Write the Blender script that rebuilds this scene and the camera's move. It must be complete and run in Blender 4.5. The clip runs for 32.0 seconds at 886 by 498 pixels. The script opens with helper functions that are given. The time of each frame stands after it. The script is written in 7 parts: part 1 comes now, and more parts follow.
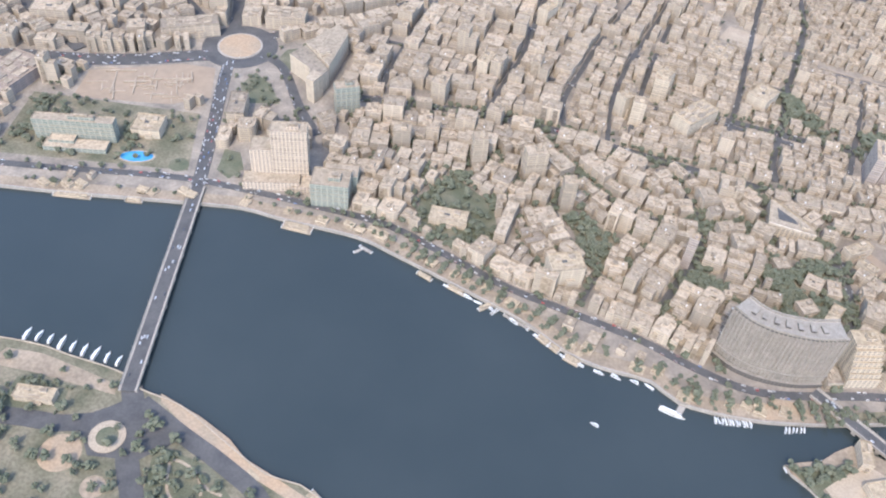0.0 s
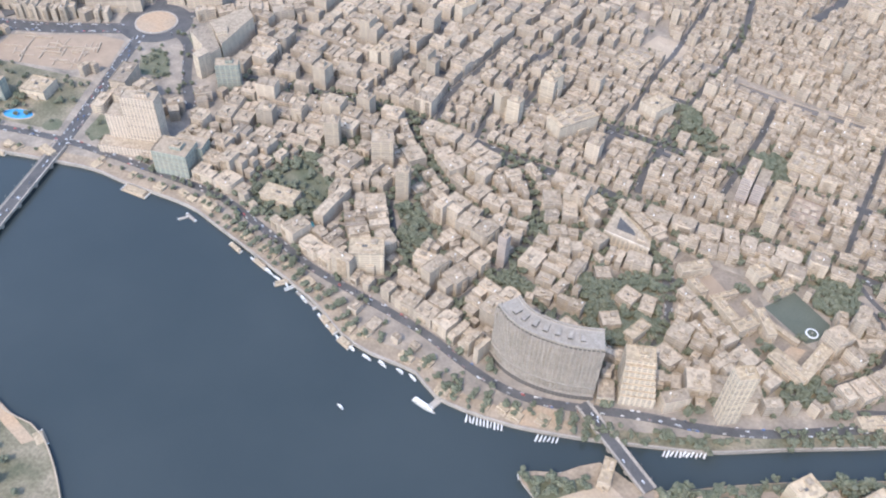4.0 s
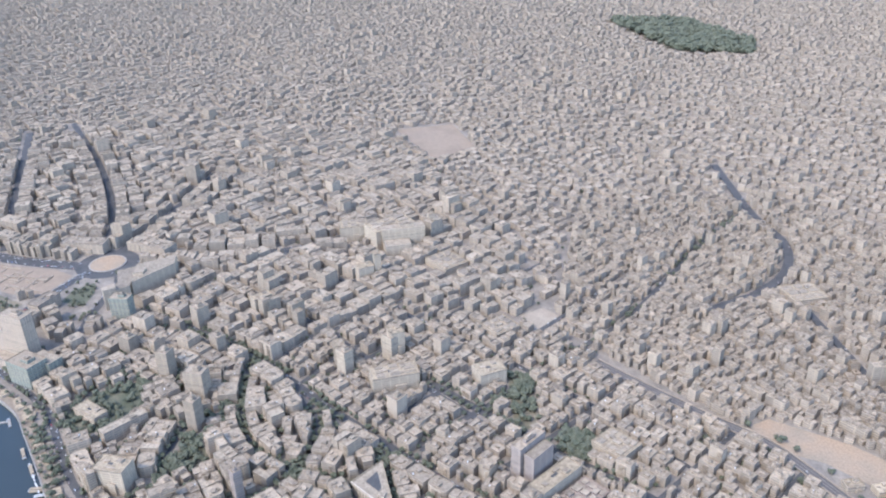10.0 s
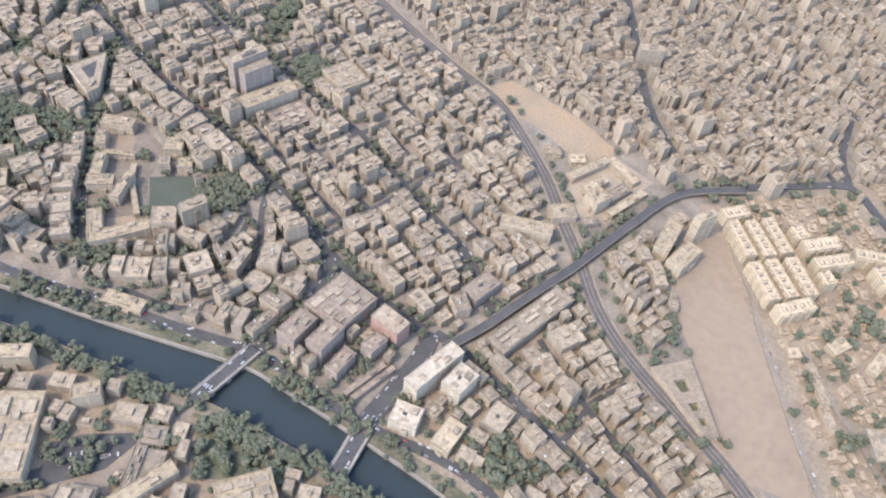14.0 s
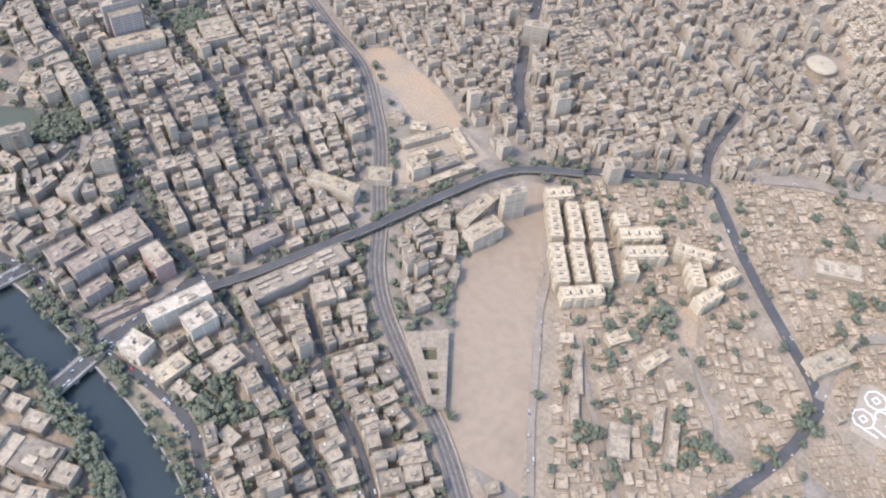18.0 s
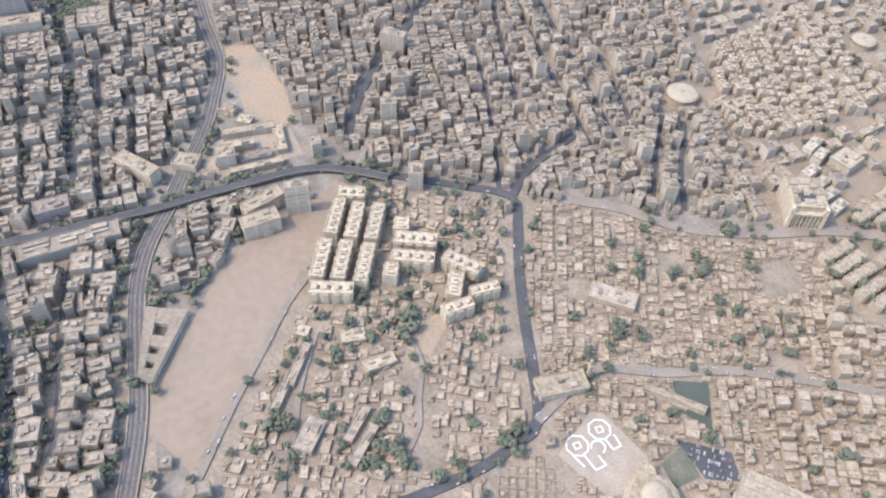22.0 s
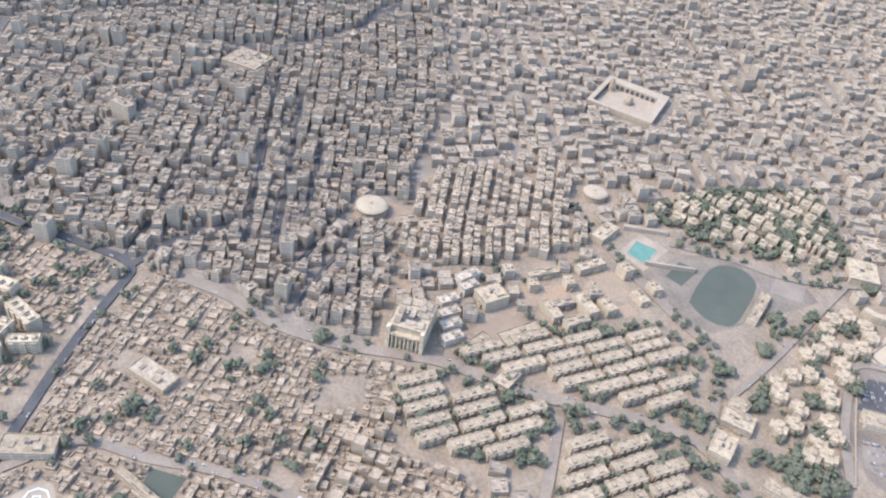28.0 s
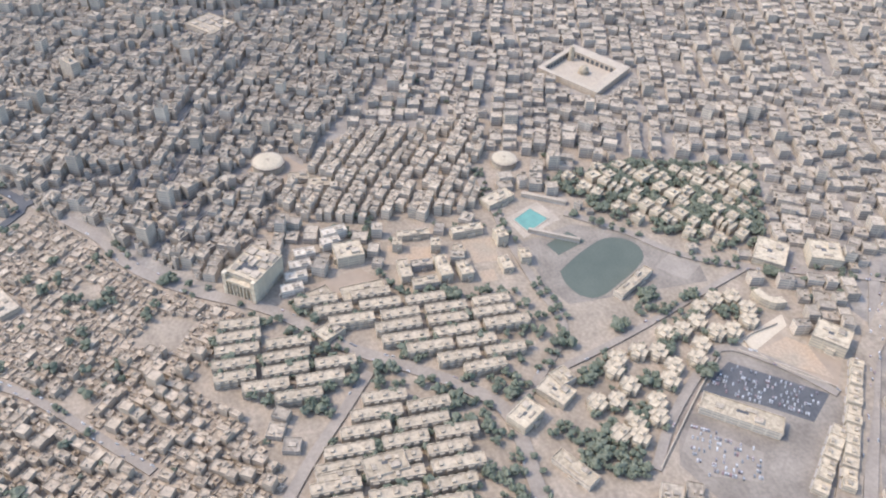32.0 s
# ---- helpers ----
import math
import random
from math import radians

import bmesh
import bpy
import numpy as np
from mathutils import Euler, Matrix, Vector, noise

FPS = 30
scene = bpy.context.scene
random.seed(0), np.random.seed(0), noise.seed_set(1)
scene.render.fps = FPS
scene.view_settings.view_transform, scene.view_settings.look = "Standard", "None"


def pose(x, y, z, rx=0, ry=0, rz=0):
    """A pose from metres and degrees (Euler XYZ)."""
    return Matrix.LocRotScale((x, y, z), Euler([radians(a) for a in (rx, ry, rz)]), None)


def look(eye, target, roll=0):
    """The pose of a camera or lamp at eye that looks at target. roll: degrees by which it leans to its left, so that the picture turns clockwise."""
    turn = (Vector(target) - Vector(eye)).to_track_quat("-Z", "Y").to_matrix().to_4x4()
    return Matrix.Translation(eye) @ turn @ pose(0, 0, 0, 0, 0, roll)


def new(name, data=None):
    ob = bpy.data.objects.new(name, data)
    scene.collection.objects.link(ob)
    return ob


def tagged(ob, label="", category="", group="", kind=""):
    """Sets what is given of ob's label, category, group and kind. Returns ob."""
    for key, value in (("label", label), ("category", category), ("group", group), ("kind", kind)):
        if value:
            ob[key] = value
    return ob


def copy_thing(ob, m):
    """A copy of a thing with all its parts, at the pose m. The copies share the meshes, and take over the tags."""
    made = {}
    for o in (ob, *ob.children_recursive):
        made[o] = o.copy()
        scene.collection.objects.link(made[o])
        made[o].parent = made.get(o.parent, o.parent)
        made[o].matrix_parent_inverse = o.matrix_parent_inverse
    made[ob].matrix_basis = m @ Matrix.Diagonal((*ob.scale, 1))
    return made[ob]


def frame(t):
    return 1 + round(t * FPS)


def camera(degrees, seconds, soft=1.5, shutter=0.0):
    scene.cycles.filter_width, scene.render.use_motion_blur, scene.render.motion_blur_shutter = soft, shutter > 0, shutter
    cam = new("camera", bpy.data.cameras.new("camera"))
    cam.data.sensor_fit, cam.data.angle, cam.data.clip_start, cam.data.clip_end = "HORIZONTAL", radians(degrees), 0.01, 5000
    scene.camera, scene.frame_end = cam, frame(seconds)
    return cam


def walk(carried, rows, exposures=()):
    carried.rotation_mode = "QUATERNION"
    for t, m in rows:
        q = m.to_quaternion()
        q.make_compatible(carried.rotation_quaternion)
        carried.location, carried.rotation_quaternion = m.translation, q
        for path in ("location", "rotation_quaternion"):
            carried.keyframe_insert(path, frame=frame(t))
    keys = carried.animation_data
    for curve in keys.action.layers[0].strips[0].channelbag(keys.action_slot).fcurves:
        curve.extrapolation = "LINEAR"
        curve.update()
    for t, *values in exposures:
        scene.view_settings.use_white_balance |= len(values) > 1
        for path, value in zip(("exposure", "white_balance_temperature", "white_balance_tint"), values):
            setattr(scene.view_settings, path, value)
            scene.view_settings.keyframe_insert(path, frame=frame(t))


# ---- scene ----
import itertools

cam = camera(55.8, 32.0, soft=2.1)
METRES, EYE = 1180.0, 309.0
ROWS = [
    (0.0, 0.0000, 0.0000, 0.0000, 4.38, -46.61, -4.11),
    (0.5, 0.0160, 0.0004, 0.0008, 5.70, -46.29, -3.92),
    (1.0, 0.0323, 0.0005, 0.0013, 6.58, -46.48, -3.64),
    (1.5, 0.0486, 0.0009, 0.0013, 7.91, -46.01, -3.12),
    (2.0, 0.0650, 0.0020, 0.0010, 8.95, -45.99, -2.52),
    (2.5, 0.0814, 0.0039, 0.0004, 10.06, -46.33, -2.38),
    (4.5, 0.1461, 0.0138, -0.0022, 15.44, -46.19, -2.56),
    (5.0, 0.1622, 0.0168, -0.0030, 16.62, -47.80, -3.38),
    (5.5, 0.1780, 0.0203, -0.0038, 17.68, -48.84, -3.68),
    (6.0, 0.1935, 0.0243, -0.0043, 18.52, -49.66, -3.64),
    (6.5, 0.2087, 0.0290, -0.0043, 19.61, -48.91, -3.12),
    (7.0, 0.2239, 0.0337, -0.0044, 20.67, -41.63, -0.33),
    (7.5, 0.2394, 0.0381, -0.0053, 22.33, -36.64, 0.16),
    (8.0, 0.2549, 0.0426, -0.0063, 23.96, -33.32, -0.34),
    (8.5, 0.2700, 0.0477, -0.0069, 25.34, -33.58, -0.30),
    (9.0, 0.2850, 0.0531, -0.0071, 26.45, -30.36, 1.18),
    (9.5, 0.2999, 0.0585, -0.0077, 27.93, -27.12, 1.68),
    (10.0, 0.3144, 0.0643, -0.0090, 28.73, -26.83, 1.48),
    (10.5, 0.3287, 0.0708, -0.0110, 29.59, -28.56, 1.07),
    (11.0, 0.3430, 0.0774, -0.0131, 29.63, -36.58, -1.80),
    (11.5, 0.3571, 0.0842, -0.0146, 30.10, -43.10, -3.83),
    (12.0, 0.3709, 0.0913, -0.0154, 30.65, -46.89, -5.04),
    (12.5, 0.3845, 0.0987, -0.0161, 30.93, -50.46, -6.08),
    (13.0, 0.3981, 0.1065, -0.0165, 32.27, -52.62, -6.09),
    (13.5, 0.4117, 0.1147, -0.0169, 33.52, -51.37, -5.99),
    (15.5, 0.4657, 0.1478, -0.0188, 40.29, -48.47, -4.95),
    (16.0, 0.4790, 0.1561, -0.0191, 40.98, -49.82, -4.73),
    (16.5, 0.4917, 0.1647, -0.0190, 41.99, -50.74, -4.52),
    (17.0, 0.5039, 0.1741, -0.0186, 43.12, -50.72, -3.36),
    (17.5, 0.5158, 0.1840, -0.0185, 44.09, -51.46, -3.42),
    (18.0, 0.5278, 0.1940, -0.0187, 45.24, -50.60, -3.07),
    (18.5, 0.5399, 0.2041, -0.0190, 46.39, -50.85, -3.28),
    (19.0, 0.5517, 0.2145, -0.0195, 47.23, -50.79, -3.14),
    (19.5, 0.5631, 0.2253, -0.0203, 48.40, -50.01, -2.64),
    (20.0, 0.5743, 0.2364, -0.0211, 49.41, -50.14, -2.57),
    (20.5, 0.5853, 0.2474, -0.0215, 50.61, -48.88, -2.12),
    (21.0, 0.5959, 0.2586, -0.0218, 51.63, -48.78, -1.88),
    (21.5, 0.6063, 0.2699, -0.0222, 52.91, -48.91, -1.71),
    (22.0, 0.6167, 0.2814, -0.0229, 54.03, -48.58, -1.43),
    (22.5, 0.6268, 0.2931, -0.0238, 55.35, -48.91, -1.44),
    (23.0, 0.6362, 0.3052, -0.0251, 56.46, -49.00, -1.23),
    (23.5, 0.6450, 0.3177, -0.0267, 57.62, -49.62, -1.24),
    (24.0, 0.6537, 0.3303, -0.0280, 58.68, -49.51, -1.04),
    (24.5, 0.6624, 0.3430, -0.0288, 59.67, -49.30, -0.77),
    (25.0, 0.6707, 0.3560, -0.0292, 60.86, -49.13, -0.71),
    (25.5, 0.6787, 0.3690, -0.0296, 60.77, -47.07, -1.26),
    (26.0, 0.6866, 0.3818, -0.0305, 59.89, -41.77, -3.55),
    (26.5, 0.6939, 0.3944, -0.0316, 62.60, -39.75, -5.76),
    (28.5, 0.7212, 0.4455, -0.0354, 65.33, -38.79, -5.21),
    (29.0, 0.7278, 0.4582, -0.0362, 67.23, -38.40, -1.61),
    (29.5, 0.7342, 0.4711, -0.0369, 68.26, -37.96, -0.19),
    (30.0, 0.7400, 0.4845, -0.0374, 69.28, -38.84, 0.39),
    (30.5, 0.7454, 0.4981, -0.0375, 70.22, -39.74, -1.29),
    (31.0, 0.7509, 0.5120, -0.0376, 72.06, -39.69, -0.28),
    (31.5, 0.7563, 0.5257, -0.0380, 72.60, -40.27, -1.34),
    (32.0, 0.7617, 0.5385, -0.0384, 74.40, -40.49, -1.84),
]
walk(cam, [(t, pose(0, 0, EYE) @ pose(METRES * x, METRES * y, METRES * z, 90 + pitch, roll, yaw)) for t, x, y, z, yaw, pitch, roll in ROWS],
     exposures=[(0, 2.17, 5890, 10), (5, 2.15, 5850, 10), (7, 2.10, 5870, 10), (9, 1.99, 5450, 10), (10.2, 1.99, 5470, 10), (11, 1.98, 5810, 10), (12, 1.99, 6080, 10), (13.3, 2.03, 6130, 10), (16, 2.06, 5960, 10), (19, 2.07, 5910, 10), (24, 2.05, 5890, 10), (29, 2.10, 5840, 10), (32, 2.09, 5880, 10)])

# ---- light: a high midday sun in a pale, dusty sky ----
SUN_TO = Vector((-0.34, -0.94, 1.32)).normalized()
world = bpy.data.worlds.new("sky")
scene.world = world
world.use_nodes = True
wt = world.node_tree
sky = wt.nodes.new("ShaderNodeTexSky")
sky.sky_type, sky.sun_disc = "NISHITA", False
sky.sun_elevation, sky.sun_rotation = radians(52.9), radians(200)
sky.air_density, sky.dust_density, sky.ozone_density = 1.0, 1.6, 1.1
wt.links.new(sky.outputs[0], wt.nodes["Background"].inputs[0])
wt.nodes["Background"].inputs[1].default_value = 0.15
sun = new("sun", bpy.data.lights.new("sun", "SUN"))
sun.data.energy, sun.data.angle, sun.data.color = 0.86, radians(1.6), (1.0, 0.855, 0.655)
sun.matrix_world = look((0, 0, 900), Vector((0, 0, 900)) - SUN_TO)


# ---- materials ----
def material(name, rough=0.9, metal=0.0):
    m = bpy.data.materials.new(name)
    m.use_nodes = True
    b = m.node_tree.nodes["Principled BSDF"]
    b.inputs["Roughness"].default_value, b.inputs["Metallic"].default_value = rough, metal
    if rough > 0.7:
        b.inputs["Specular IOR Level"].default_value = 0.2
    return m, m.node_tree, b


def node(nt, kind, **values):
    n = nt.nodes.new("ShaderNode" + kind)
    for k, v in values.items():
        n.inputs[k.replace("_", " ")].default_value = v
    return n


def ramp(nt, fac, stops):
    r = nt.nodes.new("ShaderNodeValToRGB")
    el = r.color_ramp.elements
    while len(el) < len(stops):
        el.new(0.5)
    for e, (p, c) in zip(el, stops):
        e.position, e.color = p, (*c, 1)
    nt.links.new(fac, r.inputs[0])
    return r.outputs[0]


def mix(nt, fac, a, b, how="MIX"):
    n = nt.nodes.new("ShaderNodeMix")
    n.data_type, n.blend_type = "RGBA", how
    for sock, v in ((n.inputs[0], fac), (n.inputs[6], a), (n.inputs[7], b)):
        if isinstance(v, (int, float)):
            sock.default_value = v
        elif isinstance(v, tuple):
            sock.default_value = (*v, 1)
        else:
            nt.links.new(v, sock)
    return n.outputs[2]


def noise_tex(nt, scale, detail=3.0, coords=None):
    n = node(nt, "TexNoise", Scale=scale, Detail=detail)
    if coords is None:
        coords = nt.nodes.new("ShaderNodeNewGeometry").outputs["Position"]
    nt.links.new(coords, n.inputs["Vector"])
    return n.outputs["Fac"]


def bump(nt, b, height, strength=0.4, dist=0.1):
    n = node(nt, "Bump", Strength=strength, Distance=dist)
    nt.links.new(height, n.inputs["Height"])
    nt.links.new(n.outputs[0], b.inputs["Normal"])


def surface(name, tones, coarse, fine, rough=0.9, grain=0.3, relief=0.15):
    """Two scales of variation: coarse patches through tones, and fine grain."""
    m, nt, b = material(name, rough)
    base = ramp(nt, noise_tex(nt, coarse, 4.0), [(0.3 + 0.4 * i / (len(tones) - 1), c) for i, c in enumerate(tones)])
    g = noise_tex(nt, fine, 2.0)
    dark = ramp(nt, g, [(0.35, (1 - grain,) * 3), (0.65, (1.0,) * 3)])
    nt.links.new(mix(nt, 1.0, base, dark, "MULTIPLY"), b.inputs["Base Color"])
    bump(nt, b, g, relief)
    return m


def varied(nt, single):
    """A random number for each building: by object, or by island of a joined mesh."""
    if single:
        return nt.nodes.new("ShaderNodeObjectInfo").outputs["Random"]
    return nt.nodes.new("ShaderNodeNewGeometry").outputs["Random Per Island"]


def facade(name, tones, single=False, floor=1.5, bay=5.2, glass=(0.105, 0.098, 0.090), share=0.55):
    """Rendered masonry with rows of window openings, storey by storey, dust streaks and patches."""
    m, nt, b = material(name, 0.85)
    rnd = varied(nt, single)
    tone = ramp(nt, rnd, [(i / (len(tones) - 1), c) for i, c in enumerate(tones)])
    uv = nt.nodes.new("ShaderNodeUVMap")
    n1 = noise_tex(nt, 0.35, 4.0)
    n2 = noise_tex(nt, 2.2, 3.0)
    tone = mix(nt, 1.0, tone, ramp(nt, n1, [(0.3, (0.88, 0.87, 0.86)), (0.7, (1.06, 1.05, 1.03))]), "MULTIPLY")
    tone = mix(nt, 1.0, tone, ramp(nt, n2, [(0.35, (0.86, 0.85, 0.84)), (0.65, (1.0, 1.0, 1.0))]), "MULTIPLY")
    br = node(nt, "TexBrick", Scale=1.0, Mortar_Size=0.36, Mortar_Smooth=0.2, Bias=0.0, Brick_Width=bay, Row_Height=floor)
    br.offset, br.squash = 0.0, 1.0
    br.inputs["Color1"].default_value = (1, 1, 1, 1)
    br.inputs["Color2"].default_value = (0.8, 0.8, 0.8, 1)
    br.inputs["Mortar"].default_value = (0, 0, 0, 1)
    nt.links.new(uv.outputs[0], br.inputs["Vector"])
    hole = mix(nt, share, (0, 0, 0), br.outputs["Color"])
    col = mix(nt, hole, tone, glass)
    nt.links.new(col, b.inputs["Base Color"])
    bump(nt, b, br.outputs["Fac"], 0.3, 0.06)
    return m


def rooftop(name, tones, single=False):
    m, nt, b = material(name, 0.95)
    tone = ramp(nt, varied(nt, single), [(i / (len(tones) - 1), c) for i, c in enumerate(tones)])
    n1, n2 = noise_tex(nt, 0.55, 4.0), noise_tex(nt, 3.0, 2.0)
    tone = mix(nt, 1.0, tone, ramp(nt, n1, [(0.32, (0.80, 0.79, 0.78)), (0.62, (1.05, 1.04, 1.03))]), "MULTIPLY")
    tone = mix(nt, 1.0, tone, ramp(nt, n2, [(0.38, (0.84, 0.83, 0.82)), (0.6, (1.0, 1.0, 1.0))]), "MULTIPLY")
    cell = node(nt, "TexVoronoi", Scale=0.75)
    nt.links.new(nt.nodes.new("ShaderNodeNewGeometry").outputs["Position"], cell.inputs["Vector"])
    tone = mix(nt, 1.0, tone, ramp(nt, cell.outputs["Color"], [(0.2, (0.76, 0.75, 0.74)), (0.45, (0.94, 0.93, 0.92)), (0.75, (1.03, 1.02, 1.01))]), "MULTIPLY")
    nt.links.new(tone, b.inputs["Base Color"])
    bump(nt, b, n2, 0.15, 0.06)
    return m


DUST = [(0.252, 0.204, 0.149), (0.301, 0.244, 0.177), (0.346, 0.280, 0.202), (0.270, 0.220, 0.160), (0.391, 0.317, 0.229), (0.312, 0.253, 0.184), (0.214, 0.176, 0.134), (0.281, 0.227, 0.164), (0.358, 0.286, 0.205)]
WALLS = [(0.320, 0.259, 0.190), (0.390, 0.315, 0.230), (0.280, 0.227, 0.168), (0.437, 0.353, 0.259), (0.351, 0.284, 0.208), (0.471, 0.381, 0.281), (0.332, 0.268, 0.197)]
CREAM = [(0.465, 0.377, 0.261), (0.502, 0.408, 0.283), (0.437, 0.355, 0.246)]
VILLA = [(0.391, 0.315, 0.215), (0.430, 0.347, 0.237), (0.367, 0.295, 0.202)]
PINK = [(0.412, 0.331, 0.235), (0.454, 0.366, 0.262), (0.382, 0.306, 0.218)]
M_WALL, M_WALL_1 = facade("city_render", WALLS), facade("apartment_render", WALLS, True)
M_ROOF, M_ROOF_1 = rooftop("city_rooftop", DUST), rooftop("apartment_rooftop", DUST, True)
M_CREAM = facade("cream_render", CREAM, True, share=0.5)
M_CREAM_ROOF = rooftop("cream_rooftop", CREAM, True)
M_PINK, M_PINK_ROOF = facade("pinkish_render", PINK), rooftop("pinkish_rooftop", PINK)
M_PINK_1, M_PINK_ROOF_1 = facade("estate_render", PINK, True), rooftop("estate_rooftop", PINK, True)
M_CREAM_ALL, M_CREAM_ALL_ROOF = facade("estate_cream_render", VILLA, share=0.4), rooftop("estate_cream_rooftop", VILLA)
M_VILLA, M_VILLA_ROOF = facade("villa_render", VILLA, True, share=0.4), rooftop("villa_rooftop", VILLA, True)
M_GROUND = surface("dusty_ground", [(0.146, 0.122, 0.097), (0.202, 0.167, 0.131), (0.274, 0.224, 0.171)], 0.09, 0.6, grain=0.2, relief=0.1)
M_SAND = surface("trodden_sand", [(0.205, 0.150, 0.103), (0.240, 0.177, 0.121), (0.222, 0.166, 0.116)], 0.03, 0.25, grain=0.10)
M_TAN = surface("tan_dust", [(0.189, 0.146, 0.102), (0.242, 0.186, 0.130), (0.295, 0.228, 0.161)], 0.07, 0.6, grain=0.25, relief=0.1)
M_ORANGE = surface("orange_earth", [(0.315, 0.215, 0.132), (0.290, 0.212, 0.140), (0.250, 0.192, 0.132)], 0.06, 0.8, grain=0.2)
M_BRIGHT_SAND = surface("bright_sand", [(0.36, 0.285, 0.195), (0.42, 0.335, 0.235)], 0.1, 1.2, grain=0.15)
M_WORN = surface("worn_yard", [(0.138, 0.110, 0.083), (0.178, 0.142, 0.106), (0.215, 0.172, 0.130)], 0.08, 0.7, grain=0.2)
M_ASPHALT = surface("asphalt", [(0.058, 0.055, 0.053), (0.088, 0.081, 0.075)], 0.12, 0.8, 0.9, 0.15, 0.1)
M_PALE_ROAD = surface("dusty_concrete_road", [(0.185, 0.148, 0.112), (0.240, 0.192, 0.145)], 0.08, 0.8, 0.95, 0.15, 0.1)
M_PAVING = surface("pale_paving", [(0.27, 0.213, 0.152), (0.345, 0.275, 0.198)], 0.12, 1.6, grain=0.25)
M_GRASS = surface("dry_grass", [(0.080, 0.086, 0.052), (0.112, 0.110, 0.070), (0.170, 0.150, 0.103)], 0.08, 1.5)
M_TURF = surface("sports_turf", [(0.065, 0.071, 0.053), (0.085, 0.089, 0.066)], 0.05, 1.5, grain=0.15)
M_LEAF = surface("tree_leaves", [(0.072, 0.078, 0.048), (0.098, 0.100, 0.064), (0.128, 0.124, 0.082)], 0.3, 2.5, 0.85, 0.2)
M_BARK = surface("tree_bark", [(0.13, 0.10, 0.075), (0.2, 0.16, 0.12)], 1.0, 4.0)
M_WHITE = surface("white_paint", [(0.50, 0.49, 0.46), (0.60, 0.585, 0.56)], 0.3, 2.0, 0.6, 0.12)
M_CONCRETE = surface("bare_concrete", [(0.25, 0.217, 0.178), (0.33, 0.285, 0.235)], 0.15, 2.0, grain=0.3)
M_MUD, M_MUD_ROOF = facade("mud_brick_render", [(0.326, 0.253, 0.175), (0.381, 0.297, 0.206), (0.298, 0.232, 0.161)], share=0.25), rooftop("mud_rooftop", [(0.330, 0.259, 0.180), (0.367, 0.288, 0.202), (0.302, 0.238, 0.168), (0.423, 0.337, 0.241), (0.346, 0.273, 0.191), (0.270, 0.215, 0.154)])
M_PARK = surface("dusty_park", [(0.085, 0.083, 0.050), (0.15, 0.13, 0.085), (0.22, 0.18, 0.125)], 0.06, 0.7, grain=0.3)
M_PALE_ROOF = rooftop("pale_rooftop", [(0.294, 0.234, 0.159), (0.339, 0.271, 0.183), (0.320, 0.255, 0.173)], True)
M_PLASTER_ROOF = surface("sandy_roof_screed", [(0.285, 0.224, 0.158), (0.335, 0.264, 0.187)], 0.2, 1.0, grain=0.15)
M_BRICK = surface("reddish_render", [(0.36, 0.22, 0.18), (0.42, 0.28, 0.23)], 0.3, 2.0)


def water_material():
    m, nt, b = material("river_water", 0.18)
    b.inputs["IOR"].default_value = 1.33
    n = noise_tex(nt, 0.012, 4.0)
    nt.links.new(ramp(nt, n, [(0.3, (0.024, 0.030, 0.030)), (0.7, (0.031, 0.037, 0.036))]), b.inputs["Base Color"])
    bump(nt, b, noise_tex(nt, 0.7, 4.0), 0.25, 0.25)
    return m


M_WATER = water_material()


# ---- mesh helpers ----
def link_mesh(name, verts, faces, mats, index=None, uvs=None, parent=None):
    me = bpy.data.meshes.new(name)
    me.from_pydata(verts, [], faces)
    for m in mats:
        me.materials.append(m)
    if index is not None:
        me.polygons.foreach_set("material_index", np.asarray(index, dtype=np.int32))
    if uvs is not None:
        me.uv_layers.new(name="UVMap").data.foreach_set("uv", np.asarray(uvs, dtype=np.float32).ravel())
    ob = new(name, me)
    if parent is not None:
        ob.parent = parent
    return ob


def curve_through(points, step=6.0):
    """A smooth line through plan points (Catmull-Rom)."""
    p = [Vector((*q, 0)) for q in points]
    p = [2 * p[0] - p[1]] + p + [2 * p[-1] - p[-2]]
    out = []
    for a, b, c, d in zip(p, p[1:], p[2:], p[3:]):
        n = max(1, int((c - b).length / step))
        for i in range(n):
            t = i / n
            q = 0.5 * ((2 * b) + (c - a) * t + (2 * a - 5 * b + 4 * c - d) * t * t + (3 * b - a - 3 * c + d) * t ** 3)
            out.append((q.x, q.y))
    out.append((p[-2].x, p[-2].y))
    return out


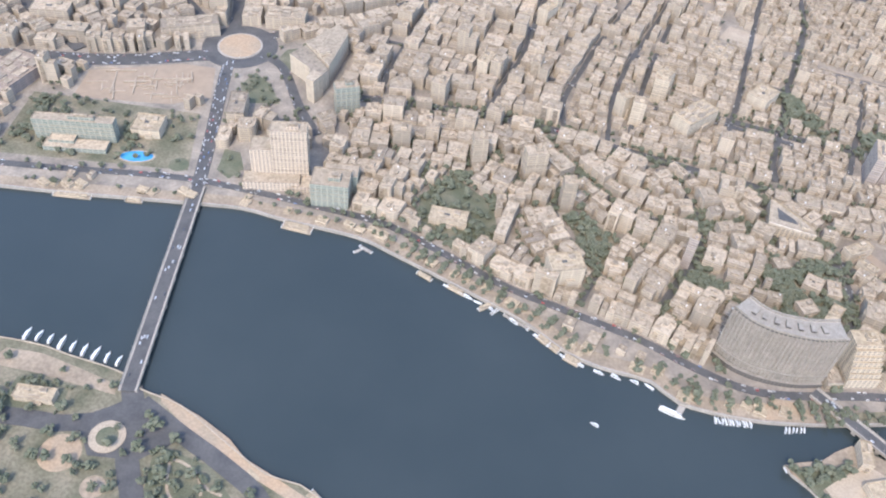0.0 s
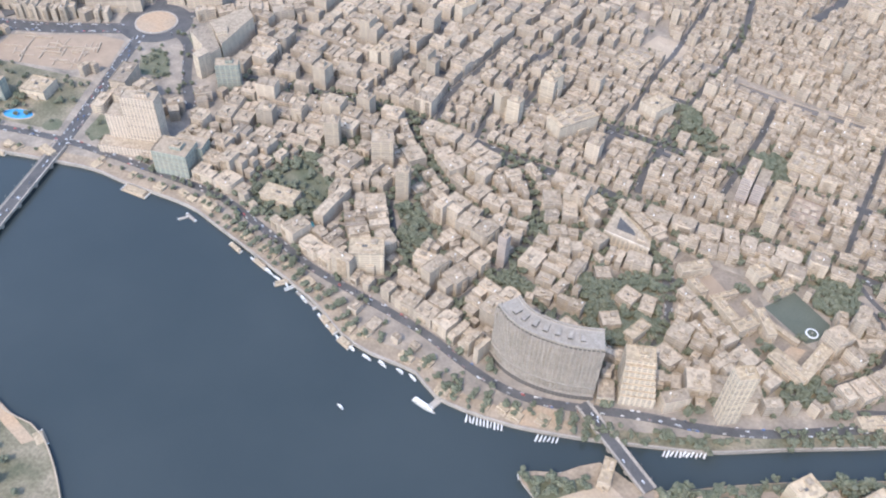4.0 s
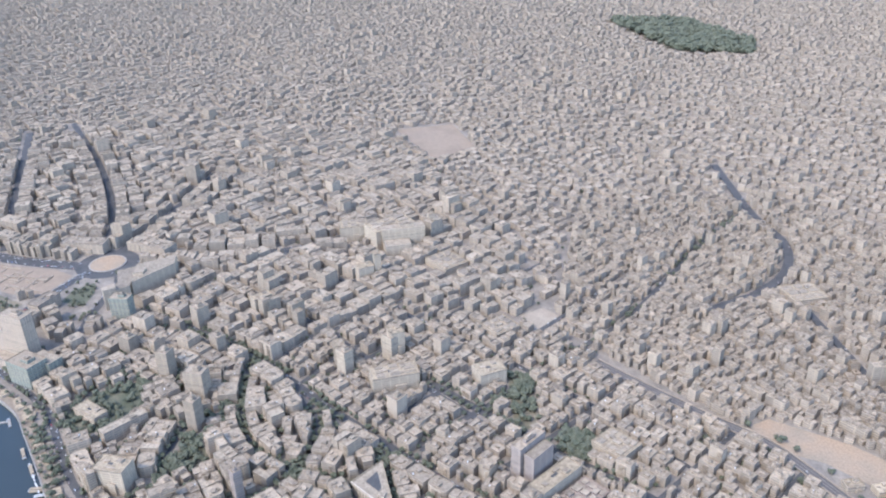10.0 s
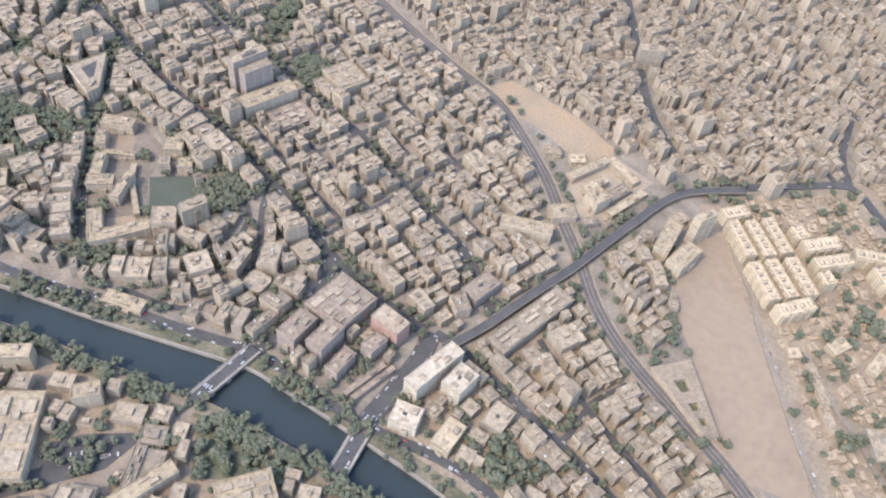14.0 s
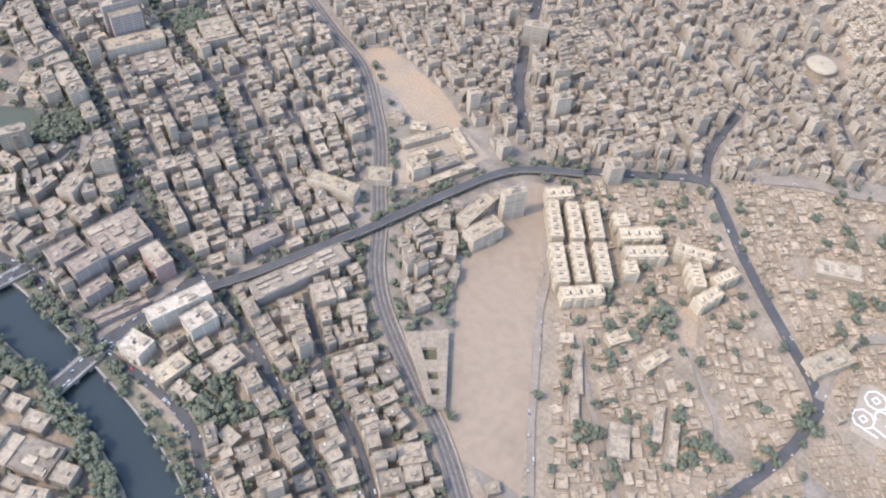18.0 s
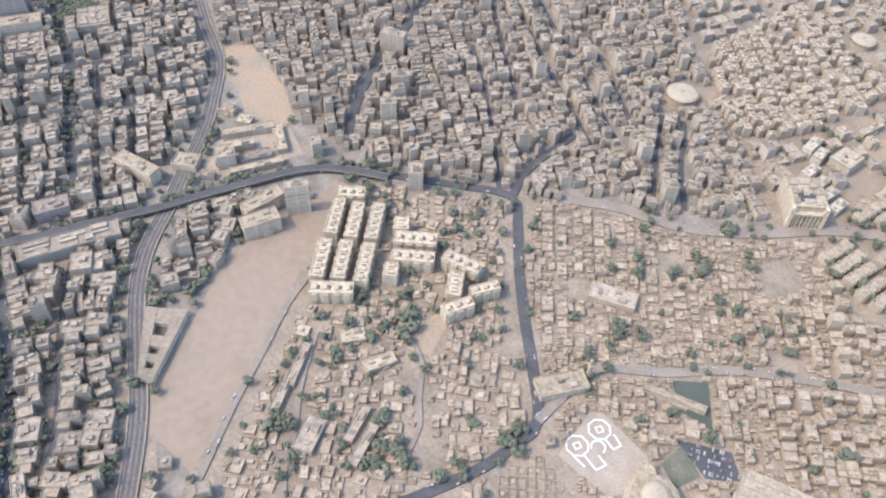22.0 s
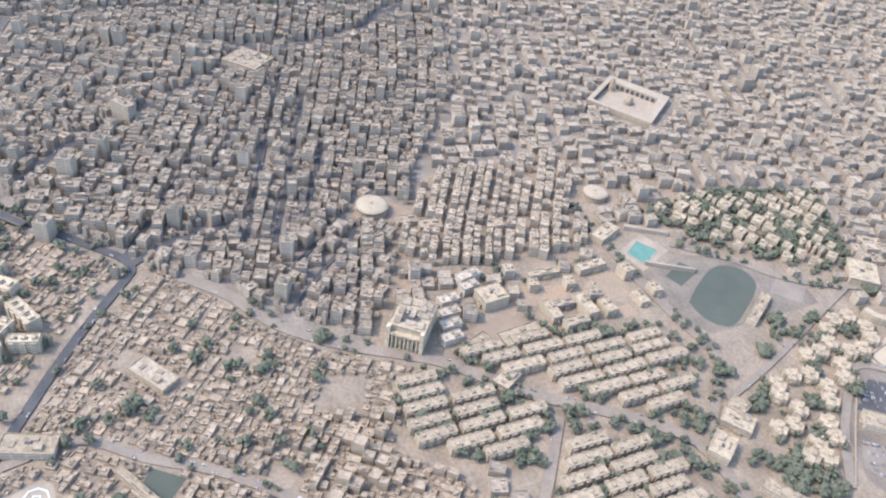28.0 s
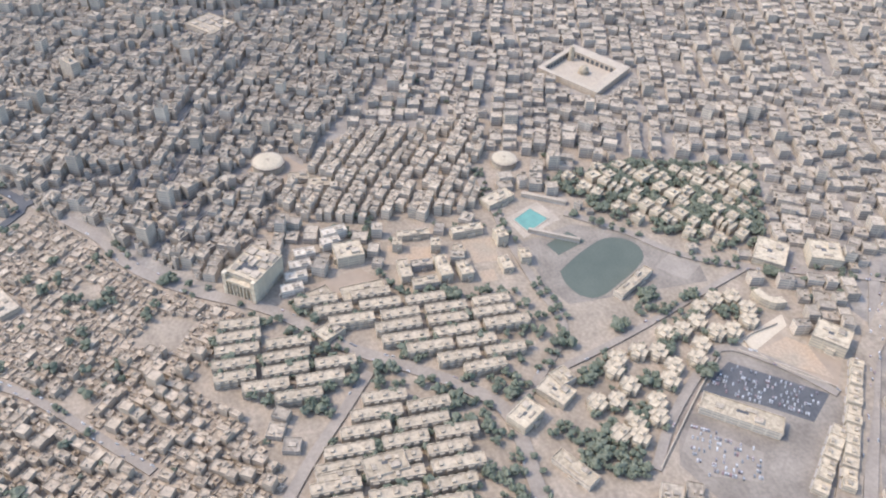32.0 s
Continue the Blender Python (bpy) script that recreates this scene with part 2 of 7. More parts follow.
def slab(name, outline, z0, z1, mat, side=None, parent=None):
    """A plate of any outline between two heights."""
    if sum(p[0] * q[1] - p[1] * q[0] for p, q in zip(outline, outline[1:] + outline[:1])) < 0:
        outline = outline[::-1]
    bm = bmesh.new()
    vs = [bm.verts.new((x, y, z1)) for x, y in outline]
    low = [bm.verts.new((x, y, z0)) for x, y in outline]
    f = bm.faces.new(vs)
    n = len(vs)
    uv = bm.loops.layers.uv.new("UVMap")
    run = 0.0
    for i in range(n):
        g = bm.faces.new((vs[(i + 1) % n], vs[i], low[i], low[(i + 1) % n]))
        g.material_index = 1 if side else 0
        e = math.dist(outline[i], outline[(i + 1) % n])
        for corner, place in zip(g.loops, ((run + e, z1), (run, z1), (run, z0), (run + e, z0))):
            corner[uv].uv = place
        run += e
    bm.normal_update()
    bmesh.ops.triangulate(bm, faces=[f], ngon_method="EAR_CLIP")
    me = bpy.data.meshes.new(name)
    bm.to_mesh(me)
    bm.free()
    me.materials.append(mat)
    if side:
        me.materials.append(side)
    ob = new(name, me)
    if parent is not None:
        ob.parent = parent
    return ob


def strip(name, line, width, z0, z1, mat, parent=None):
    """A road or deck of one width along a line."""
    n = len(line)
    left, right = [], []
    for i in range(n):
        a, b = Vector(line[max(0, i - 1)]), Vector(line[min(n - 1, i + 1)])
        d = (b - a).normalized()
        s = Vector((-d.y, d.x)) * width / 2
        c = Vector(line[i])
        left.append(c + s)
        right.append(c - s)
    v = []
    for z in (z1, z0):
        v += [(p.x, p.y, z) for p in left] + [(p.x, p.y, z) for p in right]
    f = []
    for i in range(n - 1):
        f += [(i, n + i, n + i + 1, i + 1), (i, i + 1, 2 * n + i + 1, 2 * n + i), (n + i + 1, n + i, 3 * n + i, 3 * n + i + 1)]
    f += [(0, 2 * n, 3 * n, n), (n - 1, 2 * n - 1, 4 * n - 1, 3 * n - 1)]
    return link_mesh(name, v, f, [mat], parent=parent)


class Boxes:
    """Many boxes as arrays: plain ones, and shells with a parapet round a sunk roof."""

    def __init__(self):
        self.shells, self.plain = [], []

    def shell(self, x, y, w, d, h, ang, z=0.0, par=0.35):
        self.shells.append((x, y, z, w / 2, d / 2, h, ang, par))

    def box(self, x, y, w, d, h, ang, z=0.0, slot=1):
        self.plain.append((x, y, z, w / 2, d / 2, h, ang, slot))

    def mesh(self, name, mats, parent=None):
        vs, fs, mi, uv = [], [], [], []
        base = 0
        sx, sy = np.array([-1, 1, 1, -1.0]), np.array([-1, -1, 1, 1.0])
        walls = np.array([[0, 1, 5, 4], [1, 2, 6, 5], [2, 3, 7, 6], [3, 0, 4, 7]])
        for rows, shell in ((self.shells, True), (self.plain, False)):
            if not rows:
                continue
            a = np.array(rows, dtype=float)
            n = len(a)
            x, y, z, hx, hy, h, ang, last = [a[:, i:i + 1] for i in range(8)]
            c, s = np.cos(ang), np.sin(ang)

            def ring(fx, fy, zz):
                px, py = fx * sx, fy * sy
                return np.stack([x + px * c - py * s, y + px * s + py * c, np.broadcast_to(zz, (n, 4))], -1)

            if shell:
                t = np.minimum(0.22, 0.2 * np.minimum(hx, hy))
                v = np.concatenate([ring(hx, hy, z), ring(hx, hy, z + h + last), ring(hx - t, hy - t, z + h + last), ring(hx - t, hy - t, z + h)], 1)
                q = np.concatenate([walls, walls + 4, walls[:, ::1] + 8, [[12, 13, 14, 15]]])
                slots = np.tile([0] * 4 + [1] * 9, (n, 1))
            else:
                v = np.concatenate([ring(hx, hy, z), ring(hx, hy, z + h)], 1)
                q = np.concatenate([walls, [[4, 5, 6, 7]]])
                slots = np.where(last == 0, np.array([[0, 0, 0, 0, 1]]), last).astype(int)
            k = v.shape[1]
            u = np.zeros((n, len(q), 4, 2))
            off = (np.arange(n) * 0.37 % 1)[:, None]
            for j, half in enumerate((hx, hy, hx, hy)):
                u[:, j, 1:3, 0] = 2 * half
                u[:, j, :, 0] += off
                u[:, j, 2:4, 1] = h + (last if shell else 0)
            vs.append(v.reshape(-1, 3))
            fs.append((q[None] + (base + k * np.arange(n))[:, None, None]).reshape(-1, 4))
            mi.append(slots.ravel())
            uv.append(u.reshape(-1, 2))
            base += k * n
        v, f = np.concatenate(vs), np.concatenate(fs)
        me = bpy.data.meshes.new(name)
        me.vertices.add(len(v))
        me.vertices.foreach_set("co", v.astype(np.float32).ravel())
        me.loops.add(f.size)
        me.loops.foreach_set("vertex_index", f.astype(np.int32).ravel())
        me.polygons.add(len(f))
        me.polygons.foreach_set("loop_start", np.arange(0, f.size, 4, dtype=np.int32))
        me.polygons.foreach_set("material_index", np.concatenate(mi).astype(np.int32))
        me.uv_layers.new(name="UVMap").data.foreach_set("uv", np.concatenate(uv).astype(np.float32).ravel())
        for m in mats:
            me.materials.append(m)
        me.update(calc_edges=True)
        me.validate()
        me.shade_flat()
        ob = new(name, me)
        if parent is not None:
            ob.parent = parent
        return ob


# ---- the plan: river, islands, roads, open grounds ----
SHORE = [(-420, 307), (-300, 307), (-206, 306), (-134, 308), (-106, 308), (-84, 303), (-45, 296), (-23, 286), (20, 264), (43, 251), (61, 237), (77, 230), (100, 225), (112, 215), (141, 210),
         (172, 211), (203, 215), (229, 219), (261, 229), (307, 243), (354, 259), (372, 262), (414, 264), (444, 265), (468, 263), (490, 258), (540, 238), (600, 200), (660, 120), (720, -60)]
SHORE = curve_through(SHORE)
GEZIRA = curve_through([(-300, 214), (-190, 212), (-156, 206), (-132, 200), (-122, 193), (-103, 187), (-80, 172), (-61, 160), (-39, 153), (-10, 120), (20, 60), (30, -60)])
RODA = curve_through([(190, -60), (186, 150), (173, 165), (162, 179), (153, 189), (170, 193), (185, 202), (206, 195), (242, 207), (275, 218), (309, 227), (356, 240), (394, 246), (430, 249),
                      (457, 247), (481, 241), (530, 215), (585, 170), (630, 90), (660, -60)])
slab("water", [(-3500, -1500), (3500, -1500), (3500, 700), (-3500, 700)], -3.5, -1.7, M_WATER)["kind"] = "structure"
ground = slab("ground", [(-3600, 306)] + SHORE + [(760, -1500), (4200, -1500), (4200, 4600), (-3600, 4600)], -3.4, 0.0, M_GROUND, M_CONCRETE)
tagged(ground, "dusty city ground ending in a concrete embankment", "ground", kind="structure")
gez = slab("ground_west_island", [(-3000, 214)] + GEZIRA + [(30, -1400), (-3000, -1400)], -3.4, 0.0, M_GROUND, M_CONCRETE)
rod = slab("ground_south_island", RODA + [(660, -1400), (190, -1400)], -3.4, 0.0, M_GROUND, M_CONCRETE)
for o in (gez, rod):
    tagged(o, "river island of dusty ground with a stone embankment", "island", kind="structure")

ROADS = {
    "corniche": ([(-420, 322), (-240, 323), (-150, 326), (-109, 322), (-69, 315), (-29, 306), (5, 288), (34, 272), (63, 261), (97, 248), (119, 236), (140, 227), (161, 225), (199, 229), (226, 230),
                  (255, 235), (294, 248), (330, 259), (357, 268), (381, 269), (408, 269), (442, 276), (464, 276), (482, 269), (520, 255), (600, 210)], 4.4, M_ASPHALT),
    "bridge_approach": ([(-133, 318), (-137, 358), (-143, 406), (-146, 438)], 7.5, M_ASPHALT),
    "square_west": ([(-420, 410), (-282, 419), (-215, 425), (-160, 440)], 12, M_ASPHALT),
    "square_north": ([(-150, 460), (-160, 520), (-200, 640)], 8, M_ASPHALT),
    "square_east": ([(-130, 465), (-105, 485), (-72, 503), (0, 560)], 7, M_ASPHALT),
    "square_south": ([(-130, 448), (-112, 435), (-94, 397), (-79, 373)], 6, M_ASPHALT),
    "long_avenue": ([(404, 319), (371, 320), (341, 327), (323, 335), (280, 346), (241, 355), (212, 358), (120, 382), (60, 400), (0, 410), (-60, 412)], 6.2, M_ASPHALT),
    "second_avenue": ([(421, 345), (393, 365), (371, 372), (335, 385), (314, 393), (273, 402), (244, 407), (160, 430)], 5.4, M_ASPHALT),
    "campus_street": ([(166, 361), (194, 333), (199, 322), (221, 302), (247, 274), (268, 257)], 3.6, M_ASPHALT),
    "garden_curve": ([(95, 384), (104, 378), (120, 370), (130, 355), (135, 341), (135.5, 325), (133, 311), (128.7, 301), (122, 292), (116, 282), (108, 268)], 4, M_ASPHALT),
    "garden_lane": ([(45, 404), (57.5, 382), (71, 363.5), (82, 350), (95, 339), (108, 333), (121, 330), (134, 330)], 3.4, M_ASPHALT),
    "palm_lane": ([(72, 362), (64, 346), (57, 335), (61, 319), (69, 302), (79, 290), (75, 280), (68.7, 266)], 3, M_ASPHALT),
    "embassy_curve": ([(195, 330), (202, 319), (207, 305), (207.5, 288), (204, 273), (198, 263), (187, 260), (174, 265), (160, 273), (148, 276)], 3.6, M_ASPHALT),
    "triangle_street": ([(136, 327), (151, 333), (167, 333), (179, 325), (195, 323)], 3.4, M_ASPHALT),
    "fan_street": ([(284, 268), (299, 279), (307, 291), (310, 305), (304, 320), (290, 328)], 2.6, M_ASPHALT),
    "outer_fan_street": ([(292, 256), (318, 264), (327, 277), (328, 294), (322.6, 307), (306, 326), (298, 341)], 2.6, M_ASPHALT),
    "hospital_street": ([(357, 268), (358.5, 285), (357.5, 302), (353, 318), (342, 329)], 5.5, M_ASPHALT),
    "grid_street_a": ([(331, 468), (319, 431), (306, 391), (297, 361), (291, 344)], 2.6, M_ASPHALT),
    "grid_street_b": ([(368, 451), (357.6, 413), (349, 378), (341.6, 345), (337, 331)], 2.8, M_ASPHALT),
    "grid_street_c": ([(262, 365), (288, 358), (313, 351), (342, 343), (360, 337.5), (385, 331)], 2.2, M_ASPHALT),
    "grid_street_d": ([(262, 383), (294.6, 373), (319, 365), (345, 357.6), (367.5, 350), (400, 340)], 2.2, M_ASPHALT),
    "grid_street_e": ([(312, 408), (342, 397), (368.5, 387), (393.5, 378), (418, 369)], 2.2, M_ASPHALT),
    "grid_street_f": ([(300, 432), (341, 416.5), (363, 408.5), (389, 397), (411, 388)], 2.2, M_ASPHALT),
    "downtown_street_a": ([(186, 374), (189, 396), (202, 431), (210, 462), (220, 489), (241, 549), (250, 610), (258, 672), (276, 760)], 4, M_ASPHALT),
    "downtown_street_b": ([(158, 388), (161, 401), (168, 424), (178.5, 455), (188, 489), (197, 518), (211, 566), (226, 610)], 3.4, M_ASPHALT),
    "downtown_street_c": ([(231, 384), (237, 400), (254, 447), (262, 475)], 3.4, M_ASPHALT),
    "downtown_street_d": ([(64, 400), (65, 432), (77, 465), (88, 494), (114, 552), (135, 610)], 3.2, M_ASPHALT),
    "downtown_street_e": ([(90, 395), (94, 429), (106.5, 472), (118.5, 501), (136, 541), (160, 600)], 3, M_ASPHALT),
    "downtown_street_f": ([(104, 404), (106, 414), (115, 448), (123, 475), (143, 535)], 3, M_ASPHALT),
    "downtown_street_g": ([(18, 412), (27, 442), (39, 477), (46.5, 514), (56, 554), (75, 620)], 3.6, M_ASPHALT),
    "downtown_street_h": ([(-50, 412), (-44, 450), (-35, 490), (-18, 545), (5, 600)], 3.2, M_ASPHALT),
    "downtown_cross_a": ([(-60, 478), (0, 466), (60, 452), (110, 436), (168, 422), (205, 410)], 3, M_ASPHALT),
    "downtown_cross_b": ([(-40, 535), (10, 520), (80, 500), (120, 488), (190, 472), (255, 452)], 3, M_ASPHALT),
    "south_street": ([(408, 321), (422, 320.7), (441, 316.7), (462, 312), (481, 308), (501, 302.3), (520, 296), (560, 280)], 4.2, M_ASPHALT),
    "flats_street": ([(484, 350), (476.5, 333), (476, 316), (473, 304), (468.5, 288)], 2.6, M_ASPHALT),
    "flats_lane": ([(444, 346), (459, 338), (473, 331.4), (488, 325), (503, 320), (519, 313.4), (531, 307)], 2.6, M_ASPHALT),
    "old_lane_d": ([(414, 589), (455, 566.6), (490, 545), (519, 526)], 2.5, M_ASPHALT),
    "old_lane_e": ([(390, 655), (449, 631), (502.5, 608), (528, 597)], 2.5, M_ASPHALT),
    "old_lane_f": ([(530, 640), (537.5, 633), (553, 614), (576, 592)], 2.5, M_ASPHALT),
    "old_lane_g": ([(520, 634), (529, 623), (541, 608), (563, 584)], 2.5, M_ASPHALT),
    "workshop_lane": ([(538, 414), (549, 403), (560.5, 393), (572, 385), (582, 375), (592, 369), (606, 355)], 2.4, M_PALE_ROAD),
    "quarter_lane": ([(552, 455), (560, 446), (575, 441), (589, 430), (598, 424), (606, 412)], 1.8, M_PALE_ROAD),
    "dust_highway": ([(728, 500), (735, 530), (738, 555), (740, 580), (741.5, 600), (743, 625)], 11, M_TAN),
    "bridge_street": ([(411, 266), (411, 283), (410, 308), (406, 320)], 8, M_ASPHALT),
    "field_road": ([(472, 480), (492, 447), (509, 427), (518, 412), (535, 390), (551, 369), (569, 348), (600, 310)], 2.8, M_PALE_ROAD),
    "canyon_road": ([(472, 486), (500, 512), (522, 530), (538, 521), (557, 506), (580, 490), (599, 478), (622, 462), (625, 444), (624, 425), (615, 380)], 4.4, M_ASPHALT),
    "mosque_road": ([(622, 462), (619, 480), (618, 497), (635, 518), (647, 537), (660, 552), (700, 590)], 4, M_PALE_ROAD),
    "market_road": ([(618, 497), (638, 502), (661, 508), (680, 516), (708, 529), (735, 540)], 4.5, M_PALE_ROAD),
    "old_canyon": ([(330, 640), (374, 574), (411, 518), (440, 490)], 5, M_ASPHALT),
    "old_canyon_b": ([(522, 531), (512, 550), (506, 585)], 4, M_ASPHALT),
    "old_lane_a": ([(351, 654), (426, 623), (477, 602), (525, 583)], 2.5, M_ASPHALT),
    "old_lane_b": ([(445, 650), (516, 616)], 2.5, M_ASPHALT),
    "old_lane_c": ([(470, 576), (379, 629)], 2.5, M_ASPHALT),
    "east_road": ([(540, 552), (557, 567), (582, 582), (604, 606), (627, 642), (654, 667), (673, 692), (691, 714), (708, 725), (742, 724), (790, 718)], 6, M_PALE_ROAD),
    "estate_road": ([(672, 676), (692, 660), (712, 644), (740, 625)], 4.5, M_PALE_ROAD),
    "club_road": ([(540, 762), (564, 761), (606, 760), (640, 762), (667, 764), (690, 745), (708, 725)], 4, M_PALE_ROAD),
    "villa_road": ([(591, 795), (611, 818), (642, 849), (675, 927)], 4, M_PALE_ROAD),
    "villa_lane": ([(690, 752), (683, 776), (673, 805), (660, 840), (651, 865)], 3.2, M_PALE_ROAD),
    "market_road": ([(660, 931), (694, 905), (720.6, 885), (748.5, 863), (775, 842), (800, 822)], 5, M_PALE_ROAD),
    "mall_road": ([(745, 770), (724, 788), (700, 817), (696, 830), (714, 849), (730, 860)], 4, M_PALE_ROAD),
    "far_avenue": ([(-238, 432), (-300, 485), (-388, 561), (-480, 640)], 8, M_ASPHALT),
    "far_avenue_b": ([(-165, 470), (-214, 522), (-320, 600), (-462, 685)], 6, M_ASPHALT),
    "far_curve": ([(230, 860), (284, 759), (316, 715), (325, 668), (313, 625), (290, 590)], 7, M_ASPHALT),
    "east_highway": ([(660, 950), (694, 912), (716, 884), (737, 866), (773, 834), (840, 780)], 9, M_TAN),
}
ROADS = {k: (curve_through(p, 5.0), w, m) for k, (p, w, m) in ROADS.items()}
VIADUCT = curve_through([(416, 316), (423, 336), (429, 360), (436, 386), (441, 410), (445.5, 431), (450, 451), (456, 465), (465, 475), (480, 488)], 4.0)
RAIL = curve_through([(240, 495), (266, 486), (309, 473), (347, 463), (380, 443), (400, 428), (419, 410), (437, 394), (453, 378), (470, 366), (489, 357), (509, 349), (540, 336), (600, 300)], 4.0)
SAND = [(473, 416), (475, 441), (465, 467), (472, 471), (496, 439), (518, 408), (542, 379), (566, 346), (540, 340), (521, 347), (520, 357), (498, 382), (486, 394)]
STRIP = [(333, 470), (344, 485), (387, 482), (415, 473), (417, 457), (403, 452), (376, 461), (354, 460)]
COMPOUND = [(407, 435), (419, 468), (440, 464), (437, 444), (432, 419), (419, 420)]

# ---- a raster of what may be built on ----
X0, Y0, X1, Y1 = -1320, 20, 860, 1800
GX, GY = np.meshgrid(np.arange(X0, X1) + 0.5, np.arange(Y0, Y1) + 0.5)
ZONE = np.full(GX.shape, -1, dtype=np.int16)


def window(xs, ys, pad):
    return (slice(int(max(0, min(ys) - pad - Y0)), int(max(0, max(ys) + pad + 1 - Y0))), slice(int(max(0, min(xs) - pad - X0)), int(max(0, max(xs) + pad + 1 - X0))))


def inside(points, wi):
    gx, gy = GX[wi], GY[wi]
    hit = np.zeros(gx.shape, dtype=bool)
    for (ax, ay), (bx, by) in zip(points, points[1:] + points[:1]):
        if ay != by:
            hit ^= ((ay > gy) != (by > gy)) & (gx < (bx - ax) * (gy - ay) / (by - ay) + ax)
    return hit


def paint(points, value):
    wi = window([p[0] for p in points], [p[1] for p in points], 0)
    ZONE[wi][inside(points, wi)] = value


def stroke(line, half, value=-1):
    for (ax, ay), (bx, by) in zip(line, line[1:]):
        wi = window((ax, bx), (ay, by), half + 1)
        gx, gy = GX[wi], GY[wi]
        dx, dy = bx - ax, by - ay
        t = np.clip(((gx - ax) * dx + (gy - ay) * dy) / max(1e-9, dx * dx + dy * dy), 0, 1)
        ZONE[wi][np.hypot(gx - ax - t * dx, gy - ay - t * dy) < half] = value


def zone_at(x, y):
    i, j = int(y - Y0), int(x - X0)
    return int(ZONE[i, j]) if 0 <= i < ZONE.shape[0] and 0 <= j < ZONE.shape[1] else -1


# zone: turn, lot width and depth (from, to), block length, street, alley, height (from, to), share of tall, gap, jitter
DISTRICTS = {
    0: dict(name="far_city_buildings", turn=-20, lot=(4.8, 8.2), block=50, street=2.2, lane=1.5, high=(2.2, 6), tall=0.08, gap=0.25, skew=6, bend=8, odd=(5, 8), tries=6000),
    1: dict(name="downtown_buildings", turn=-18, lot=(9, 14), block=50, street=3.4, lane=2.4, front=2, deep=(9, 13), high=(5.5, 10), tall=0.08, gap=0.4, skew=1.5, odd=(6, 10), tries=2500),
    2: dict(name="garden_quarter_buildings", turn=-20, lot=(8, 14), block=42, street=3.2, lane=2.0, front=4, deep=(8.5, 12.5), only=True, follow=True, high=(5.0, 9), tall=0.12, gap=0.7, skew=1.5, odd=(5, 9), tries=2600, bend=5),
    3: dict(name="street_grid_buildings", turn=-17, lot=(6.5, 9.5), block=60, front=2, set=0.3, deep=(6, 8), street=2.6, lane=2.5, high=(4.8, 7.6), tall=0.06, gap=0.06, skew=0.4, odd=(4.5, 7.5), tries=4000),
    4: dict(name="station_quarter_buildings", turn=-15, lot=(6, 11.5), block=40, front=2, deep=(7, 11), follow=True, street=2.4, lane=1.8, high=(3.4, 8), tall=0.1, gap=0.6, skew=5, bend=4, odd=(5, 8), tries=2000),
    5: dict(name="old_quarter_buildings", turn=-23, lot=(4.2, 7.2), block=46, front=1, set=0.2, deep=(5, 7), follow=True, street=1.8, lane=1.1, high=(3, 8), tall=0.13, gap=0.15, skew=4, bend=4, odd=(3.5, 6), tries=9000),
    6: dict(name="low_houses_among_trees", turn=-40, lot=(2.6, 6.8), block=30, street=2.2, lane=1.0, high=(0.6, 1.9), tall=0.04, gap=0.5, skew=6, empty=0.22, bend=4, yards=0.4, odd=(3, 6), tries=1500),
    7: dict(name="low_brick_houses", turn=-40, lot=(2.2, 5.4), block=34, street=1.6, lane=0.5, high=(0.6, 2.0), tall=0.06, gap=0.3, skew=4, empty=0.12, odd=(2.0, 4), tries=9000, bend=3, yards=0.45),
    9: dict(name="pinkish_estate_towers", turn=-30, lot=(3.8, 5.4), block=22, street=2.4, lane=1.8, high=(4.8, 6.6), tall=0.0, gap=1.0, skew=8, bend=4),
    10: dict(name="cream_estate_blocks", turn=30, lot=(6.8, 8.8), block=34, street=4.0, lane=3.2, high=(3.8, 5.2), tall=0.0, gap=2.4, skew=6),
    12: dict(name="island_buildings", turn=28, lot=(10, 18), block=46, front=1, deep=(9, 14), street=3.0, lane=1.8, high=(3.5, 7), tall=0.06, gap=0.6, skew=3, odd=(6, 12), tries=3000),
}
paint([(-320, 300), (-1310, 1180), (-430, 1500), (340, 1790), (520, 1150), (850, 1010), (850, 560), (640, 350), (480, 20), (-280, 20)], 0)
paint([(-420, 330), (-60, 330), (60, 400), (90, 500), (200, 520), (120, 640), (-100, 800), (-420, 760)], 1)
paint([(-250, 329), (-140, 329), (-147, 383), (-250, 388)], -1)
paint([(-125, 320), (-66, 312), (-66, 352), (-122, 360)], -1)
paint([(-135, 392), (-84, 372), (-70, 440), (-110, 470), (-138, 430)], -1)
paint([(-75, 320), (-20, 298), (60, 262), (120, 236), (140, 226), (200, 229), (355, 267), (404, 270), (404, 319), (280, 346), (130, 378), (60, 402), (-60, 402)], 2)
paint([(60, 402), (130, 378), (280, 346), (404, 319), (420, 330), (433, 381), (380, 443), (347, 463), (266, 486), (200, 520), (90, 500)], 3)
paint([(411, 268), (482, 268), (620, 210), (640, 330), (540, 336), (470, 366), (437, 394), (421, 335)], 4)
paint([(436, 405), (452, 390), (470, 376), (486, 366), (490, 372), (487, 392), (474, 414), (474, 436), (458, 440), (446, 425)], 4)
paint([(415, 473), (472, 486), (522, 530), (557, 567), (606, 618), (560, 650), (490, 690), (400, 760), (280, 800), (150, 700), (200, 520), (333, 470)], 5)
paint([(475, 480), (526, 410), (573, 353), (640, 340), (640, 420), (624, 440), (620, 461), (584, 477), (522, 525)], 6)
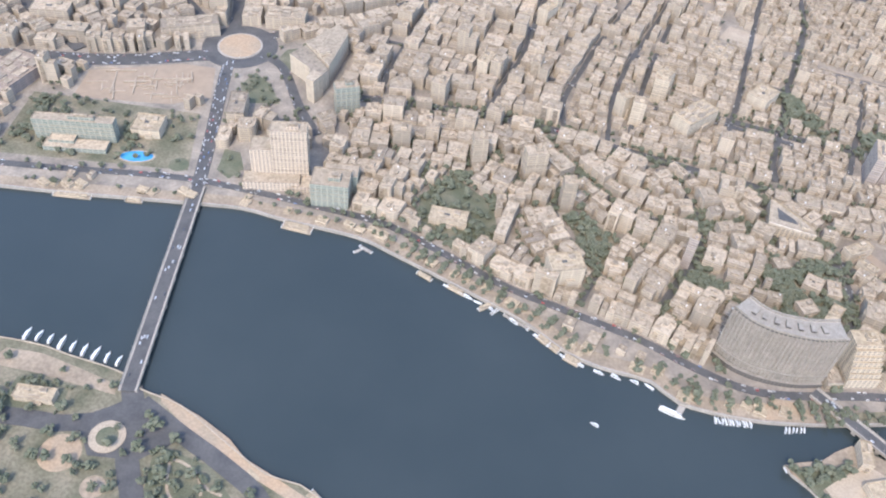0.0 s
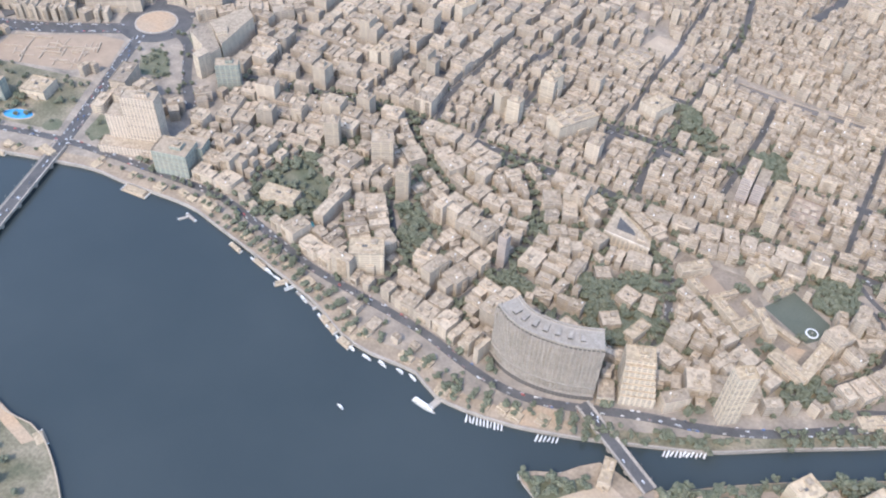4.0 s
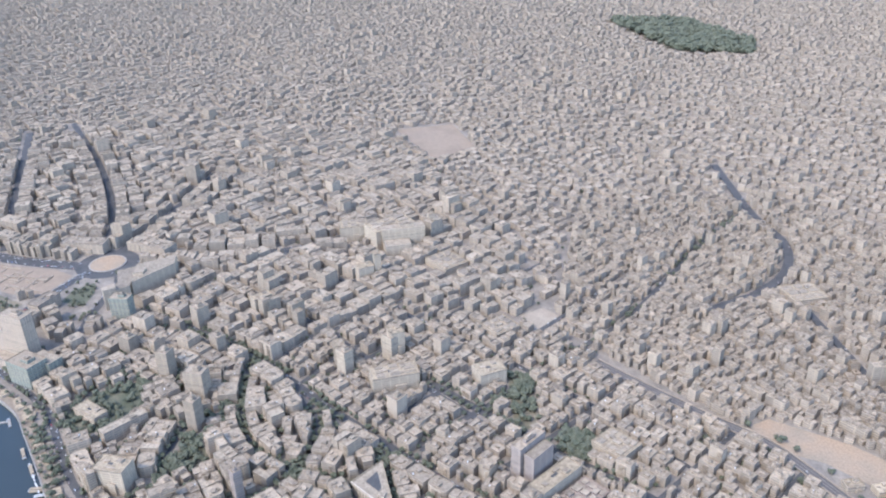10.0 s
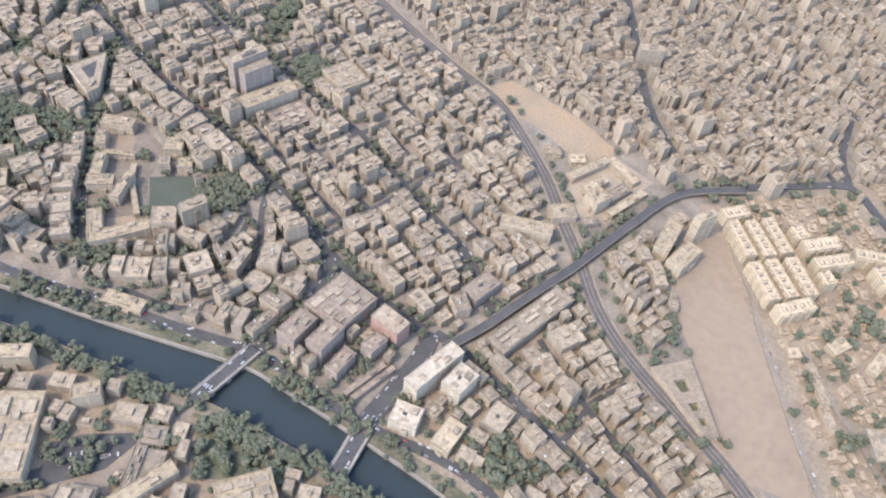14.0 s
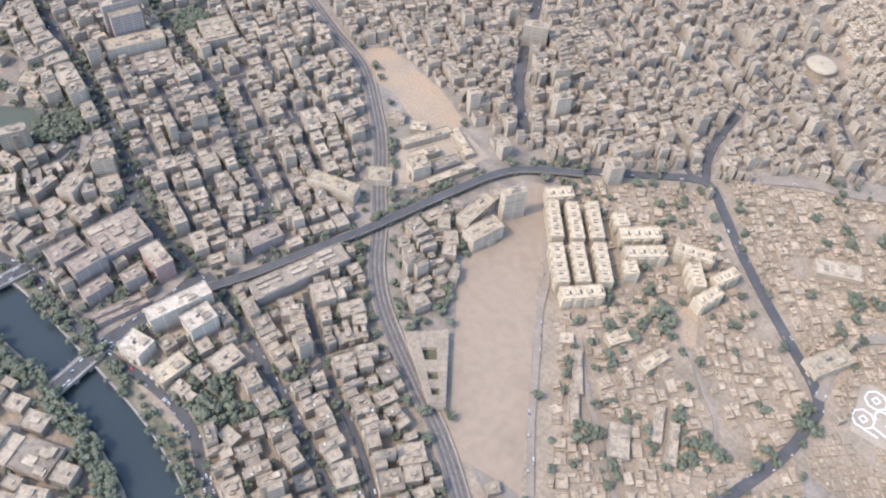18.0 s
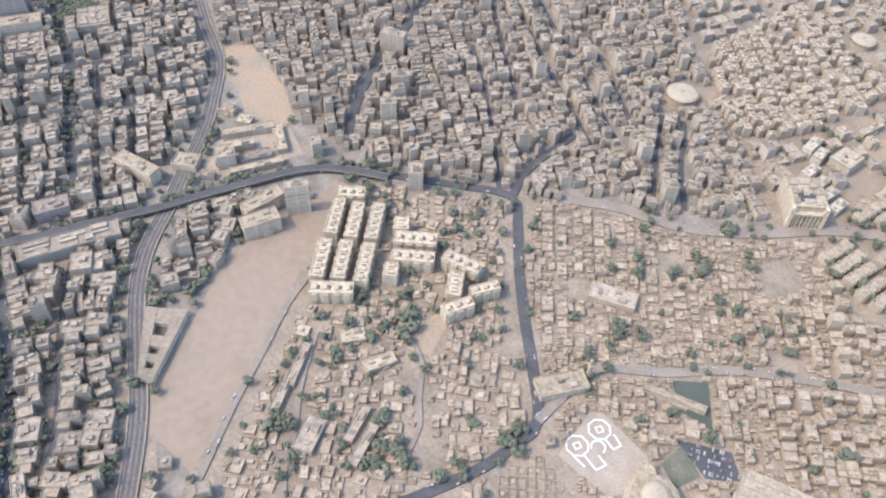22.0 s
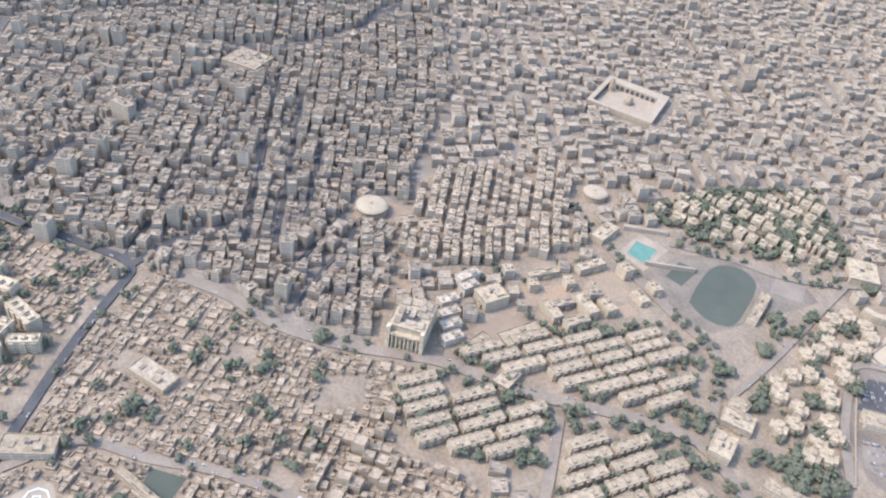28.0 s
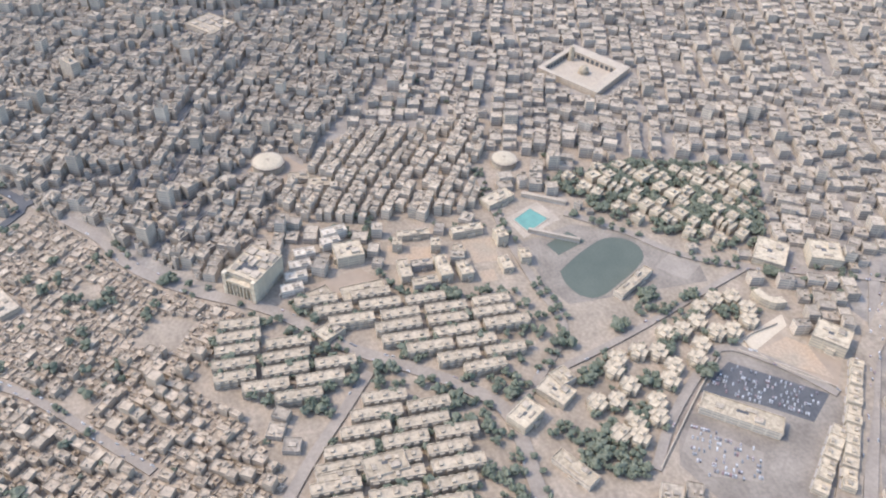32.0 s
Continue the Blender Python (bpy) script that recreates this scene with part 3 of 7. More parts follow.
paint([(530, 540), (560, 505), (620, 470), (660, 450), (860, 560), (790, 640), (724, 642), (668, 619), (627, 633), (576, 580)], 7)
paint([(549, 650), (494, 695), (493, 780), (579, 763), (584, 719), (571, 665)], 9)
paint([(561, 794), (555, 844), (577, 917), (639, 882), (638, 858), (606, 820)], 10)
paint([(654, 766), (655, 850), (689, 858), (740, 785), (735, 740), (686, 745)], -1)
NO = -1
# water and banks
paint(SHORE + [(760, -1500), (-3600, -1500), (-3600, 306)], NO)
stroke(SHORE, 9)
paint(RODA + [(660, -1400), (190, -1400)], 12)
stroke(RODA, 7)
for line, w, m in ROADS.values():
    stroke(line, w / 2 + 0.4)
stroke(VIADUCT, 3.6)
stroke(RAIL, 4.6)
for ring in (SAND, STRIP, COMPOUND):
    paint(ring, NO)

# ---- roads, rails, bridges, open grounds ----
for i, (name, (line, w, m)) in enumerate(ROADS.items()):
    o = strip("road", line, w, -0.05, 0.12 + 0.012 * i, m)
    tagged(o, "dusty dark asphalt city road" if m is M_ASPHALT else "pale dusty concrete road", "road", kind="structure")


def plate(name, ring, mat, label, category, z=0.08):
    if category not in ("desert", "soil"):
        paint(ring, -1)
    return tagged(slab(name, ring, -0.05, z, mat), label, category, kind="structure")


def inside_ring(x, y, ring):
    hit = False
    for (ax, ay), (bx, by) in zip(ring, ring[1:] + ring[:1]):
        if (ay > y) != (by > y) and x < (bx - ax) * (y - ay) / (by - ay) + ax:
            hit = not hit
    return hit


def disc(x, y, r, n=32, sx=1.0, sy=1.0, turn=0.0):
    c, s = math.cos(turn), math.sin(turn)
    return [(x + r * sx * math.cos(k) * c - r * sy * math.sin(k) * s, y + r * sx * math.cos(k) * s + r * sy * math.sin(k) * c) for k in (2 * math.pi * i / n for i in range(n))]


def offset_line(line, d):
    out = []
    for i in range(len(line)):
        a, b = Vector(line[max(0, i - 1)]), Vector(line[min(len(line) - 1, i + 1)])
        t = (b - a).normalized()
        out.append((line[i][0] - t.y * d, line[i][1] + t.x * d))
    return out


plate("bare_soil", [(475, 480), (526, 410), (573, 353), (640, 340), (640, 420), (624, 440), (660, 450), (860, 560), (790, 640), (724, 642), (668, 619), (627, 633), (576, 580), (530, 540)], M_TAN, "tan dust between low houses", "soil", 0.03)
plate("bare_soil", [(549, 640), (494, 695), (493, 780), (550, 850), (577, 917), (640, 885), (700, 900), (800, 830), (790, 640), (724, 642), (668, 619), (627, 633), (606, 618)], M_TAN, "tan dust between housing estates", "soil", 0.035)
plate("bare_soil", [(417, 268), (482, 270), (600, 250), (560, 336), (470, 366), (440, 392), (424, 335)], M_TAN, "tan dust between plain flats", "soil", 0.03)
plate("bare_soil", [(472, 470), (496, 438), (518, 407), (542, 378), (566, 345), (585, 325), (600, 312), (575, 354), (526, 413), (475, 482)], M_TAN, "tan dust beside a field road", "soil", 0.045)
plate("sand_field", SAND, M_SAND, "wide empty field of trodden sand", "ground")
plate("earth_strip", STRIP, M_ORANGE, "bare strip of orange earth beside the railway", "ground")
plate("works_yard", COMPOUND, M_PAVING, "pale paved works yard beside the railway", "yard")
bank = [p for p in SHORE if -420 < p[0] < 560]
WEST = [p for p in bank if p[0] < 175]
EAST = [p for p in bank if p[0] > 172]
tagged(strip("promenade", offset_line(WEST, 4.2), 6.5, -0.05, 0.07, M_TAN), "pale riverside promenade along the embankment", "promenade", kind="structure")
tagged(strip("river_bank", offset_line(EAST, 3.6), 5.5, -0.05, 0.07, M_PARK), "green weedy bank of the river channel", "river bank", kind="structure")
tagged(strip("river_bank", offset_line([p for p in RODA if 208 < p[0] < 470], -4), 7, -0.05, 0.07, M_PARK), "green weedy bank of the river channel", "river bank", kind="structure")
tagged(strip("quay_wall", offset_line(bank, 0.1), 0.6, -1.9, 0.45, M_CONCRETE), "low concrete wall along the river quay", "quay wall", kind="structure")
tagged(strip("quay_wall", offset_line([p for p in GEZIRA if p[0] > -300 and p[1] > 100], -0.1), 0.6, -1.9, 0.45, M_PAVING), "low stone wall along the island quay", "quay wall", kind="structure")
plate("earth_patch", [(147, 215.6), (155, 222.5), (166, 221.6), (166, 212.5), (150, 211)], M_ORANGE, "patch of bare reddish earth by the quay", "ground", 0.12)
# the square
plate("square_paving", disc(-143, 453, 24, 40), M_ASPHALT, "dark asphalt of a round traffic square", "square", 0.10)
plate("roundabout", disc(-143, 453, 13, 36), M_ORANGE, "round island of bare reddish earth in the square", "roundabout", 0.85)
plate("roundabout_kerb", disc(-143, 453, 14.2, 36), M_CONCRETE, "pale concrete kerb round the island", "kerb", 0.7)
plate("hotel_grounds", [(-248, 331), (-142, 332), (-149, 381), (-248, 386)], M_PARK, "dusty grounds of a river hotel", "yard", 0.05)
plate("far_lake", [(-74, 1440), (32, 1482), (170, 1368), (183, 1301), (86, 1278)], M_PARK, "dark wooded park far beyond the city", "park", 0.5)
plate("building_site", [(-225, 385), (-225, 412), (-172, 428), (-152, 427), (-147, 397), (-169, 387)], M_SAND, "sandy cleared site with low walls", "ground")
plate("lawn", [(-133, 413), (-127, 427), (-115, 416), (-106, 398), (-127, 396)], M_GRASS, "lawn with paths beside the square", "lawn")
plate("lawn", [(-117, 443), (-113, 455), (-93, 462), (-86, 457), (-109, 431)], M_GRASS, "lawn with paths beside the square", "lawn")
plate("lawn", [(-127, 335), (-127, 353), (-118, 351), (-113, 338), (-119, 329)], M_GRASS, "green lawn beside the bridge ramp", "lawn")
plate("lawn", disc(-148, 336, 5.5), M_GRASS, "round lawn inside the bridge ramp", "lawn")
# gardens, pitches, pools
plate("garden", [(-16, 330), (0, 352), (24, 330), (28, 306), (4, 296), (-14, 308)], M_GRASS, "wooded garden with lawns", "garden")
GARDENS = (
    [(163, 300), (173, 312), (185, 305), (198, 312), (205, 297), (203.5, 282), (196, 269), (184, 262.5), (170, 271)],
    [(117, 293), (124, 291), (133, 295), (144.6, 288), (137, 280), (123, 279.5)],
    [(63, 330), (72, 328), (93, 314), (87, 307), (82, 292), (79, 297), (71, 304)],
    [(275, 332), (289, 333), (296, 325), (294, 312), (286, 309), (277, 314)],
    [(256, 259), (274, 267), (283, 261), (279, 256), (260, 249)],
    [(198, 457), (203, 462), (212, 458), (231, 426), (227, 407), (214, 428)],
    [(247, 424), (264, 427), (266, 405), (249, 408)],
    [(450, 298), (476, 296), (475, 287), (463, 277)],
)
for ring in GARDENS:
    plate("garden", ring, M_PARK, "shady garden of close trees between houses", "garden", 0.065)
plate("football_pitch", [(253, 308), (268, 322), (284, 305), (282, 296), (272, 290)], M_TURF, "green school playing field", "sports field")
plate("campus_yard", [(206, 320), (214, 333), (246, 325), (254, 306), (270, 290), (283, 284), (268, 260), (250, 271), (227, 293)], M_WORN, "dusty yards between campus wings", "yard", 0.06)
plate("school_court", [(258, 278), (264.5, 273), (272, 286), (265, 286.5)], M_ORANGE, "reddish earth court between campus wings", "yard", 0.1)
plate("school_court", [(212, 316), (227, 323), (236, 312), (224, 305)], M_SAND, "sandy school court", "yard")
plate("ball_court", [(639, 518), (648, 529), (664, 514), (650, 510)], M_TURF, "dark green fenced ball court", "sports field")
FIELD = [(632, 776.3), (623, 789), (615.5, 803), (614.5, 811), (618, 818), (624.5, 821.3), (632, 820), (638, 814), (645, 803), (652, 790.5), (653, 784), (650, 779.3), (641, 775.8)]
plate("playing_field", curve_through(FIELD + FIELD[:1], 3)[:-1], M_TURF, "dark green sports field with rounded corners", "sports field", 0.12)
plate("field_margin", [(633 + (x - 633) * 1.09, 798 + (y - 798) * 1.09) for x, y in FIELD], M_WORN, "tan dust margin round the sports field", "yard", 0.09)
plate("ball_court", [(612, 777), (605, 791), (614, 797), (621, 780)], M_TURF, "small dark green ball court", "sports field", 0.1)
plate("hard_court", [(640, 822), (632, 834), (643, 845), (652, 833)], M_PALE_ROAD, "grey hard courts", "sports field")
plate("bare_yard", [(693, 835), (683, 864), (690, 862), (701, 838)], M_BRIGHT_SAND, "bright sandy walled yard", "yard", 0.12)
plate("bare_yard", [(701, 838), (696, 858), (703, 864), (723, 864)], M_ORANGE, "tan earth court beside a hall", "yard", 0.14)
plate("pool_deck", [(588, 764), (578, 785), (595, 791), (605, 768)], M_PAVING, "pale paved deck round a swimming pool", "pool deck", 0.1)
for ring, m in (([(595, 701), (600.5, 721), (611, 719), (609, 697)], M_ORANGE), ([(599.5, 737), (600.5, 752.5), (618, 751), (616.7, 736.5)], M_ORANGE), ([(623, 738), (631, 738), (631, 746), (623, 746)], M_ORANGE), ([(614, 661), (608, 685), (620, 694), (624, 672)], M_SAND),
                ([(696, 832), (684, 856), (697, 857), (715, 873), (728, 861)], M_SAND), ([(557, 466), (560, 450), (566, 440), (574, 446), (566, 460)], M_ORANGE), ([(510, 645), (520, 640), (530, 660), (520, 672), (508, 664)], M_SAND)):
    plate("sandy_yard", ring, m, "bare sandy yard", "yard")
for ring in ([(610, 412), (601, 420), (607, 426), (618, 421)], [(627, 383), (621, 390), (631, 404), (639, 399)], [(618, 592), (625, 608), (640, 599), (634, 583)], [(653, 611), (677, 632), (683, 624), (663, 605)], [(583, 511), (577, 520), (582, 526), (590, 518)], [(570, 437), (576, 443), (584, 436), (578, 430)],
             [(653, 560), (662, 570), (672, 562), (664, 553)], [(588, 560), (594, 570), (603, 566), (598, 555)]):
    plate("sandy_yard", ring, M_TAN, "open sandy yard among low houses", "yard", 0.07)
plate("car_park", [(715, 805), (703, 825), (729, 857), (740, 842), (727, 826)], M_ASPHALT, "dark asphalt car park", "car park")
plate("car_park", [(728, 794), (748, 814), (760, 807), (752, 788), (739, 784)], M_PALE_ROAD, "dusty car park", "car park")
PLOTS = [(630, 430), (629, 450), (634, 456), (664, 455), (660, 430)]
plate("plot_ground", PLOTS, M_TAN, "dusty ground under walled plots", "ground", 0.07)
plate("plaza", [(637, 459), (631, 481), (634, 485), (657, 486), (667, 478), (660, 463)], M_PAVING, "pale paved plaza before a mosque", "plaza")
plate("lawn", [(662, 488), (661, 501), (674, 496), (672, 485)], M_GRASS, "dry lawn beside the plaza", "lawn")
plate("car_park", [(658, 500), (674, 513), (684, 507), (676, 497)], M_ASPHALT, "asphalt car park", "car park", 0.1)
plate("courtyard", [(176, 524), (186, 541), (210, 532), (198, 511)], M_PAVING, "pale walled courtyard", "yard")
plate("far_sand", [(-107, 823), (-59, 866), (-3, 811), (-20, 758)], M_SAND, "bare sandy slope far off", "ground")
plate("far_desert", [(-500, 1560), (330, 1850), (700, 1500), (1500, 1500), (2500, 4500), (-2500, 4500), (-2600, 2200), (-1300, 1250)], M_SAND, "desert plain beyond the city", "desert", 0.3)
plate("bare_yard", [(745, 722), (712, 730), (692, 742), (672, 764), (690, 758), (728, 758), (745, 772), (800, 740), (800, 715)], M_TAN, "bare dusty ground with a few sheds", "yard", 0.05)
plate("bare_yard", [(702, 818), (697, 830), (716, 850), (732, 862), (775, 830), (770, 790), (745, 780), (724, 790)], M_WORN, "bare dusty ground round a mall", "yard", 0.05)
plate("bare_yard", [(608, 765), (600, 795), (612, 822), (640, 845), (655, 842), (654, 772), (640, 766)], M_WORN, "dusty sports club ground", "yard", 0.045)
# west island
plate("park", [p for p in GEZIRA if p[0] > -290 and p[1] > 60] + [(-10, 50), (-290, 50)], M_PARK, "dusty park ground with worn grass", "park", 0.03)
for pts, w in (([(-126, 193), (-122, 184), (-120, 174), (-117, 160), (-108, 140), (-100, 110)], 9), ([(-260, 172), (-174, 174), (-150, 173), (-136, 176), (-124, 184)], 8), ([(-120, 187), (-98.6, 173.5), (-78, 161.5), (-59, 146.5), (-50, 120)], 7.5)):
    tagged(strip("road", curve_through(pts), w, -0.05, 0.11 + 0.01 * w, M_ASPHALT), "asphalt road on the river island", "road", kind="structure")
plate("junction", [(-123, 190), (-114.8, 187), (-99, 171), (-113, 160), (-133, 160), (-143, 176), (-129, 184)], M_ASPHALT, "wide asphalt junction round a traffic island", "road", 0.13)
plate("roundabout", disc(-128, 169, 7.5), M_PAVING, "round traffic island with paths", "roundabout", 0.5)
plate("roundabout_lawn", disc(-128, 169, 4.5), M_GRASS, "lawn on a traffic island", "lawn", 0.6)
plate("garden", [(-175, 193), (-152, 192), (-151, 178), (-177, 178)], M_GRASS, "clipped formal garden", "garden")
plate("sandy_yard", disc(-144, 160, 8.5), M_ORANGE, "round sandy clearing in a park", "yard")
plate("sandy_yard", disc(-126, 147, 5), M_TAN, "round sandy clearing in a park", "yard", 0.09)
plate("park", [(-108, 168), (-84, 161), (-70, 146), (-72, 120), (-104, 120)], M_GRASS, "dry green park with paths", "park", 0.06)
for pts in ([(-106, 158), (-98, 162), (-88, 157), (-84, 148)], [(-100, 161), (-98, 150), (-92, 142)], [(-88, 157), (-82, 151), (-76, 149)]):
    tagged(strip("path", curve_through(pts, 2), 1.2, -0.05, 0.12, M_PAVING), "pale garden path", "path", kind="structure")
plate("promenade", [(-186, 207), (-170, 206), (-150, 200), (-133, 194), (-132, 189), (-170, 196), (-190, 198)], M_TAN, "pale quayside promenade", "promenade")
plate("promenade", [(-113, 192), (-94, 183), (-79.4, 174), (-71, 166), (-57, 159), (-41, 150.5), (-45, 147.5), (-64, 157), (-81, 165), (-98, 177), (-112, 188)], M_ORANGE, "pale quayside promenade", "promenade", 0.09)
# south island
plate("island_soil", [p for p in RODA if p[1] > 60] , M_TAN, "dusty ground on the river island", "soil", 0.03)
plate("plaza", [(168, 181), (183, 189), (190, 193), (200, 186), (203, 169), (199, 150), (186, 150), (175, 165)], M_PLASTER_ROOF, "pale sandy plaza at the island's tip", "plaza")
plate("garden", [(155, 188), (172, 191), (183, 190), (174, 184), (167, 179), (171, 169), (164, 176)], M_GRASS, "trees and lawn at the island's tip", "garden", 0.1)
plate("round_terrace", disc(176, 173, 3.6), M_CONCRETE, "round grey terrace", "terrace", 0.4)
for pts, w in (([(205, 196), (207, 183), (205, 173), (206, 150), (200, 110)], 5), ([(355, 237), (355, 222), (355, 203), (345, 183), (331, 163), (315, 135)], 6), ([(416, 249), (419, 237), (421, 220), (415, 170)], 6), ([(222, 196), (262, 208), (300, 221), (345, 233), (380, 240), (416, 244)], 3)):
    tagged(strip("road", curve_through(pts), w, -0.05, 0.11 + 0.01 * w, M_PALE_ROAD), "dusty road on the river island", "road", kind="structure")
PARKING = [(329, 197), (334, 204), (347, 215), (351, 213), (350, 199), (334, 175), (321, 156), (316, 160), (332, 186)]
plate("car_park", PARKING, M_ASPHALT, "asphalt yard with rows of trees beside a hospital", "car park", 0.1)
plate("garden", [(360, 234), (374, 243), (400, 236), (396, 229), (376, 215)], M_GRASS, "densely wooded garden", "garden")

# bridges
def bridge(a, b, w, label, piers, z=1.0):
    d = (Vector(b) - Vector(a))
    length, ang = d.length, math.atan2(d.y, d.x)
    base = new("bridge")
    base.matrix_world = pose(*((Vector(a) + Vector(b)) / 2), 0, 0, 0, math.degrees(ang))
    tagged(base, label, "bridge")

    def one(name, x, y, lx, ly, h, z0, mat, text=""):
        k = Boxes()
        k.box(x, y, lx, ly, h, 0, z0, 1)
        return tagged(k.mesh(name, [mat, mat], base), text)

    one("deck", 0, 0, length, w, 0.9, z - 0.9, M_ASPHALT, "dark asphalt carriageway")
    for s in (-1, 1):
        walkway = one("pavement", 0, s * (w / 2 + 0.5), length, 1.1, 1.05, z - 0.9, M_CONCRETE, "pale concrete footway")
        one("parapet", 0, s * (w / 2 + 1.0), length, 0.14, 0.45, z + 0.15, M_CONCRETE).parent = walkway
        for i in range(piers * 2 + 1):
            x = -length / 2 + length * (i + 0.5) / (piers * 2 + 1)
            one("lamp_post", x, s * (w / 2 + 0.75), 0.12, 0.12, 2.6, z + 0.15, M_CONCRETE).parent = walkway
    for i in range(piers):
        one("pier", -length / 2 + length * (i + 1) / (piers + 1), 0, 2.0, w + 1.6, z + 2.2, -3.1, M_CONCRETE, "stone pier in the water")
    return base


bridge((-133, 320), (-127, 191), 6.0, "long low road bridge with grey footways over the river", 7)
bridge((174, 228), (206, 194), 4.6, "grey concrete road bridge over the side channel", 3, 1.1)
bridge((356, 269), (354, 236), 4.6, "short road bridge crowded with cars", 3, 1.1)
bridge((412, 269), (416, 248), 5.4, "short grey road bridge over the side channel", 2, 1.1)

# railway and viaduct
M_TRACK = surface("rusty_track", [(0.09, 0.078, 0.068), (0.13, 0.110, 0.094)], 0.2, 1.5)
M_BALLAST = surface("track_ballast", [(0.15, 0.128, 0.108), (0.20, 0.170, 0.142)], 0.15, 1.2)
rail = tagged(strip("railway", RAIL, 6.8, -0.05, 0.35, M_BALLAST), "gravel railway bed with dark tracks and side walls", "railway", kind="structure")
for d, w, h, m, n in ((-1.7, 1.0, 0.45, M_TRACK, "track"), (0.3, 1.0, 0.45, M_TRACK, "track"), (2.2, 1.0, 0.45, M_TRACK, "track"), (3.5, 0.4, 0.9, M_PAVING, "side_wall"), (-3.5, 0.4, 0.9, M_PAVING, "side_wall")):
    strip(n, offset_line(RAIL, d), w, 0.3, h, m, rail)
via = tagged(strip("viaduct", VIADUCT, 3.8, 2.0, 2.9, M_ASPHALT), "elevated dark asphalt road on concrete piers", "viaduct", kind="structure")
for d in (-2.0, 2.0):
    strip("parapet", offset_line(VIADUCT, d), 0.22, 2.1, 3.2, M_PALE_ROAD, via)
for i in range(4, len(VIADUCT) - 2, 4):
    k = Boxes()
    k.box(*VIADUCT[i], 1.0, 3.4, 2.1, math.atan2(VIADUCT[i + 1][1] - VIADUCT[i][1], VIADUCT[i + 1][0] - VIADUCT[i][0]), -0.05, 1)
    k.mesh("pier", [M_CONCRETE, M_CONCRETE], via)

# ---- buildings as things ----
rng = random.Random(11)
def lots(d, zone, box):
    """Yields footprints of a district: two rows of lots back to back in each block."""
    th = radians(d["turn"])
    ct, st = math.cos(th), math.sin(th)
    cx, cy = (box[0] + box[2]) / 2, (box[1] + box[3]) / 2
    reach = math.hypot(box[2] - box[0], box[3] - box[1]) / 2 + 20
    v = -reach
    while v < reach:
        d1, d2 = rng.uniform(*d["lot"]), rng.uniform(*d["lot"])
        for row, depth in ((0, d1), (1, d2)):
            u = -reach - rng.uniform(0, d["block"])
            run = 0
            while u < reach:
                w = rng.uniform(*d["lot"])
                if run + w > d["block"]:
                    u += d["street"]
                    run = 0
                x, y = cx + (u + w / 2) * ct - (v + depth / 2) * st, cy + (u + w / 2) * st + (v + depth / 2) * ct
                wob = 14 * noise.noise((x * 0.004, y * 0.004, 3.0 + zone))
                wob2 = 14 * noise.noise((x * 0.004, y * 0.004, 9.0 + zone))
                bend = d.get("bend", 0) * noise.noise((x * 0.02, y * 0.02, 5.0))
                yield x + wob + bend, y + wob2 - bend, w, depth, th + 0.05 * bend
                u += w
                run += w
            v += depth
        v += d["street"] if rng.random() < 0.3 else d["lane"]


LEGS = np.array([(ax, ay, bx - ax, by - ay) for line, w, m in ROADS.values() for (ax, ay), (bx, by) in zip(line, line[1:])])


def street_angle(x, y):
    """The direction of the street nearest to a place."""
    t = np.clip(((x - LEGS[:, 0]) * LEGS[:, 2] + (y - LEGS[:, 1]) * LEGS[:, 3]) / (LEGS[:, 2] ** 2 + LEGS[:, 3] ** 2 + 1e-9), 0, 1)
    k = int(np.argmin(np.hypot(LEGS[:, 0] + t * LEGS[:, 2] - x, LEGS[:, 1] + t * LEGS[:, 3] - y)))
    return math.atan2(LEGS[k, 3], LEGS[k, 2])


def frontage(zone, d):
    """Rows of houses side by side along every street of a district, curving with it; later rows stand behind the first."""
    back = 0.0
    for row in range(d.get("front", 0)):
        for line, width, m in ROADS.values():
            if not any(zone_at(x + i, y + j) == zone for x, y in line[::4] for i, j in ((12, 0), (-12, 0), (0, 12), (0, -12))):
                continue
            for s in (-1, 1):
                run = [Vector(p) for p in offset_line(line, s * (width / 2 + d.get("set", 0.8) + back))]
                far = [0.0]
                for p, q in zip(run, run[1:]):
                    far.append(far[-1] + (q - p).length)
                u = rng.uniform(0, 3)
                while u < far[-1] - 3:
                    w, dep = rng.uniform(*d["lot"]), rng.uniform(*d["deep"])
                    k = max(0, min(len(far) - 2, int(np.searchsorted(far, u + w / 2)) - 1))
                    p, q = run[k], run[k + 1]
                    along = (q - p).normalized()
                    c = p + along * (u + w / 2 - far[k]) + Vector((-along.y, along.x)) * s * dep / 2
                    a = math.atan2(along.y, along.x)
                    edge = c - Vector((-along.y, along.x)) * s * dep / 2
                    for k in (1.0, 0.75, 0.55):
                        e = dep * k
                        c = edge + Vector((-along.y, along.x)) * s * e / 2
                        if free(c.x, c.y, w * 0.94, e * 0.94, a, zone) and free(c.x, c.y, w * 0.94, e * 0.1, a, zone):
                            yield c.x, c.y, w, e, a
                            u += w if rng.random() > 0.12 else w + d["lane"]
                            break
                    else:
                        u += 1.5
        back += (d["deep"][0] + d["deep"][1]) / 2 + d["lane"] * (1 if row % 2 else 0.2)


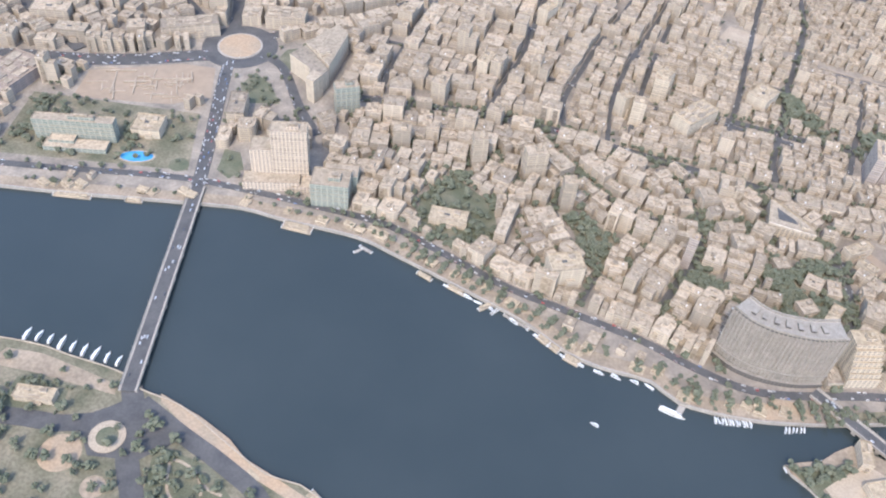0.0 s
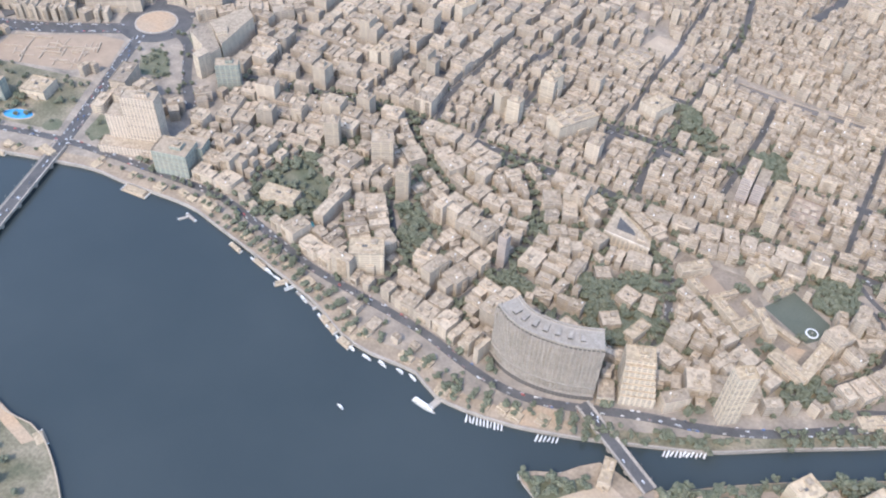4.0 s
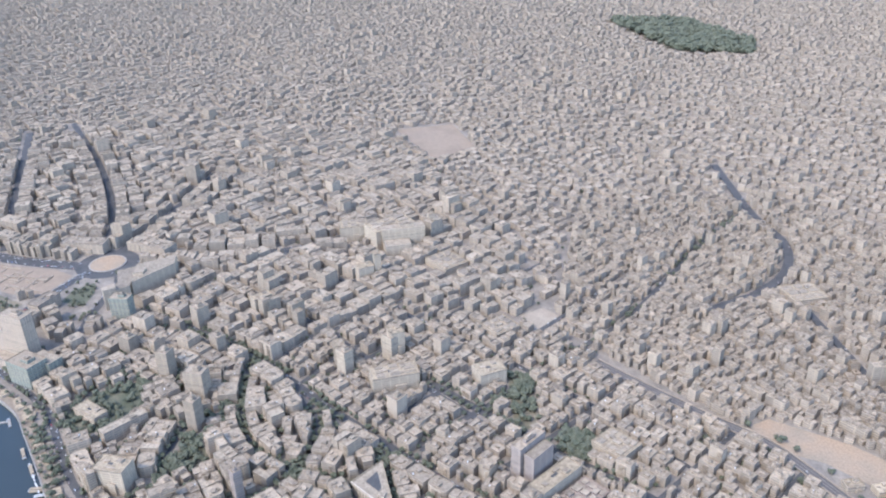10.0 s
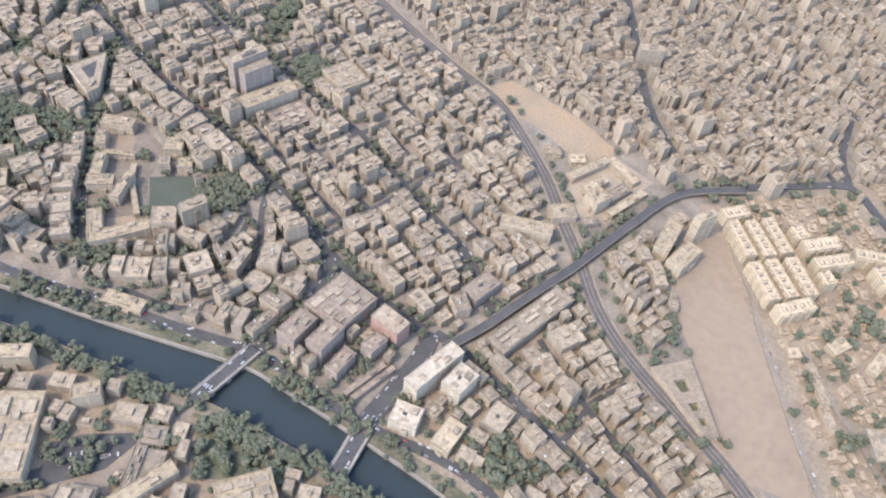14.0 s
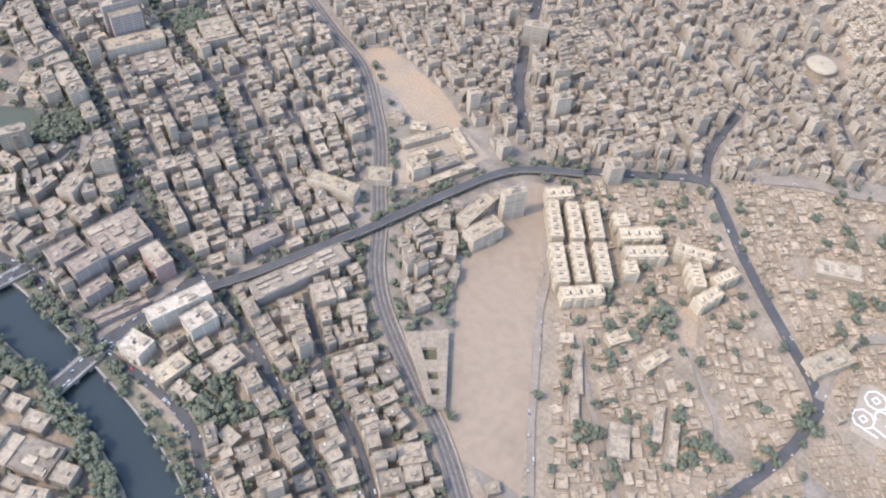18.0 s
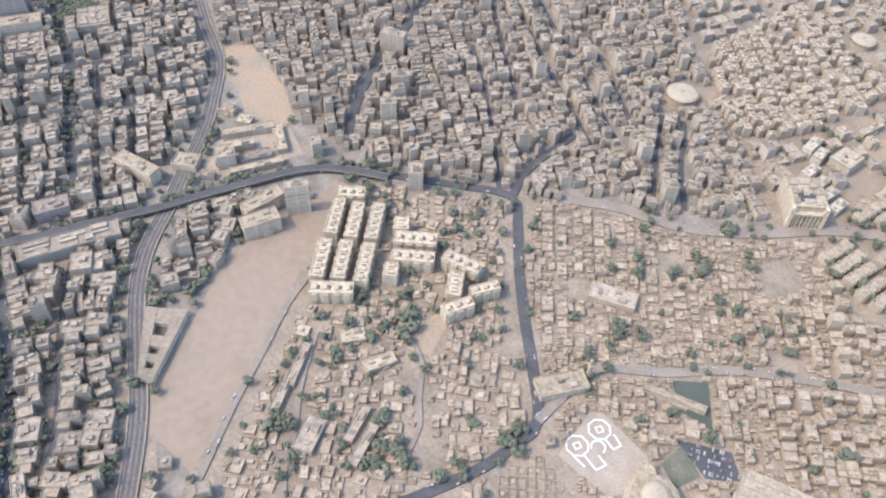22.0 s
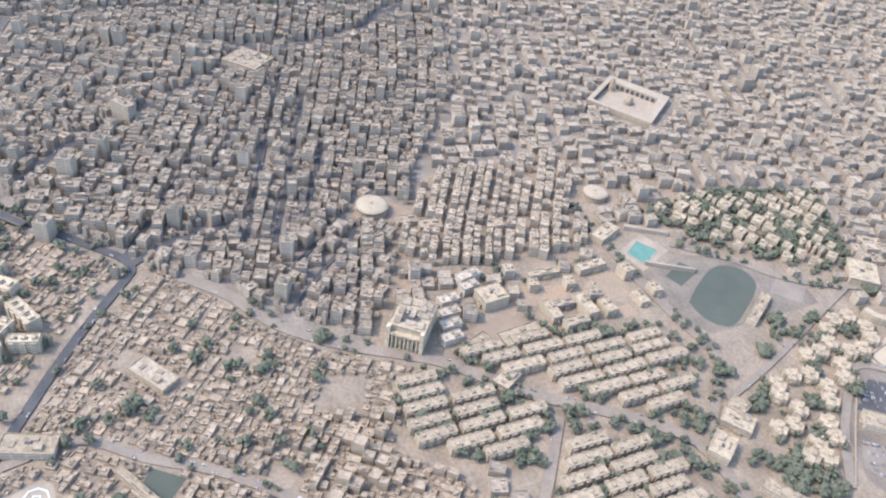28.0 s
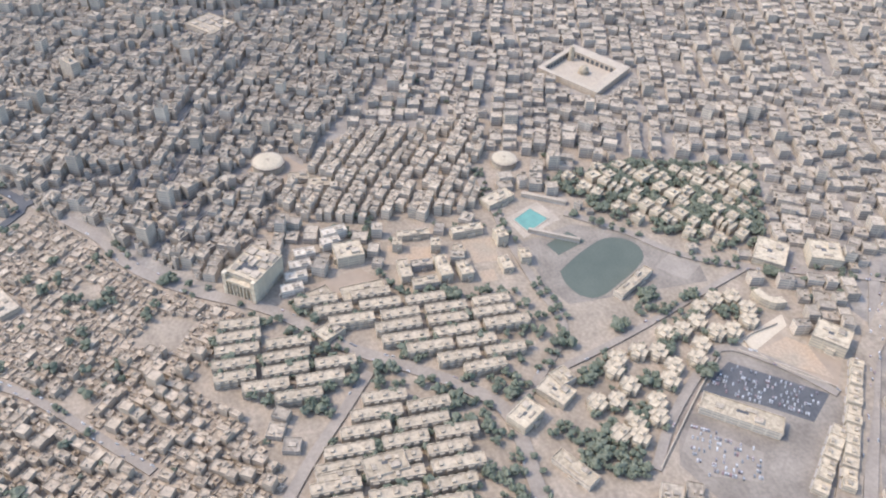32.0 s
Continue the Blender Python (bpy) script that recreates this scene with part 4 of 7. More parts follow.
def fill(zone, d, tries, sizes):
    """Odd plots left over in a district."""
    ii, jj = np.where(ZONE == zone)
    picks = np.random.default_rng(zone + 3).integers(0, max(1, len(ii)), tries if len(ii) else 0)
    for k in picks:
        x, y = jj[k] + X0 + rng.random(), ii[k] + Y0 + rng.random()
        w, dep = rng.uniform(*sizes), rng.uniform(*sizes)
        if zone_at(x, y) != zone:
            continue
        a = (street_angle(x, y) if d.get("follow") else radians(d["turn"] + rng.choice((0, 0, 90)))) + radians(rng.gauss(0, d["skew"] * 1.5))
        if free(x, y, w, dep, a, zone) and free(x, y, w * 0.5, dep * 0.5, a, zone) and free(x, y, w * 0.05, dep, a, zone) and free(x, y, w, dep * 0.05, a, zone):
            yield x, y, w, dep, a


def free(x, y, w, d, a, zone):
    c, s = math.cos(a) * 0.5, math.sin(a) * 0.5
    return all(zone_at(x + i * w * c - j * d * s, y + i * w * s + j * d * c) == zone for i, j in ((0, 0), (-1, -1), (1, -1), (1, 1), (-1, 1)))


def local(base, name, shells=(), boxes=(), mats=(None, None), text="", at=None):
    """One part of a thing, of shells (x, y, w, d, h, z, parapet) and boxes (x, y, w, d, h, z, slot), in the thing's own axes."""
    k = Boxes()
    for x, y, w, d, h, z, par in shells:
        k.shell(x, y, w, d, h, 0.0, z, par)
    for x, y, w, d, h, z, slot in boxes:
        k.box(x, y, w, d, h, 0.0, z, slot)
    o = k.mesh(name, list(mats), base)
    if at is not None:
        o.location = at
    return tagged(o, text)


def tank_mesh():
    bm = bmesh.new()
    bmesh.ops.create_cone(bm, cap_ends=True, segments=10, radius1=0.34, radius2=0.34, depth=0.8, matrix=Matrix.Translation((0, 0, 0.4)))
    bmesh.ops.create_cone(bm, cap_ends=True, segments=10, radius1=0.34, radius2=0.12, depth=0.16, matrix=Matrix.Translation((0, 0, 0.87)))
    me = bpy.data.meshes.new("water_tank")
    bm.to_mesh(me)
    bm.free()
    me.materials.append(M_WHITE)
    return me


TANK = tank_mesh()


def cover(x, y, w, d, a, pad=0.0):
    """Marks a footprint as built on."""
    c, s = math.cos(a), math.sin(a)
    ring = [(x + i * (w / 2 + pad) * c - j * (d / 2 + pad) * s, y + i * (w / 2 + pad) * s + j * (d / 2 + pad) * c) for i, j in ((-1, -1), (1, -1), (1, 1), (-1, 1))]
    paint(ring, -2)


def prism(name, outline, h, par, mats):
    """A house of any convex outline, with a parapet round its sunk roof."""
    n = len(outline)
    cx, cy = sum(p[0] for p in outline) / n, sum(p[1] for p in outline) / n
    inner = [(cx + (x - cx) * 0.955, cy + (y - cy) * 0.955) for x, y in outline]
    v = [(x, y, 0) for x, y in outline] + [(x, y, h + par) for x, y in outline] + [(x, y, h + par) for x, y in inner] + [(x, y, h) for x, y in inner]
    f, uv, run = [], [], 0.0
    for i in range(n):
        j = (i + 1) % n
        f.append((i, j, n + j, n + i))
        e = math.hypot(outline[j][0] - outline[i][0], outline[j][1] - outline[i][1])
        uv += [(run, 0), (run + e, 0), (run + e, h + par), (run, h + par)]
        run += e
    for k in (1, 2):
        for i in range(n):
            j = (i + 1) % n
            f.append((k * n + i, k * n + j, (k + 1) * n + j, (k + 1) * n + i))
            uv += [(0, 0)] * 4
    f.append(tuple(range(3 * n, 4 * n)))
    uv += [(0, 0)] * n
    return link_mesh(name, v, f, mats, [0] * n + [1] * (2 * n + 1), uv)


def rounded(w, d, cuts):
    """A rectangle whose corners are cut or rounded, each by its own radius."""
    out = []
    for (sx, sy), r, start in zip(((1, 1), (-1, 1), (-1, -1), (1, -1)), cuts, (0, 90, 180, 270)):
        cx, cy = sx * (w / 2 - r), sy * (d / 2 - r)
        if r < 0.05:
            out.append((sx * w / 2, sy * d / 2))
        else:
            out += [(cx + r * math.cos(radians(start + k)), cy + r * math.sin(radians(start + k))) for k in ((0, 90) if r < 1.6 else (0, 30, 60, 90))]
    return out


def building(name, label, category, x, y, w, d, h, turn, wall=None, roof=None, group="", balconies=2, tanks=1, wing=None, par=0.4, r=None, rooms=1, curvy=False):
    """A flat-roofed building: walls with parapet, stair hut, roof rooms, water tanks, stacks of balconies."""
    r = r or rng
    wall, roof = wall or M_WALL_1, roof or M_ROOF_1
    body = Boxes()
    shape = "I" if wing is False or w < 5 or d < 5 else r.choice("ILLUTCCIC" if curvy else "ILLUTI")
    wing = shape not in "IC"
    if shape in "IC":
        body.shell(0, 0, w, d, h, 0, 0, par)
    elif shape == "L":
        f = r.uniform(0.4, 0.6)
        body.shell(-w / 2 + w * f / 2, 0, w * f, d, h, 0, 0, par)
        e = d * r.uniform(0.5, 0.75)
        body.shell(w / 2 - w * (1 - f) / 2, r.choice((-1, 1)) * (d - e) / 2 * 0.98, w * (1 - f) - 0.02, e, h * r.uniform(0.78, 0.97), 0, 0, par)
    elif shape == "U":
        f = r.uniform(0.3, 0.38)
        body.shell(-w / 2 + w * f / 2, 0, w * f, d, h, 0, 0, par)
        body.shell(w / 2 - w * f / 2, 0, w * f, d * 0.97, h * r.uniform(0.85, 0.99), 0, 0, par)
        body.shell(0, d * 0.2, w * (1 - 2 * f) - 0.04, d * 0.45, h * r.uniform(0.8, 0.96), 0, 0, par)
    else:
        body.shell(-w * 0.18, 0, w * 0.6, d, h, 0, 0, par)
        body.shell(w * 0.31, 0, w * 0.37, d * 0.6, h * r.uniform(0.85, 1.1), 0, 0, par)
    if shape == "C":
        ob = prism(name, rounded(w, d, [r.choice((0, 0, 1.3, 2.4, min(w, d) * 0.38)) for k in range(4)]), h, par, [wall, roof])
    else:
        ob = body.mesh(name, [wall, roof])
    ob.location, ob.rotation_euler = (x, y, 0), (0, 0, turn)
    tagged(ob, label, category, group)
    left = -w / 4 if wing else 0
    hw, hd = min(2.2, w * 0.3), min(2.6, d * 0.35)
    local(ob, "stair_hut", shells=[(left + r.uniform(-0.1, 0.1) * w, r.uniform(-0.2, 0.2) * d, hw, hd, r.uniform(0.9, 1.5), h - 0.02, 0.12)], mats=(wall, roof))
    if rooms:
        side = w * 0.42 if wing else w * 0.84
        bits = []
        for i in range(r.randint(4, 8)):
            bw, bd = r.uniform(0.5, 0.18 * w), r.uniform(0.5, 0.2 * d)
            bits.append((left + r.uniform(-0.5, 0.5) * (side - bw), r.uniform(-0.42, 0.42) * (d - bd), bw, bd, r.uniform(0.25, 1.0), h - 0.02 + 0.004 * i, r.choice((0, 1, 1))))
        local(ob, "roof_clutter", boxes=bits, mats=(wall, roof))["kind"] = "stuff"
    for i in range(tanks):
        t = new("water_tank", TANK)
        t.parent, t.location = ob, (left + r.uniform(-0.18, 0.18) * w, r.uniform(-0.38, 0.38) * d, h)
    n = int(h / 1.1)
    slabs = []
    for i in range(balconies):
        side = r.choice((-1, 1))
        bw = r.uniform(0.18, 0.4) * w
        bx = r.uniform(-0.5, 0.5) * (w - bw)
        if wing:
            bx = -w / 2 + bw / 2 + r.random() * 0.1 * w
            bw *= 0.8
        slabs += [(bx, side * (d / 2 + 0.28), bw, 0.6, 0.42, 1.1 * k + 0.75 + 0.03 * i, 1) for k in range(1, max(2, n - 1))]
    if slabs:
        local(ob, "balcony_front", boxes=slabs, mats=(wall, roof))["kind"] = "stuff"
    cover(x, y, w, d, turn)
    return ob


def R(a):
    return radians(a)


# cream housing blocks beside the sand field: long blocks, stairwell slits painted dark on roofs
def cream_block(x, y, w, d, turn, h=6.9):
    if d > w:
        w, d, turn = d, w, turn + 90
    ob = tagged(local(None, "housing_block", shells=[(0, 0, w, d, h, 0, 0.5)], mats=(M_CREAM, M_CREAM_ROOF)), "cream rendered housing block with dark stairwell slits painted on its flat roof", "housing block", "cream housing blocks")
    ob.location, ob.rotation_euler = (x, y, 0), (0, 0, R(turn))
    n = max(2, int(w / 4.2))
    for i in range(n):
        u = -w / 2 + w * (i + 0.5) / n
        local(ob, "stair_hut", shells=[(u, 0.0, 1.5, d * 0.42, 0.9, h, 0.15)], mats=(M_CREAM, M_CREAM_ROOF))
        # thin dark plate on the uncut roof, coloured as the well's shade
        local(ob, "light_well_shade", boxes=[(u + w / n / 2 * 0.8, 0, 0.7, d * 0.34, 0.06, h + 0.01, 1)], mats=(M_ASPHALT, M_ASPHALT), text="dark roof plate painted as the shade of a light well")
        for s in (-1, 1):
            local(ob, "bay", boxes=[(u, s * (d / 2 + 0.25), w / n * 0.55, 0.5, h - 0.3, 0, 0)], mats=(M_CREAM, M_CREAM_ROOF))
    cover(x, y, w + 2, d + 2, R(turn))


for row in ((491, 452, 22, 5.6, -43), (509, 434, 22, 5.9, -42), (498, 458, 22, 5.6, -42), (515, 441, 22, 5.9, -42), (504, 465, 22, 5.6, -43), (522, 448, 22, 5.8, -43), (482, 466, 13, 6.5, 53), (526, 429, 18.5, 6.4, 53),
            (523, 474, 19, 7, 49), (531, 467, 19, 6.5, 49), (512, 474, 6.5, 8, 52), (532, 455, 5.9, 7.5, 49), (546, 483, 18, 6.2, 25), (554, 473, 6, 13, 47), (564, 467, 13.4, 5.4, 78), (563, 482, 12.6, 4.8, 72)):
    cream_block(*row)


# the curved river hotel, wrapped in scaffolding
M_SCAFFOLD = surface("scaffold_boards", [(0.215, 0.186, 0.152), (0.275, 0.238, 0.194)], 0.3, 2.0, grain=0.3)


def curved_hotel():
    front = curve_through([(130.5, 245), (137, 238.5), (146, 234), (157, 231.8), (167, 231.5), (178, 233)], 1.75)
    back = offset_line(front, 11.0)
    h, n = 33.5, len(front)
    ob = new("curved_hotel")
    tagged(ob, "tall curved grey concrete hotel wrapped in scaffolding", "hotel")
    slab("wall", front + back[::-1], 0, h, M_CONCRETE, M_HOTEL, ob)
    slab("roof_deck", offset_line(front, 1.4) + offset_line(back, -1.4)[::-1], h - 0.5, h + 0.12, M_SCAFFOLD, None, ob)
    slab("podium", offset_line(front, -1.8) + offset_line(front, 14)[::-1], 0, 2.8, M_SCAFFOLD, M_HOTEL, ob)
    for k in range(1, 21):
        strip("floor_slab", offset_line(front, -0.45), 1.1, 2.9 + 1.45 * k, 2.9 + 1.45 * k + 0.45, M_SCAFFOLD, ob)
    strip("belt_terrace", offset_line(front, -0.8), 1.8, 8.6, 9.2, M_SCAFFOLD, ob)
    for i in range(n - 1):
        a, b = Vector(front[i]), Vector(front[i + 1])
        q = Vector((-(b - a).y, (b - a).x)).normalized()
        k = Boxes()
        k.box(a.x - q.x * 0.45, a.y - q.y * 0.45, 0.45, 0.9, h - 3.4, math.atan2(q.x, -q.y), 3.2, 1)
        k.mesh("fin", [M_SCAFFOLD, M_SCAFFOLD], ob)
    for i in range(0, n - 1, 4):
        a, b = Vector(back[i]), Vector(back[i + 1])
        q = Vector((-(b - a).y, (b - a).x)).normalized()
        k = Boxes()
        k.box(a.x + q.x * 0.3, a.y + q.y * 0.3, 0.7, 0.8, h, math.atan2(q.x, -q.y), 0.0, 1)
        k.mesh("fin", [M_SCAFFOLD, M_SCAFFOLD], ob)
    for i in range(4, n - 4, 3):
        m = (Vector(front[i]) + Vector(back[i])) / 2
        k = Boxes()
        k.shell(m.x, m.y, 2.2, 4.0, rng.uniform(0.6, 1.4), math.atan2(front[i + 1][1] - front[i][1], front[i + 1][0] - front[i][0]), h + 0.1, 0.1)
        k.mesh("roof_plant", [M_HOTEL, M_SCAFFOLD], ob)
    strip("roof_parapet", offset_line(front, 0.3), 0.5, h, h + 1.1, M_SCAFFOLD, ob)
    strip("roof_parapet", offset_line(back, -0.3), 0.5, h, h + 1.1, M_SCAFFOLD, ob)
    ring = front + back[::-1]
    paint(offset_line(front, -4) + offset_line(front, 15)[::-1], -2)


M_HOTEL = facade("scaffolded_facade", [(0.10, 0.088, 0.074), (0.125, 0.109, 0.091)], True, floor=1.45, bay=1.75, glass=(0.045, 0.042, 0.04), share=0.9)
curved_hotel()


def tower(label, x, y, w, d, h, turn, wall=None, roof=None, tiers=(), category="tower block", base=None, name="tower_block", floors=True):
    """A tall block with floor bands, roof plant, and stepped tiers or a podium where it has them."""
    wall, roof = wall or M_WALL_1, roof or M_ROOF_1
    ob = local(None, name, shells=[(0, 0, w, d, h, 0, 0.5)], mats=(wall, roof))
    ob.location, ob.rotation_euler = (x, y, 0), (0, 0, R(turn))
    tagged(ob, label, category)
    if floors:
        for k in range(2, int(h / 2.4)):
            local(ob, "floor_band", boxes=[(0, 0, w + 0.22, d + 0.22, 0.25, 2.4 * k, 1)], mats=(roof, roof))
    lift = local(ob, "lift_house", shells=[(w * 0.1, 0, w * 0.32, d * 0.4, 2.0, h, 0.2)], mats=(wall, roof))
    local(lift, "roof_plant", boxes=[(w * 0.1, 0, w * 0.16, d * 0.2, 0.9, h + 2.2, 1)], mats=(wall, roof))
    for i, (tx, ty, tw, td, th) in enumerate(tiers):
        local(ob, "tier", shells=[(tx, ty, tw, td, th, 0, 0.4)], mats=(wall, roof))
        cover(x + tx * math.cos(R(turn)) - ty * math.sin(R(turn)), y + tx * math.sin(R(turn)) + ty * math.cos(R(turn)), tw + 1, td + 1, R(turn))
    cover(x, y, w + 2, d + 2, R(turn))
    return ob


M_PALE = facade("pale_render", [(0.437, 0.357, 0.258), (0.479, 0.393, 0.288)], True, share=0.5)
M_GRID = facade("gridded_pale_render", [(0.440, 0.362, 0.266), (0.484, 0.396, 0.291)], True, floor=1.5, bay=2.4, glass=(0.11, 0.10, 0.088), share=0.8)
M_GREENISH = facade("greenish_glazing", [(0.26, 0.25, 0.20), (0.29, 0.28, 0.225)], True, floor=1.5, bay=3.0, glass=(0.085, 0.115, 0.105), share=0.85)
M_ROSE = facade("rose_render", [(0.447, 0.362, 0.277), (0.473, 0.383, 0.293)], True, floor=1.45, bay=2.0, glass=(0.12, 0.105, 0.092), share=0.85)
M_BROWN_ROOF = rooftop("brown_rooftop", [(0.235, 0.184, 0.142), (0.28, 0.219, 0.168)], True)
M_BRIGHT = facade("bright_cream_render", [(0.50, 0.43, 0.335), (0.55, 0.475, 0.37)], True, share=0.5)
M_BRIGHT_ROOF = rooftop("bright_cream_rooftop", [(0.43, 0.362, 0.277), (0.48, 0.406, 0.312)], True)
M_BROWN = facade("brown_render", [(0.30, 0.24, 0.205), (0.34, 0.28, 0.24)], True, share=0.6)
# stepped white block: terraces falling towards the river
tower("stepped white apartment block with terraced storeys", 194, 245, 13, 9, 22, 6, M_GRID, M_PALE_ROOF, [(0.3 * i, -5.0 - 0.85 * i, 13 + 0.5 * i, 3.0 + 0.4 * i, 20.5 - 2.9 * i) for i in range(6)], "apartment block", floors=False)
tower("slim pale slab tower with gridded facade", 235, 238, 9, 7, 33, 22, M_GRID, M_PALE_ROOF)
tower("broad river hotel tower in rose-grey render", -86, 337, 19, 9, 33, 6, M_ROSE, M_ROOF_1, [(-14, 2, 14, 12, 20), (-10, -8, 30, 9, 5), (6, -9, 10, 10, 3.5)], "hotel")
tower("long green-glazed slab hotel", -208, 350, 44, 6.5, 13, 3, M_GREENISH, M_ROOF_1, [(2, -9, 34, 8, 2.6), (-6, -6, 14, 6, 4)], "hotel")
tower("glass-fronted river office block", -62, 322, 20, 14, 15, 0, M_GREENISH, M_ROOF_1, [(4, 10, 18, 10, 12)], "office block")
tower("pale office slab with a dark roof", -66, 400, 14, 8, 18, 20, M_GREENISH, M_ROOF_1)
tower("apartment tower with sunlit sides", 14, 362, 8, 8, 21, 10)
tower("broad beige apartment tower by gardens", 45, 356, 12, 9, 20, 15)
tower("slim round-cornered apartment tower", 63, 334, 7, 7, 20, 5)
tower("slim brown tower among lower flats", 124, 300, 4.5, 4.5, 21, -20, M_BROWN)
tower("pale twin tower of a pair", 108, 416, 8, 7, 17, -15, M_PALE)
tower("pale twin tower of a pair", 124, 442, 9, 6, 17, -15, M_PALE)
tower("twin-slab brown apartment tower", 242, 386, 6, 20, 21, -15, M_BROWN, None, [(7, 0, 6, 16, 18)])
tower("corner apartment tower beside the sand field", 473, 443, 4.5, 11, 17, -24, M_PALE)
tower("tall ministry block of pale stone", 50, 580, 34, 10, 18, 40, M_PALE, None, [(-6, -12, 20, 12, 10)], "office block")
for x, y, w, d, h, a in ((22, 398, 9, 7, 16, -15), (-30, 372, 10, 8, 15, 0), (-12, 418, 9, 9, 18, -15), (158, 395, 8, 8, 16, -15), (444, 512, 6, 8, 17, -30), (428, 530, 6, 9, 16, -30), (395, 548, 6, 14, 16, -56), (566, 590, 7, 6, 13, -34), (490, 497, 8, 7, 13, -34),
                         (500, 555, 5, 6, 15, -25), (460, 600, 5, 6, 15, -25), (540, 600, 5, 6, 14, -25), (-160, 600, 10, 8, 17, -15), (-60, 640, 9, 9, 18, -15), (300, 560, 8, 7, 15, -20), (255, 360, 8, 7, 14, -15)):
    tower("dusty apartment tower above its neighbours", x, y, w, d, h * 0.85, a, floors=False)

# the crescent ministry on the square
front = curve_through([(-104, 431), (-94, 424), (-89, 412), (-88, 405)], 3)
ob = new("ministry")
tagged(ob, "massive pale crescent-shaped ministry building", "office block")
slab("wing", [(-106, 432), (-98, 444), (-80, 420), (-87, 404), (-92, 420)], 0, 13, M_ROOF_1, M_PALE, ob)
slab("wing", [(-98, 444), (-82, 468), (-74, 458), (-80, 422)], 0, 14.5, M_ROOF_1, M_PALE, ob)
slab("tower", [(-91, 405), (-86, 402), (-82, 410), (-88, 414)], 0, 16, M_ROOF_1, M_PALE, ob)
slab("stair_house", [(-90, 436), (-84, 440), (-81, 434), (-87, 430)], 14.5, 16.5, M_ROOF_1, M_PALE, ob)
paint([(-108, 432), (-98, 446), (-82, 472), (-72, 458), (-78, 420), (-86, 400), (-94, 420)], -2)

# triangular office block with a white rim towards the side street
TRI = [(171, 330.5), (194.5, 323.5), (194.5, 330), (176, 350.5)]
ob = new("triangular_office")
tagged(ob, "triangular sandy office block with a white rimmed front", "office block")
slab("wall", TRI, 0, 8.0, M_ROOF_1, M_GRID, ob)
strip("white_rim", [(170.8, 330.2), (194.6, 323.1)], 0.5, 7.4, 8.8, M_BRIGHT_ROOF, ob)
strip("parapet", [(194.6, 323.4), (194.6, 330), (176, 350.6), (171, 330.5)], 0.4, 8.0, 8.6, M_PALE_ROOF, ob)
# court shade painted as a dark plate on the closed roof
slab("roof_court_shade", [(177, 334), (187, 331), (186, 334.5), (178, 343)], 8.0, 8.12, M_ASPHALT, None, ob)
slab("roof_room", [(188, 328), (192, 327), (191, 331), (188, 332)], 8.0, 9.4, M_ROOF_1, M_PALE, ob)
paint([(169, 329), (196, 321.5), (196, 331), (175, 353)], -2)

# sandy school whose wings close round three planted courts
ob = new("school")
tagged(ob, "long sandy school with three planted courts in its roof", "school")
def school_point(u, v):
    """A place in the school's own frame: u from the wide end to the tip, v across from side to side."""
    a, b = Vector((488.1, 362.0)).lerp(Vector((518.9, 345.9)), u), Vector((499.9, 375.7)).lerp(Vector((523.6, 350.1)), u)
    return tuple(a.lerp(b, v))
for k, (u0, u1) in enumerate(((0.0, 0.22), (0.40, 0.55), (0.66, 0.76), (0.86, 1.0))):
    slab("wing", [school_point(u0, 0.3), school_point(u1, 0.3), school_point(u1, 0.7), school_point(u0, 0.7)], 0, 3.3 + 0.02 * k, M_TAN, M_PALE, ob)
for v0, v1 in ((0.0, 0.3), (0.7, 1.0)):
    slab("wing", [school_point(0, v0), school_point(1, v0), school_point(1, v1), school_point(0, v1)], 0, 3.5, M_TAN, M_PALE, ob)
for u0, u1 in ((0.22, 0.40), (0.55, 0.66), (0.76, 0.86)):
    slab("court", [school_point(u0, 0.3), school_point(u1, 0.3), school_point(u1, 0.7), school_point(u0, 0.7)], 0, 0.3, M_GRASS, None, ob)
paint([school_point(0, 0), school_point(1, 0), school_point(1, 1), school_point(0, 1)], -2)

# thin arcade that curves along the playing field
ob = new("campus_arcade")
tagged(ob, "thin curved sandy arcade along a playing field", "arcade")
ARCADE = curve_through([(243, 308), (250, 300.5), (260, 293), (268, 287.5)], 2.5)
strip("wall", ARCADE, 2.0, 0.0, 2.4, M_PLASTER_ROOF, ob)
strip("roof", ARCADE, 2.6, 2.4, 2.7, M_PALE_ROOF, ob)
stroke(ARCADE, 2.0, -2)

